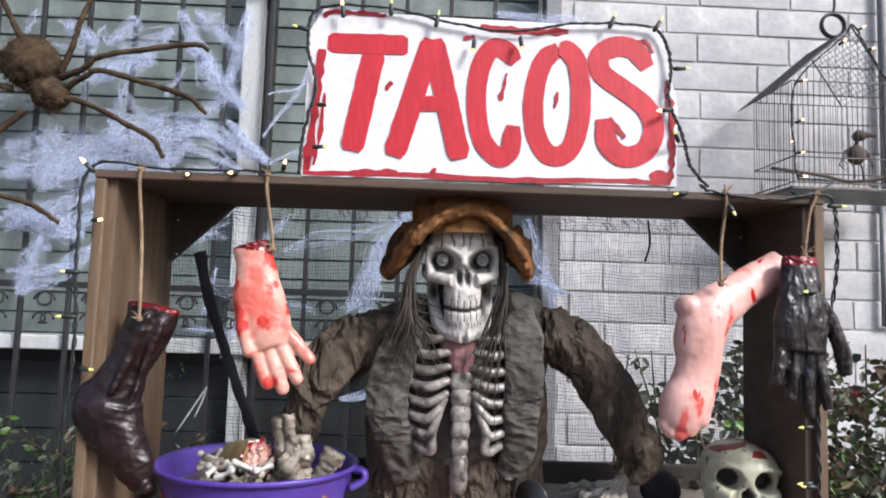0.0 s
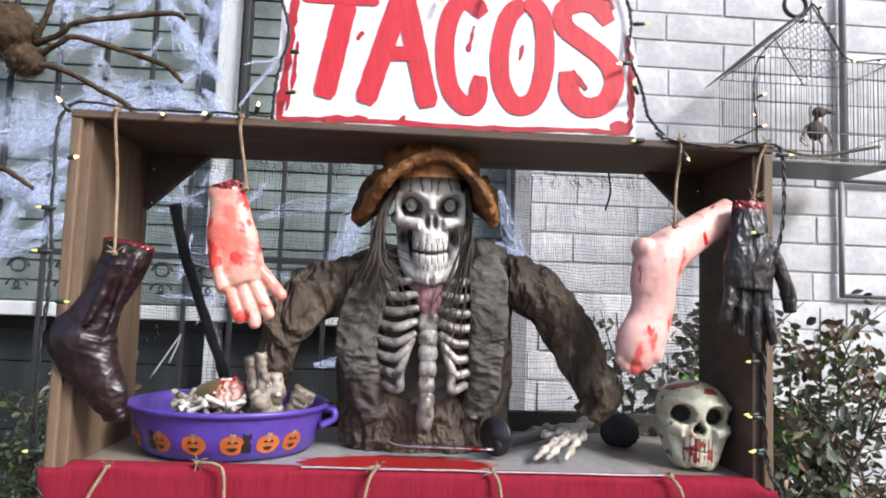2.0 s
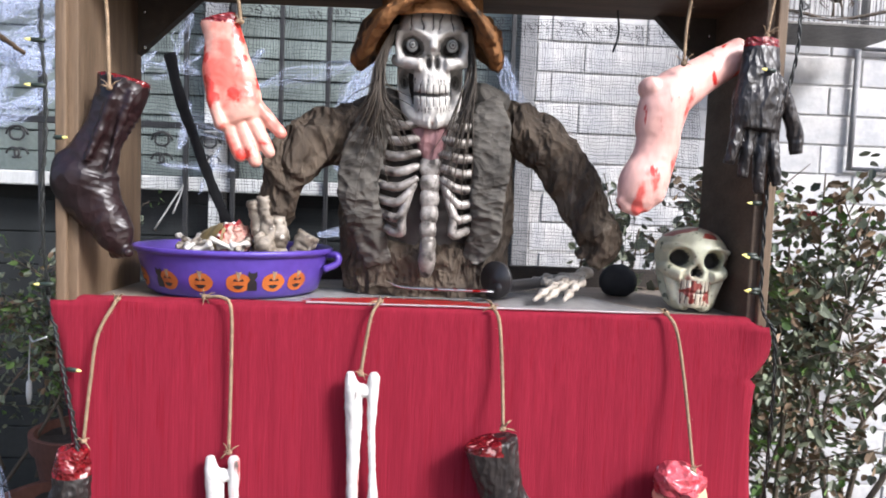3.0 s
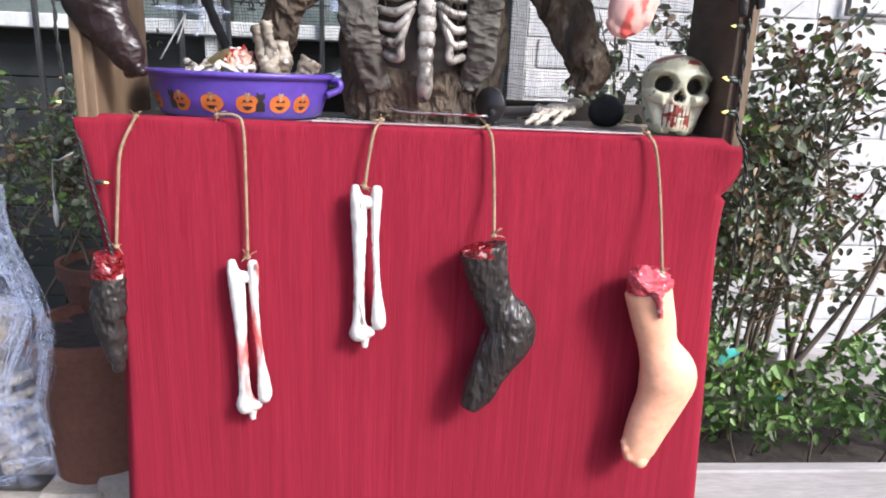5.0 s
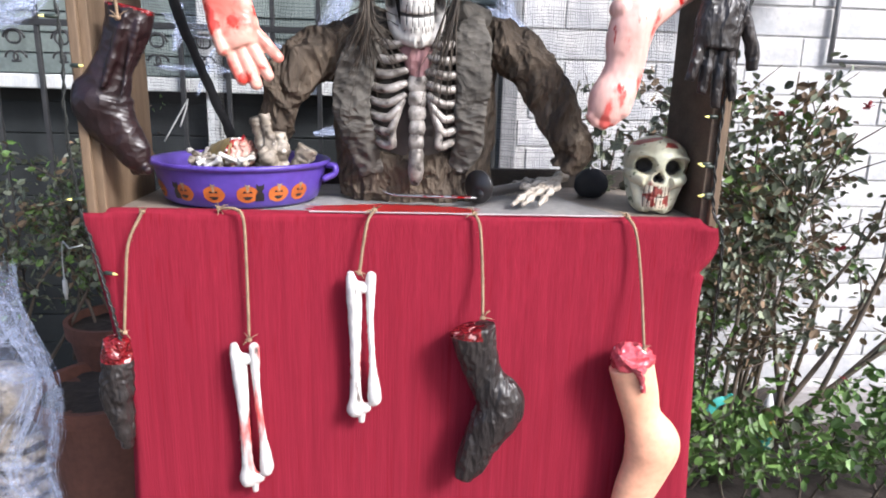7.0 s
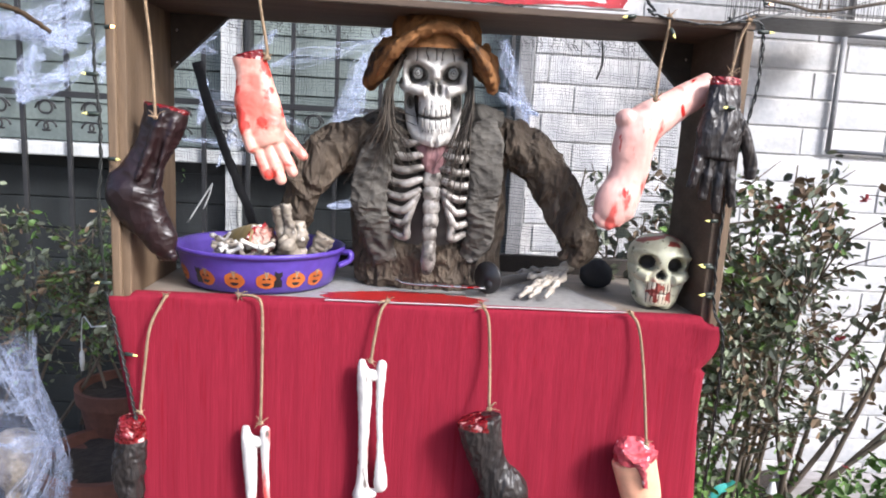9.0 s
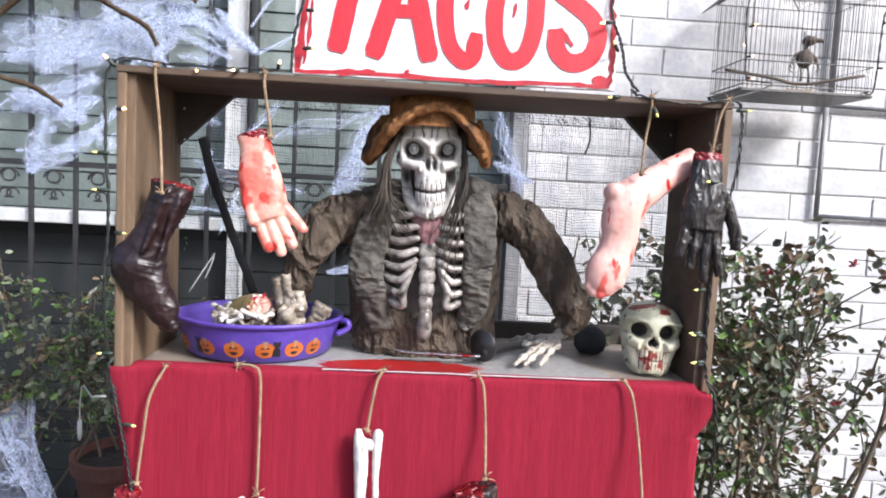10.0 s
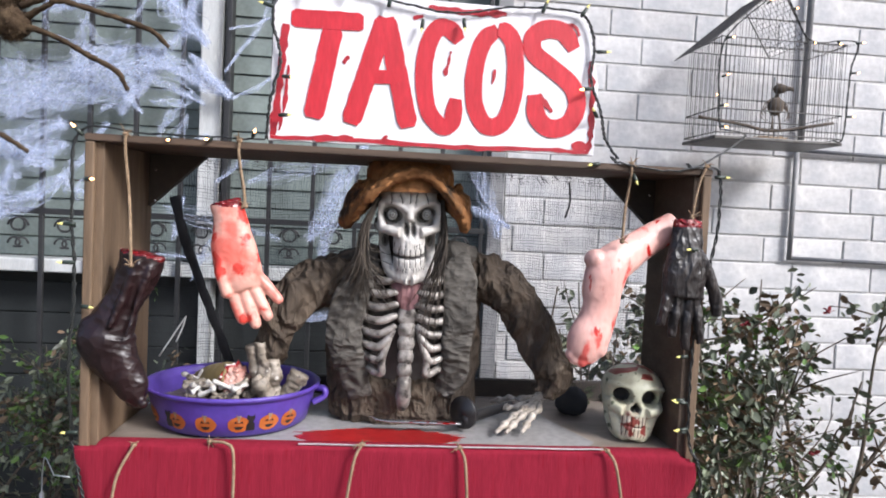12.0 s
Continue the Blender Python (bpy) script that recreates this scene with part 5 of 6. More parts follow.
lights("sign_lights", "string of small fairy lights on black wire round the sign", [
    [(-0.29, 0.035, 1.70), (-0.285, 0.035, 1.78), (-0.268, 0.035, 1.86), (-0.285, 0.035, 1.93), (-0.27, 0.035, 2.0), (-0.15, 0.035, 2.008), (-0.03, 0.035, 1.985), (0.08, 0.034, 1.975), (0.19, 0.035, 1.995), (0.30, 0.035, 1.998), (0.345, 0.035, 1.985), (0.365, 0.035, 1.93), (0.362, 0.035, 1.86), (0.385, 0.032, 1.80), (0.395, 0.02, 1.74), (0.415, -0.005, 1.698)]],
    [((-0.284, 0.030, 1.958), (-1, -0.2, 0.2), CR), ((-0.225, 0.030, 1.984), (-0.1, -0.2, 1), M_WARM), ((-0.141, 0.030, 1.991), (0, -0.3, 1), CR), ((-0.061, 0.030, 1.974), (0.2, -0.2, 1), CR), ((0.251, 0.030, 1.987), (0.4, -0.2, 1), CR), ((0.332, 0.030, 1.985), (0.6, -0.2, 1), CR),
     ((0.368, 0.030, 1.917), (1, -0.3, 0), CR), ((-0.263, 0.030, 1.824), (1, -0.5, -0.1), M_WARM), ((-0.267, 0.030, 1.748), (1, -0.5, 0), CR), ((0.364, 0.030, 1.842), (-1, -0.3, -0.2), M_WARM), ((0.009, 0.030, 1.955), (-0.1, -0.3, -1), CR), ((0.091, 0.030, 1.963), (0.1, -0.3, -1), CR), ((0.378, 0.030, 1.784), (-0.5, -0.6, 0.5), CR)], CR)

# red smears on the sign
rng = random.Random(12)
for k, (pts, w, jit) in enumerate((([(-0.285, 1.706), (-0.1, 1.709), (0.1, 1.707), (0.25, 1.712), (0.368, 1.712)], 0.009, 0.9), ([(-0.279, 1.71), (-0.272, 1.79), (-0.266, 1.87), (-0.262, 1.93)], 0.014, 0.9), ([(-0.268, 1.72), (-0.258, 1.78), (-0.254, 1.85)], 0.006, 1.2),
                                   ([(0.02, 1.984), (0.10, 1.981), (0.18, 1.983)], 0.012, 0.8), ([(-0.262, 1.99), (-0.24, 2.0), (-0.15, 1.998)], 0.008, 0.9), ([(0.366, 1.712), (0.371, 1.75), (0.370, 1.82), (0.362, 1.90)], 0.010, 1.6), ([(0.335, 1.715), (0.349, 1.722), (0.362, 1.718)], 0.022, 0.5), ([(0.30, 1.972), (0.325, 1.968), (0.335, 1.95)], 0.007, 1.0),
                                   ([(-0.06, 1.711), (-0.052, 1.722)], 0.006, 1.0), ([(-0.145, 1.86), (-0.135, 1.875)], 0.006, 1.2), ([(0.06, 1.85), (0.066, 1.88), (0.07, 1.90)], 0.006, 1.5), ([(0.157, 1.84), (0.162, 1.87)], 0.005, 1.2), ([(0.255, 1.825), (0.275, 1.805), (0.285, 1.79)], 0.009, 1.4), ([(-0.01, 1.96), (0.01, 1.966)], 0.007, 1.0), ([(-0.12, 1.712), (-0.20, 1.709)], 0.012, 1.0))):
    bm = bmesh.new()
    stroke([np.array(p) for p in pts], w, bm, 0.0439 - 0.00005 * k, 30, jit)
    bmesh.ops.recalc_face_normals(bm, faces=bm.faces)
    part("smear", bm, M_SMEAR, sign)

# ---- bird cage on the brick wall ----
cage = thing("bird_cage", "small house-shaped wire bird cage hung before the brick wall", "cage")
A, B = Vector((1.102, 0.930, 1.908)), Vector((1.570, 0.930, 1.920))
CX0, CX1, CZ = A.x, B.x, A.z - 0.012
CY0, CY1 = 0.93, 1.17
EZ, AZ = 2.240, 2.428
MX = 1.300
GX1 = CX0 + 0.68 * (CX1 - CX0)
base = box((CX0 - 0.006, CY0 - 0.006, CZ - 0.012), (CX1 + 0.006, CY1 + 0.006, CZ), 0.003)
part("tray", base, M_CAGEROOF, cage)
n = 26
for i in range(n + 1):
    x = CX0 + (CX1 - CX0) * i / n
    for y in (CY0, CY1):
        top = EZ
        part("wire", tube([(x, y, CZ), (x, y, top)], 0.0011, None, 5), M_CAGE, cage)
for i in range(1, 14):
    y = CY0 + (CY1 - CY0) * i / 14
    for x in (CX0, CX1):
        part("wire", tube([(x, y, CZ), (x, y, EZ)], 0.0011, None, 5), M_CAGE, cage)
for z in (CZ + 0.012, CZ + 0.095, EZ):
    part("band", tube([(CX0, CY0, z), (CX1, CY0, z), (CX1, CY1, z), (CX0, CY1, z), (CX0, CY0, z)], 0.0024, None, 6), M_CAGE, cage)
for y in (CY0, CY1):
    part("gable_edge", tube([(CX0 - 0.05, y - 0.004, EZ - 0.03), (MX, y - 0.004, AZ), (GX1, y - 0.004, EZ)], 0.0032, None, 6), M_CAGE, cage)
    for i in range(1, 13):
        u = i / 13
        x = CX0 + (GX1 - CX0) * u
        t = EZ + (AZ - EZ) * (min((x - CX0) / (MX - CX0), (GX1 - x) / (GX1 - MX)))
        part("wire", tube([(x, y, EZ), (x, y, t)], 0.0011, None, 4), M_CAGE, cage)
roof = bmesh.new()
for i in range(15):
    u = i / 14
    tube([(CX0 - 0.055 + (MX - CX0 + 0.055) * u, CY0 - 0.01, EZ - 0.034 + (AZ - EZ + 0.034) * u), (CX0 - 0.055 + (MX - CX0 + 0.055) * u, CY1 + 0.01, EZ - 0.034 + (AZ - EZ + 0.034) * u)], 0.0009, roof, 4)
for i in range(17):
    y = CY0 - 0.01 + (CY1 - CY0 + 0.02) * i / 16
    tube([(CX0 - 0.055, y, EZ - 0.034), (MX, y, AZ)], 0.0009, roof, 4)
part("roof_mesh", roof, M_CAGEROOF, cage, "grey woven wire roof slope")
roof2 = bmesh.new()
for i in range(13):
    u = i / 12
    tube([(MX + (GX1 - MX) * u, CY0, AZ + (EZ - AZ) * u), (MX + (GX1 - MX) * u, CY1, AZ + (EZ - AZ) * u)], 0.0009, roof2, 4)
for i in range(13):
    y = CY0 + (CY1 - CY0) * i / 12
    tube([(MX, y, AZ), (GX1, y, EZ), (CX1 + 0.03, y, EZ + 0.004)], 0.0009, roof2, 4)
part("roof_mesh", roof2, M_CAGEROOF, cage)
ring = [(MX + 0.040 * math.cos(t), 1.02, AZ + 0.042 + 0.040 * math.sin(t)) for t in (2 * math.pi * k / 24 for k in range(25))]
part("ring", tube(ring, 0.006, None, 8, 0, False, 1.6), M_IRON, cage, "dark metal hanging ring", smooth=True)
part("hook", tube([(MX, 1.02, AZ + 0.08), (MX + 0.006, 1.02, AZ + 0.14), (MX - 0.004, 1.03, AZ + 0.4), (MX, 1.25, AZ + 0.5)], 0.005, None, 6, 20), M_IRON, cage, smooth=True)
part("perch", tube([(CX0 - 0.02, CY0 + 0.09, CZ + 0.075), (CX0 + 0.16, CY0 + 0.10, CZ + 0.058), ((CX0 + CX1) / 2 + 0.05, CY0 + 0.11, CZ + 0.044), (CX1 + 0.02, CY0 + 0.07, CZ + 0.080)], 0.006, None, 7, 14), M_STEM, cage, "bare twig perch", smooth=True)
bird = bmesh.new()
bp = Vector((1.385, 1.04, CZ + 0.050))
ball(bp + Vector((0, 0, 0.085)), (0.028, 0.026, 0.034), bird, 14, 10)
ball(bp + Vector((0.006, -0.01, 0.148)), (0.024, 0.022, 0.018), bird, 12, 8)
tube([bp + Vector((0.02, -0.02, 0.150)), bp + Vector((0.042, -0.03, 0.144)), bp + Vector((0.046, -0.032, 0.134))], [0.011, 0.007, 0.001], bird, 8, 8)
tube([bp + Vector((0, 0, 0.11)), bp + Vector((0.003, -0.005, 0.14))], [0.008, 0.008], bird, 8)
for s in (-1, 1):
    tube([bp + Vector((s * 0.012, 0, 0.06)), bp + Vector((s * 0.014, -0.01, 0.03)), bp + Vector((s * 0.016, -0.012, 0.0))], [0.005, 0.004, 0.005], bird, 6)
    for k in range(4):
        tube([bp + Vector((s * 0.02, 0, 0.11 - k * 0.006)), bp + Vector((s * (0.045 + 0.004 * k), 0, 0.09 - k * 0.012)), bp + Vector((s * 0.034, -0.01, 0.05 - k * 0.010))], [0.003, 0.003, 0.001], bird, 5, 8)
rough_up(bird, 0.003, 90, 0, 2)
tagged(part("bird_skeleton", bird, M_STEM, smooth=True), "small brown skeleton bird prop sitting in the wire cage", "bird prop")
nest = lathe([(0.001, 0.004), (0.05, 0.003), (0.07, 0.012), (0.06, 0.018), (0.001, 0.010)], None, 26, 0.8, (bp.x - 0.01, 1.05, CZ))
rough_up(nest, 0.006, 90, 0, 2)
tagged(part("straw_nest", nest, M_TWINE, smooth=True), "flat tuft of straw on the cage floor", "straw")
tw = M_WARM
lights("cage_lights", "warm orange fairy lights wound over the bird cage", [
    [(CX0 + 0.01, CY0 - 0.012, CZ + 0.02), (CX0, CY0 - 0.012, CZ + 0.10), (CX0 + 0.005, CY0 - 0.012, EZ - 0.02), (MX - 0.03, CY0 - 0.012, AZ - 0.04), (MX, CY0 - 0.012, AZ), (MX + 0.05, CY0 - 0.012, AZ - 0.08), (GX1, CY0 - 0.014, EZ + 0.004), (CX1 - 0.02, CY0 - 0.014, EZ + 0.012), (CX1 + 0.03, CY0 - 0.014, EZ), (CX1 + 0.01, CY0 - 0.014, EZ - 0.10), (CX1, CY0 - 0.014, CZ + 0.02), (CX1 - 0.04, CY0 - 0.014, CZ + 0.004)],
    [(CX0 + 0.01, CY0 - 0.012, CZ + 0.02), (CX0 - 0.02, 0.7, CZ - 0.03), (0.62, 0.05, 1.70), (0.56, -0.01, 1.694)]],
    [((CX0 + 0.006, CY0 - 0.014, CZ + 0.03), (0.6, -0.7, -0.2), tw), ((CX0, CY0 - 0.014, CZ + 0.10), (0.5, -0.7, 0), tw), ((CX0, CY0 - 0.014, CZ + 0.135), (-0.7, -0.6, 0), tw), ((CX0 + 0.002, CY0 - 0.014, CZ + 0.20), (0.5, -0.7, 0.2), tw), ((CX0 + 0.01, CY0 - 0.014, EZ - 0.01), (0.6, -0.7, 0), tw), ((MX - 0.05, CY0 - 0.014, AZ - 0.07), (0.3, -0.8, 0.3), tw), ((MX + 0.012, CY0 - 0.014, AZ - 0.02), (0.3, -0.8, 0.2), tw), ((MX + 0.05, CY0 - 0.014, AZ - 0.08), (0.0, -0.9, -0.2), tw), ((GX1 + 0.01, CY0 - 0.016, EZ), (-0.2, -0.8, -0.4), tw), ((CX1 - 0.05, CY0 - 0.016, EZ + 0.008), (0, -0.8, -0.6), tw), ((CX1 + 0.02, CY0 - 0.016, EZ + 0.004), (0.9, -0.5, 0.1), tw), ((CX1 + 0.008, CY0 - 0.016, EZ - 0.10), (0.8, -0.5, 0), tw), ((CX1 + 0.004, CY0 - 0.016, CZ + 0.09), (0.8, -0.5, 0), tw)], tw)

# ---- spider ----
bm = bmesh.new()
ball((-1.335, 1.020, 2.200), (0.085, 0.07, 0.080), bm, 36, 24)
ball((-1.254, 1.000, 2.097), (0.052, 0.05, 0.046), bm, 28, 18)
rough_up(bm, 0.012, 60, 0, 2)
rng = random.Random(4)
bm.normal_update()
bm.verts.ensure_lookup_table()
hairs = [(v.co.copy(), v.normal.copy()) for v in bm.verts]
spider = thing("giant_spider", "giant brown furry spider with bent legs on the web", "spider", at=pose(-0.012, 0.084, -0.095) @ Matrix.Scale(1.075, 4))
body = part("body", bm, M_SPIDER, spider, smooth=True)
bm = bmesh.new()
for _ in range(2600):
    c, nn = rng.choice(hairs)
    d = (nn + Vector((rng.uniform(-0.7, 0.7), rng.uniform(-0.7, 0.7), rng.uniform(-0.9, 0.5)))).normalized() * rng.uniform(0.008, 0.02)
    o = c + Vector((rng.uniform(-0.006, 0.006), 0, rng.uniform(-0.006, 0.006)))
    s = d.orthogonal().normalized() * 0.0009
    bm.faces.new([bm.verts.new(p) for p in (o - s, o + s, o + d)])
part("fur", bm, M_SPIDER, body)
for k, leg in enumerate(([(-1.229, 1.000, 2.171), (-1.185, 0.980, 2.256), (-1.175, 0.990, 2.333), (-1.148, 1.000, 2.431)], [(-1.228, 1.000, 2.153), (-1.137, 0.970, 2.179), (-1.091, 0.960, 2.213), (-0.964, 0.980, 2.249), (-0.815, 1.000, 2.282), (-0.772, 1.020, 2.273)],
                         [(-1.213, 1.000, 2.117), (-1.135, 0.970, 2.151), (-1.080, 0.960, 2.168), (-0.939, 0.980, 2.138), (-0.822, 1.000, 2.108), (-0.770, 1.030, 2.062)], [(-1.215, 1.000, 2.090), (-1.116, 0.980, 2.061), (-0.995, 0.970, 2.002), (-0.923, 0.990, 1.965), (-0.900, 1.030, 1.912)],
                         [(-1.333, 1.000, 2.040), (-1.447, 0.980, 1.905), (-1.414, 0.970, 1.782), (-1.290, 0.980, 1.745), (-1.205, 1.020, 1.688)], [(-1.373, 1.000, 2.110), (-1.458, 0.970, 2.114), (-1.611, 1.000, 2.063)], [(-1.378, 1.000, 2.182), (-1.501, 0.970, 2.219), (-1.662, 1.000, 2.259)], [(-1.349, 1.000, 2.256), (-1.397, 0.980, 2.354), (-1.472, 1.000, 2.488)])):
    bm = tube(leg, [0.013] + [0.0095] * (len(leg) - 2) + [0.008], None, 10, 46)
    rough_up(bm, 0.004, 90, 0, k)
    bm.normal_update()
    bm.verts.ensure_lookup_table()
    vs = [(v.co.copy(), v.normal.copy()) for v in bm.verts]
    for _ in range(1500):
        c, nn = rng.choice(vs)
        d = (nn + Vector((rng.uniform(-0.6, 0.6), rng.uniform(-0.6, 0.6), rng.uniform(-0.6, 0.6)))).normalized() * rng.uniform(0.006, 0.015)
        s = d.orthogonal().normalized() * 0.0007
        bm.faces.new([bm.verts.new(p) for p in (c - s, c + s, c + d)])
    part("leg", bm, M_SPIDER, spider, smooth=True)

# ---- stretched cobweb ----
M_WEB = mat("web_fibre", (0.66, 0.73, 0.92), (0.58, 0.66, 0.86), 8, 0.9, bump=0)
M_WEB.node_tree.nodes["Principled BSDF"].inputs["Alpha"].default_value = 0.33


def veil(name, colour, low, high, scale):
    """A filmy white web sheet, thick and thin in patches."""
    m = mat(name, colour, tuple(c * 0.9 for c in colour), 8, 0.9, bump=0)
    N, L = m.node_tree.nodes, m.node_tree.links
    co, mp, n, r = (N.new("ShaderNode" + k) for k in ("TexCoord", "Mapping", "TexNoise", "MapRange"))
    mp.inputs["Scale"].default_value = (2.2, 1.0, 0.7)
    mp.inputs["Rotation"].default_value = (0, 0.6, 0)
    n.inputs["Scale"].default_value, n.inputs["Detail"].default_value = scale, 8
    r.inputs[1].default_value, r.inputs[2].default_value, r.inputs[3].default_value, r.inputs[4].default_value = 0.42, 0.72, low, high
    L.new(co.outputs["Object"], mp.inputs[0])
    L.new(mp.outputs[0], n.inputs["Vector"])
    L.new(n.outputs[0], r.inputs[0])
    L.new(r.outputs[0], N["Principled BSDF"].inputs["Alpha"])
    return m


M_VEIL = veil("web_veil", (0.60, 0.69, 0.92), 0.02, 0.48, 9)
rng = random.Random(21)
verts, faces = [], []


def ribbon(pts, w):
    base = None
    for i, p in enumerate(pts):
        q = pts[min(i + 1, len(pts) - 1)] - pts[max(i - 1, 0)]
        s = Vector((-q.z, 0, q.x))
        s = s.normalized() * w if s.length > 1e-6 else Vector((w, 0, 0))
        verts.extend([p + s, p - s])
        k = len(verts) - 2
        if base is not None:
            faces.append((base, base + 1, k + 1, k))
        base = k


def skein(a, b, n, spread, w, sag=0.0):
    """A bundle of fibres from a to b that fans out in the middle."""
    a, b = Vector(a), Vector(b)
    for _ in range(n):
        o = [Vector((rng.gauss(0, spread), rng.gauss(0, spread * 0.3), rng.gauss(0, spread))) for _ in range(3)]
        o1 = Vector((rng.gauss(0, spread * 0.35), 0, rng.gauss(0, spread * 0.35)))
        o2 = Vector((rng.gauss(0, spread * 0.35), 0, rng.gauss(0, spread * 0.35)))
        P = [a + o1, a.lerp(b, 0.25) + o[0] * 0.8, a.lerp(b, 0.5) + o[1] + Vector((0, 0, -sag)), a.lerp(b, 0.75) + o[2] * 0.8, b + o2]
        k = rng.uniform(0, 99)
        ribbon([Vector(p.tolist()) + Vector((noise.noise((i * 0.35, k, 1)), 0, noise.noise((i * 0.35, k, 7)))) * spread * 0.45 for i, p in enumerate(catmull(P, 18))], w * (rng.uniform(1.6, 3.2) if rng.random() < 0.10 else rng.uniform(0.3, 1.1)))


SKEINS = (((60, 330), (270, 200), 90, 0.05), ((0, 260), (200, 250), 80, 0.06), ((0, 300), (280, 270), 90, 0.04), ((200, 290), (380, 160), 60, 0.03), ((250, 90), (130, 130), 70, 0.03), ((285, 35), (150, 120), 60, 0.03),
          ((290, 200), (445, 285), 90, 0.022), ((380, 210), (445, 285), 60, 0.012), ((310, 60), (410, 190), 90, 0.022), ((300, 0), (360, 130), 60, 0.02), ((330, 0), (400, 70), 50, 0.02), ((420, 0), (385, 140), 40, 0.02), ((100, 20), (150, 60), 60, 0.02),
          ((60, 220), (65, 330), 18, 0.006), ((0, 400), (150, 340), 80, 0.03), ((0, 370), (130, 420), 70, 0.03), ((20, 520), (60, 420), 60, 0.018), ((20, 520), (150, 440), 40, 0.02), ((60, 400), (150, 380), 60, 0.02), ((0, 480), (110, 480), 30, 0.012),
          ((450, 290), (540, 240), 16, 0.006), ((450, 160), (540, 130), 10, 0.004), ((440, 240), (560, 60), 14, 0.008), ((200, 200), (290, 320), 22, 0.012), ((150, 180), (400, 300), 22, 0.014), ((540, 10), (660, 20), 40, 0.02), ((870, 5), (1030, 25), 50, 0.02), ((600, 0), (700, 25), 30, 0.02),
          ((230, 340), (120, 470), 18, 0.01), ((170, 60), (230, 20), 40, 0.018), ((180, 250), (330, 230), 60, 0.03), ((330, 210), (250, 320), 60, 0.02))
rays = (-1.454, 1.040, 2.397), (1.457, 1.040, 2.543), (-1.331, 1.040, 0.834)
o_, ex, ez = Vector(rays[0]), (Vector(rays[1]) - Vector(rays[0])) / 1568, (Vector(rays[2]) - Vector(rays[0])) / 882


def web_pt(u, v, y=1.045):
    p = o_ + ex * u + ez * v
    return Vector((0.006 + 1.076 * p.x, y + 0.165, 1.076 * p.z - 0.113))


for (a, b, n, s) in SKEINS:
    skein(web_pt(*a), web_pt(*b, rng.uniform(1.02, 1.07)), int(n * 0.9), s, 0.0010, 0.01)
for _ in range(50):
    a = web_pt(rng.uniform(-60, 420), rng.uniform(0, 480))
    d = Vector((rng.uniform(-0.16, 0.16), 0, rng.uniform(-0.14, 0.14)))
    skein(a, a + d, 12, 0.012, 0.0011)
web = bpy.data.meshes.new("cobweb")
web.from_pydata([tuple(v) for v in verts], [], faces)
web.materials.append(M_WEB)
tagged(new("cobweb", web), "tangled white stretched cobweb fibres over the window bars", "cobweb", kind="stuff")
verts, faces = [], []
for a, b, n, s in (((690, 380), (580, 560), 60, 0.025), ((640, 430), (600, 600), 40, 0.02), ((900, 400), (940, 560), 40, 0.02), ((890, 500), (960, 540), 50, 0.012), ((560, 720), (640, 710), 30, 0.010), ((610, 715), (620, 790), 25, 0.010), ((330, 560), (350, 480), 30, 0.012), ((300, 590), (420, 600), 18, 0.01), ((470, 450), (700, 390), 18, 0.02), ((320, 500), (520, 560), 14, 0.02), ((400, 560), (360, 640), 14, 0.01)):
    skein(web_pt(*a), web_pt(*b, rng.uniform(1.02, 1.07)), n, s, 0.0011, 0.0)
web = bpy.data.meshes.new("cobweb")
web.from_pydata([tuple(v) for v in verts], [], faces)
web.materials.append(M_WEB)
tagged(new("cobweb", web), "thin white cobweb fibres on the bars behind the skeleton", "cobweb", kind="stuff")

verts, faces = [], []
for a, b, n, spread in SKEINS[:20] + SKEINS[-4:]:
    a, b = web_pt(*a), web_pt(*b)
    side = (b - a).cross(Vector((0, 1, 0))).normalized()
    for _ in range(1):
        o = side * rng.gauss(0, spread * 0.6)
        ribbon([a.lerp(b, t) + o * math.sin(t * 3.1) + side * 0.02 * noise.noise((t * 3, spread * 90, 2)) + Vector((0, rng.uniform(-0.004, 0.004), 0)) for t in np.linspace(0, 1, 14).tolist()], 0.008 + spread * rng.uniform(0.3, 0.8))
web = bpy.data.meshes.new("cobweb")
web.from_pydata([tuple(v) for v in verts], [], faces)
web.materials.append(M_VEIL)
tagged(new("cobweb", web), "filmy white cobweb sheets stretched across the window bars", "cobweb", kind="stuff")

# ---- planting ----
def leaves(points, size, rng, droop=0.3):
    """Folded, pointed leaves at the points: each two bent halves."""
    V, F = [], []
    for p in points:
        d = Vector((rng.uniform(-1, 1), rng.uniform(-1, 1), rng.uniform(-0.8, 0.5) - droop)).normalized()
        n = (d.orthogonal() + Vector((0, 0, rng.random()))).normalized()
        s = d.cross(n).normalized()
        L = size * rng.uniform(0.55, 1.25)
        w = L * rng.uniform(0.20, 0.36)
        k = len(V)
        fold = n * L * rng.uniform(0.02, 0.14)
        V += [p, p + d * L * 0.35 + s * w + fold, p + d * L * 0.75 + s * w * 0.8 + fold, p + d * L, p + d * L * 0.75 - s * w * 0.8 + fold, p + d * L * 0.35 - s * w + fold, p + d * L * 0.5]
        F += [(k, k + 1, k + 6), (k + 1, k + 2, k + 6), (k + 2, k + 3, k + 6), (k + 3, k + 4, k + 6), (k + 4, k + 5, k + 6), (k + 5, k, k + 6)]
    return V, F


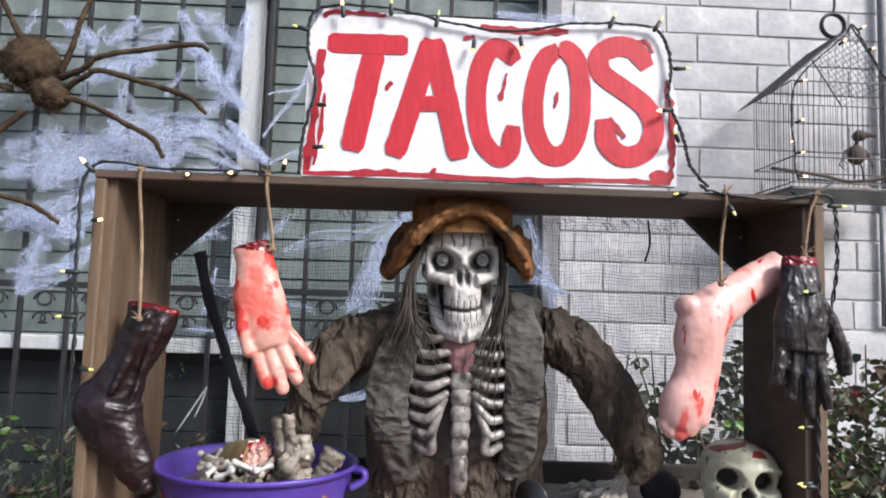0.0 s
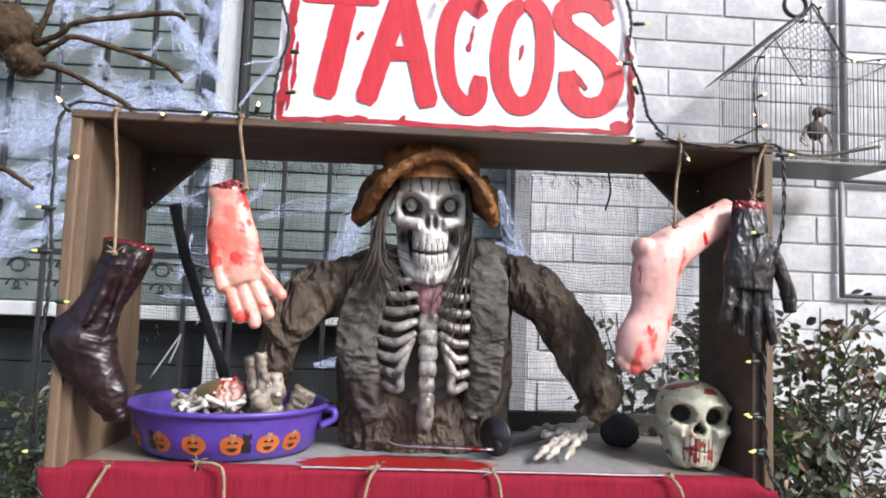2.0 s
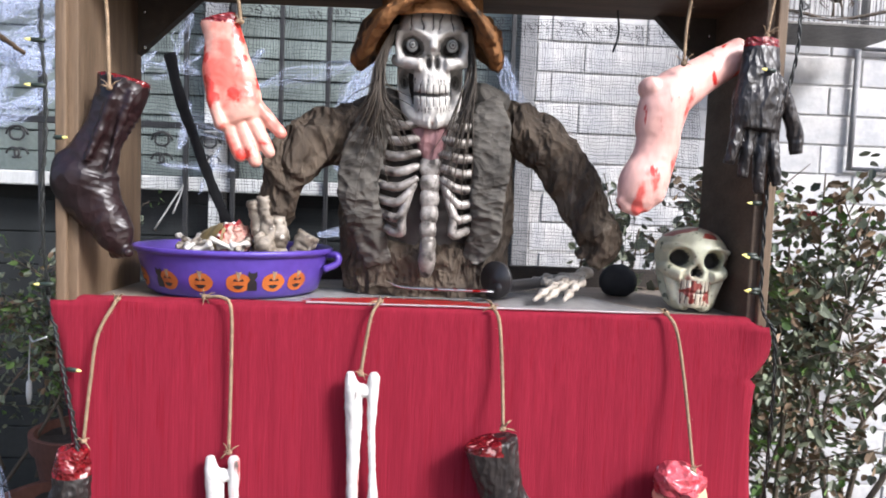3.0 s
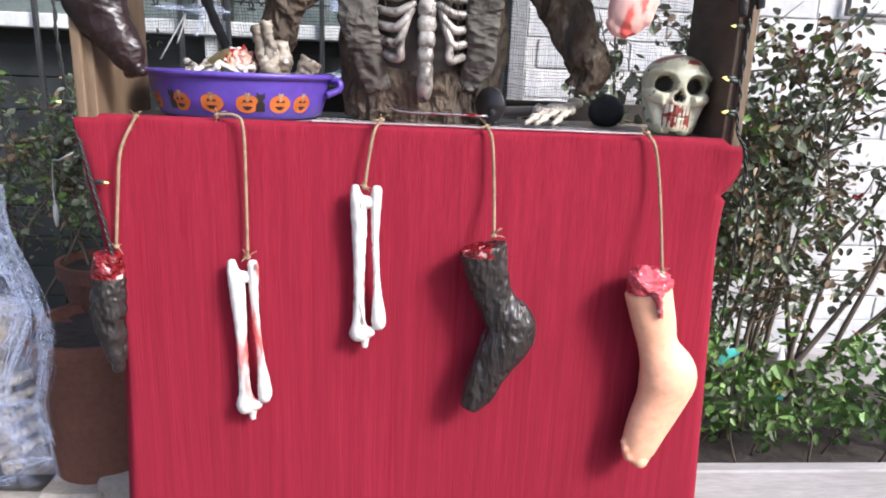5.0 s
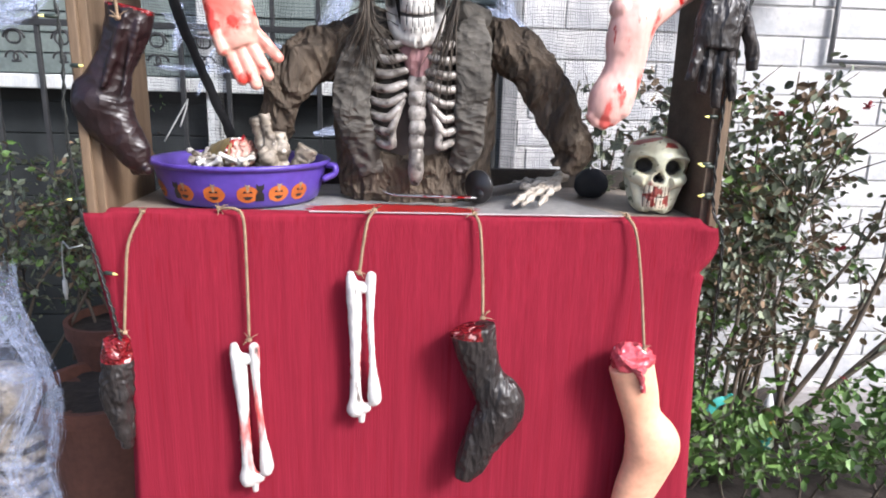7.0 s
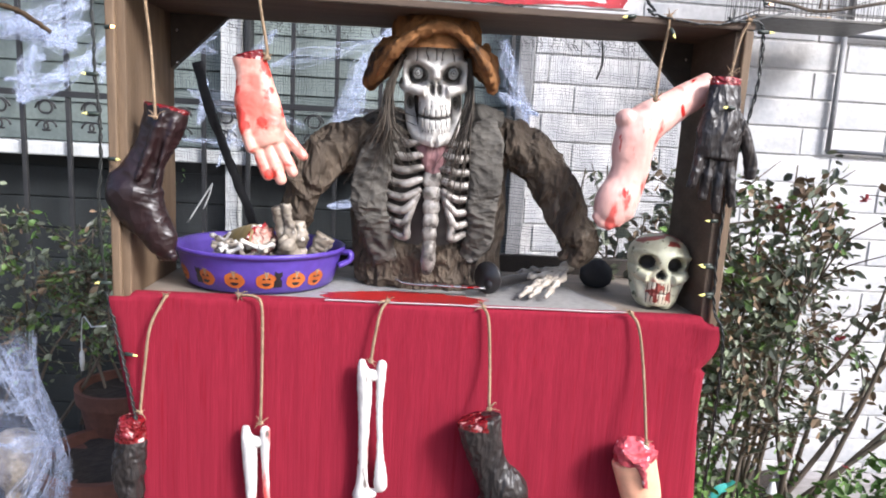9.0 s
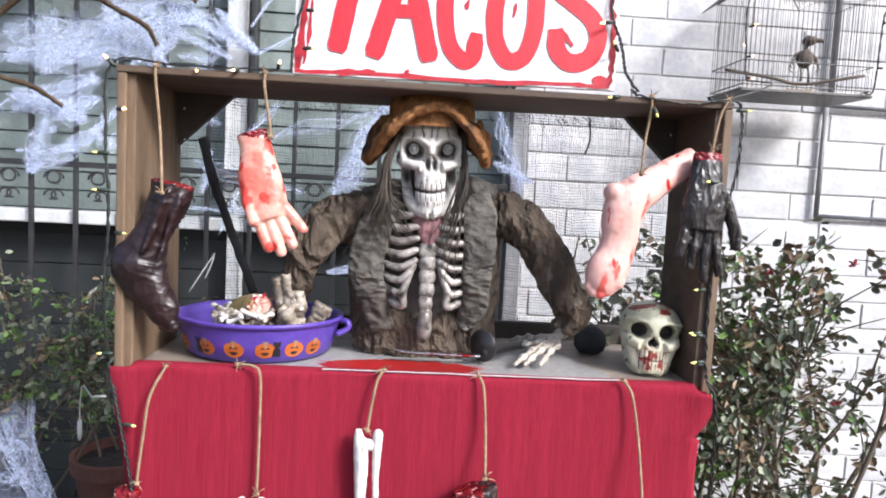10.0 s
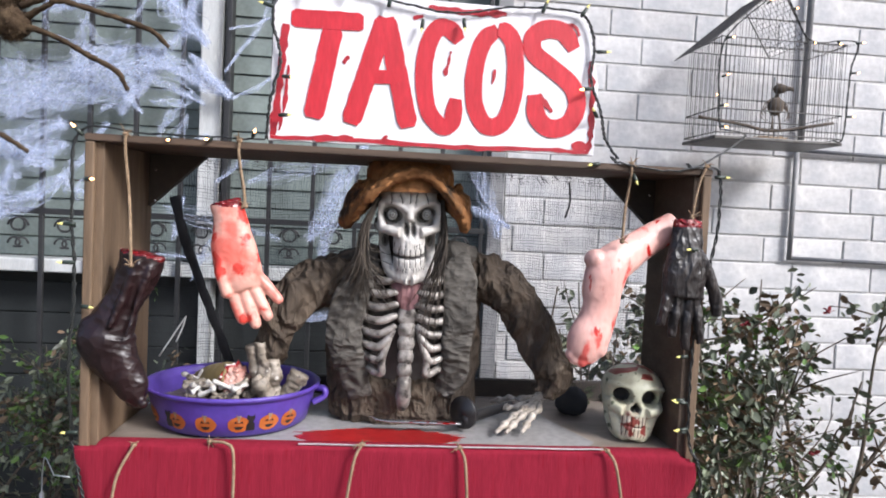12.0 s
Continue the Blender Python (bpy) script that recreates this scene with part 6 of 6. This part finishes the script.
def bush(name, label, category, roots, reach, seed, n_leaf, size, mats, twig=5, thick=0.009):
    """A shrub: arching woody stems with side twigs, and leaves in clusters along them."""
    rng = random.Random(seed)
    root = thing(name, label, category)
    spots = []
    for r in roots:
        r = Vector(r)
        top = Vector(reach(rng, r))
        mid = r.lerp(top, 0.5) + Vector((rng.uniform(-0.09, 0.09), rng.uniform(-0.06, 0.06), rng.uniform(0, 0.06)))
        main = [Vector(p.tolist()) for p in catmull([r, r.lerp(mid, 0.5) + Vector((rng.uniform(-0.02, 0.02), 0, 0)), mid, mid.lerp(top, 0.5) + Vector((rng.uniform(-0.03, 0.03), rng.uniform(-0.03, 0.03), 0)), top], 22)]
        bm = tube(main, [thick * (1 - 0.75 * i / 21) for i in range(22)], None, 7)
        for _ in range(twig):
            i = rng.randrange(7, 21)
            a = main[i]
            b = a + Vector((rng.uniform(-0.2, 0.2), rng.uniform(-0.15, 0.12), rng.uniform(0.02, 0.20)))
            c = a.lerp(b, 0.5) + Vector((rng.uniform(-0.03, 0.03), 0, rng.uniform(-0.01, 0.03)))
            tw = [Vector(p.tolist()) for p in catmull([a, c, b], 9)]
            tube(tw, [thick * 0.36 * (1 - 0.6 * j / 8) for j in range(9)], bm, 5)
            spots += tw[2:] * 2
        for i in range(4, 21):
            if rng.random() < 0.5:
                tube([main[i], main[i] + Vector((rng.uniform(-1, 1), rng.uniform(-1, 1), 0.4)) * 0.008], [0.0018, 0.0003], bm, 4)
        spots += main[6:]
        part("stem", bm, M_STEM, root, smooth=True)
    for m, share in mats:
        cl = [rng.choice(spots) for _ in range(int(n_leaf * share / 5))]
        pts = [c + Vector((rng.gauss(0, 0.020), rng.gauss(0, 0.020), rng.gauss(0, 0.020))) for c in cl for _ in range(5)]
        V, F = leaves(pts, size, rng)
        me = bpy.data.meshes.new("leaves")
        me.from_pydata([tuple(v) for v in V], [], F)
        me.materials.append(m)
        ob = new("leaves", me)
        ob.parent = root
        tagged(ob, kind="stuff")
    return root


bush("rose_bush", "tall sparse rose bush with grey-green leaves beside the stall", "bush", [(0.74 + 0.05 * (k % 5) + 0.016 * k, 0.56 + 0.05 * (k % 4), 0.10) for k in range(14)],
     lambda g, r: (r.x * 1.0 + g.uniform(-0.14, 0.24), r.y + g.uniform(-0.12, 0.2), g.uniform(1.05, 1.44)), 31, 5200, 0.032, [(M_LEAF, 0.66), (M_LEAFDRY, 0.24), (M_LEAFLIGHT, 0.10)], 15)
HUB = Vector((1.312, 0.750, 0.535))
bush("rose_bush", "wide leggy rose bush with bare thorny branches", "bush", [(HUB.x - 0.09 + 0.025 * k, 0.74 + 0.03 * (k % 3), 0.10) for k in range(8)],
     lambda g, r: (r.x + g.uniform(-0.25, 1.0), r.y + g.uniform(-0.1, 0.1), g.uniform(0.95, 1.45)), 32, 760, 0.036, [(M_LEAF, 0.66), (M_LEAFDRY, 0.26), (M_LEAFLIGHT, 0.08)], 7, 0.011)
bush("rose_bush", "dark leafy rose shoots behind the crate", "bush", [(0.50 + 0.05 * k, 0.62 + 0.04 * (k % 3), 0.0) for k in range(5)],
     lambda g, r: (r.x + g.uniform(-0.14, 0.10), r.y + g.uniform(-0.02, 0.1), g.uniform(1.12, 1.42)), 33, 420, 0.040, [(M_LEAF, 1.0)], 5)
bush("leafy_shrub", "green shrub with small leaves growing in a terracotta pot", "bush", [(-1.30 + 0.06 * k, 0.72 + 0.05 * (k % 3), 0.45) for k in range(10)],
     lambda g, r: (r.x + g.uniform(-0.28, 0.26), r.y + g.uniform(-0.15, 0.2), g.uniform(0.85, 1.27)), 34, 2600, 0.028, [(M_LEAF, 0.62), (M_LEAFLIGHT, 0.22), (M_LEAFDRY, 0.16)], 6, 0.006)
bush("low_plant", "bright green low foliage plants in the planter bed", "plant", [(0.76 + 0.075 * k, 0.42 + 0.05 * (k % 3), 0.10) for k in range(14)],
     lambda g, r: (r.x + g.uniform(-0.08, 0.08), r.y + g.uniform(-0.06, 0.1), g.uniform(0.20, 0.46)), 35, 2200, 0.036, [(M_LEAFLIGHT, 0.8), (M_LEAF, 0.2)], 4, 0.004)
M_ROSE = mat("red_rose", (0.35, 0.03, 0.04), (0.22, 0.02, 0.03), 30, 0.6)
for k, p in enumerate(((1.308, 0.570, 0.887), (1.176, 0.600, 1.266), (1.448, 0.750, 1.307), (1.042, 0.550, 1.285), (1.422, 0.600, 0.447))):
    rng = random.Random(k)
    V, F = leaves([Vector(p)] * 9, 0.020, rng, -0.3)
    me = bpy.data.meshes.new("rose_bloom")
    me.from_pydata([tuple(v) for v in V], [], F)
    me.materials.append(M_ROSE)
    tagged(new("rose_bloom", me), "small faded dark red rose bloom on a stem", "flower", "rose blooms")

# planter bed with timber edging
bed = thing("planter_bed", "low planter bed edged with weathered grey timber", "planter")
part("front_board", box((0.60, 0.29, 0.0), (4.0, 0.335, 0.165), 0.006), M_GREYWOOD, bed)
part("back_board", box((1.42, 0.93, 0.0), (4.0, 0.975, 0.24), 0.006), M_GREYWOOD, bed)
soil = bmesh.new()
bmesh.ops.create_grid(soil, x_segments=90, y_segments=24, size=1, matrix=Matrix.Translation((2.2, 0.79, 0.10)) @ Matrix.Diagonal((1.59, 0.44, 1, 1)))
rough_up(soil, 0.018, 22, 0, 3)
part("soil", soil, M_SOIL, bed, smooth=True)
gnome = bmesh.new()
pc = Vector((1.195, 0.620, 0.29))
faces_from = 0
for prof, idx in (([(0.001, 0.0), (0.036, 0.0), (0.040, 0.03), (0.034, 0.055)], 0), ([(0.034, 0.055), (0.044, 0.070), (0.036, 0.100), (0.018, 0.116)], 1), ([(0.018, 0.116), (0.026, 0.130), (0.024, 0.148), (0.016, 0.158)], 2), ([(0.022, 0.156), (0.014, 0.180), (0.001, 0.215)], 3)):
    lathe([(r * 0.8, z - 0.10) for r, z in prof], gnome, 18, 0.8, pc)
    mark(gnome, faces_from, idx)
    faces_from = len(gnome.faces)
tagged(part("garden_ornament", gnome, [mat("teal_paint", (0.05, 0.30, 0.28)), mat("yellow_paint", (0.75, 0.58, 0.06)), mat("dark_paint", (0.10, 0.07, 0.03)), M_SIGN], smooth=True), "small yellow and teal garden ornament with a white pointed top", "ornament")
tagged(part("ornament_stake", tube([(pc.x, pc.y, 0.192), (pc.x, pc.y, 0.08)], 0.006, None, 8), M_STEM), "thin brown stake under the garden ornament", "stake")
wand = Vector((0.93, 0.50, 0.39))
tagged(part("teal_ribbon", tube([wand, wand + Vector((0.02, 0, 0.03)), wand + Vector((0.05, 0.01, 0.035)), wand + Vector((0.065, 0, 0.06))], [0.012, 0.016, 0.014, 0.006], None, 10, 14, True, 0.3), mat("teal_cloth", (0.05, 0.36, 0.32), (0.03, 0.25, 0.22), 20)), "scrap of teal ribbon caught in the rose stems", "ribbon")
tagged(part("lamp_plug", tube([(-0.630, -0.010, 1.03), (-0.69, 0.06, 1.005), (-0.77, 0.20, 0.985), (-0.815, 0.285, 0.955), (-0.826, 0.30, 0.905), (-0.826, 0.30, 0.87), (-0.826, 0.30, 0.862), (-0.826, 0.30, 0.835), (-0.826, 0.30, 0.815)], [0.0014] * 6 + [0.0055, 0.006, 0.003], None, 10), M_TRIM, smooth=True), "white plug of the light string hanging on its cord", "plug")

# terracotta pots
def pot(c, r, h, label):
    p = thing("flower_pot", label, "pot")
    c = Vector(c)
    part("body", lathe([(0.001, 0.0), (r * 0.72, 0.0), (r * 0.92, h - 0.05), (r * 0.92, h - 0.045), (r, h - 0.045), (r * 1.02, h), (r * 0.92, h), (r * 0.88, h - 0.03), (0.001, h - 0.03)], None, 48, 1, c), M_TERRA, p, smooth=False)
    s = lathe([(0.001, h - 0.022), (r * 0.5, h - 0.024), (r * 0.885, h - 0.026)], None, 32, 1, c)
    rough_up(s, 0.008, 40, 0, 1)
    part("soil", s, M_SOIL, p, smooth=True)
    return p


q = Vector((-0.865, 0.620, 0.508))
pot((q.x + 0.02, 0.50, 0.0), 0.19, q.z - 0.01, "large dark red terracotta pot standing on the ground")
q2 = Vector((-0.913, 0.740, 0.609))
pot((q2.x, q2.y, q2.z - 0.20), 0.135, 0.20, "terracotta pot with soil raised behind the larger one")
tagged(part("pot_block", box((q2.x - 0.09, q2.y - 0.08, 0), (q2.x + 0.09, q2.y + 0.09, q2.z - 0.20), 0.008), M_BLACKWOOD), "dark wooden block carrying the terracotta pot", "block")

# timber pallet, stones and the web-wrapped bones in the corner
pal = thing("wood_pallet", "weathered wooden pallet boards stacked on the ground", "pallet")
for k in range(2):
    z = 0.06 + 0.15 * k
    part("plank", box((-1.75, 0.44 + 0.03 * k, z), (-0.98 + 0.05 * (k % 2) - 0.03 * k, 0.52 + 0.03 * k, z + 0.095), 0.005), M_PLY, pal)
part("post", box((-1.30, 0.53, 0), (-1.22, 0.64, 0.45), 0.005), M_PLY, pal)
for k, (x, y, s) in enumerate(((-0.72, 0.40, 0.10), (-0.88, 0.36, 0.08), (-0.62, 0.22, 0.075), (-1.02, 0.30, 0.07))):
    bm = box((x - s, y - s * 0.7, 0), (x + s, y + s * 0.7, s * 1.1), 0.012)
    bmesh.ops.subdivide_edges(bm, edges=bm.edges, cuts=2)
    rough_up(bm, 0.006, 25, 0, k)
    tagged(part("stone", bm, M_STONE), "pale rough stone block lying on the soil", "stone", "corner stones")
sk = bmesh.new()
ball((-1.045, 0.385, 0.53), (0.07, 0.06, 0.085), sk, 22, 16)
for k in range(5):
    tube([(-1.16, 0.42, 0.40 - k * 0.05), (-1.05, 0.345, 0.385 - k * 0.05), (-0.97, 0.40, 0.40 - k * 0.05)], 0.014, sk, 8, 14)
tube([(-1.05, 0.38, 0.46), (-1.05, 0.38, 0.12)], 0.025, sk, 10, 10)
sk = fuse(sk, 0.006, 2)
rough_up(sk, 0.004, 40, 0, 2)
tagged(part("wrapped_skeleton", sk, M_DARKBONE, smooth=True), "brown skeleton prop wrapped in white cobweb, leaning on timber", "skeleton figure")
verts, faces = [], []
rng = random.Random(77)
def shroud(u):
    """The outer fold of the wrap at height share u, from top to bottom."""
    return Vector((float(np.interp(u, (0, 0.2, 0.45, 0.6, 0.72, 1), (-0.945, -0.915, -0.865, -0.885, -0.91, -0.88))), 0.30, 0.93 - 0.78 * u))


for _ in range(10):
    d, y = 0.16 * rng.random() ** 1.6, rng.uniform(-0.03, 0.02)
    u0, u1 = rng.uniform(0, 0.3), rng.uniform(0.55, 1.0)
    pts = [shroud(u) + Vector((-d * (0.7 + 0.3 * math.cos(u * 9)) + rng.gauss(0, 0.006), y, rng.gauss(0, 0.008))) for u in np.linspace(u0, u1, 7)]
    for _ in range(9):
        o = Vector((rng.gauss(0, 0.008), rng.gauss(0, 0.004), rng.gauss(0, 0.01)))
        ribbon([Vector(p.tolist()) + o for p in catmull(pts, 22)], rng.uniform(0.0003, 0.0012))
for _ in range(8):
    u = rng.uniform(0.1, 0.95)
    a = shroud(u) + Vector((rng.uniform(-0.03, 0.0), 0.0, 0))
    skein(a, a + Vector((rng.uniform(-0.22, -0.10), 0.01, rng.uniform(-0.10, 0.05))), 9, 0.012, 0.0013)
web = bpy.data.meshes.new("cobweb")
web.from_pydata([tuple(v) for v in verts], [], faces)
web.materials.append(M_WEB)
tagged(new("cobweb", web), "white cobweb fibres stretched over the wrapped skeleton", "cobweb", kind="stuff")
film = bmesh.new()
grid = [[film.verts.new(shroud(u) + Vector((-0.24 * v, -0.012 - 0.05 * math.sin(math.pi * min(1, v * 1.3)) + 0.014 * noise.noise((u * 7, v * 5, 3)), 0.03 * v))) for v in np.linspace(0, 1, 24).tolist()] for u in np.linspace(0.02, 1, 50).tolist()]
for a, b in zip(grid, grid[1:]):
    for i in range(23):
        film.faces.new((a[i], b[i], b[i + 1], a[i + 1]))
tagged(part("web_shroud", film, veil("shroud_film", (0.42, 0.48, 0.68), 0.03, 0.36, 10), smooth=True), "filmy white web wrap draped over the wrapped skeleton", "cobweb")

# ---- bricks ----
J0, J1, JR = Vector((0.936, 1.250, 2.458)), Vector((1.284, 1.250, 2.475)), Vector((1.162, 1.250, 2.366))
ROWZ = Vector((0.946, 1.250, 2.303)).z
PL, PH = J1.x - J0.x, (Vector((0.944, 1.250, 2.515)).z - Vector((0.948, 1.250, 1.974)).z) / 5
rng = random.Random(2)
meshes = []
for k in range(6):
    bm = box((0.004, 0, 0.004), (PL - 0.004, 0.03, PH - 0.004), 0.003)
    for v in bm.verts:
        v.co += Vector((noise.noise(v.co * 40 + Vector((k, 0, 0))), 0.4 * noise.noise(v.co * 30 + Vector((0, k, 0))), noise.noise(v.co * 40 + Vector((0, 0, k))))) * 0.0022
    me = bpy.data.meshes.new("brick")
    bm.to_mesh(me)
    bm.free()
    me.materials.append(M_BRICK)
    meshes.append(me)
for r in range(-26, 12):
    z = ROWZ + r * PH
    if z < -0.02 or z > 3.3:
        continue
    x0 = JR.x if r % 2 == 0 else J0.x
    x0 += rng.uniform(-0.012, 0.012)
    i0 = math.ceil((0.425 - x0) / PL - 1)
    for i in range(i0, i0 + 9):
        x = x0 + i * PL
        w = 1.0
        if x < 0.425:
            w = (x + PL - 0.425) / PL
            x = 0.425
            if w < 0.12:
                continue
        b = new("brick", rng.choice(meshes))
        b.parent = wall
        b.matrix_basis = pose(x, WALL_Y + rng.uniform(-0.002, 0.002), z) @ Matrix.Diagonal((w, 1, 1, 1))
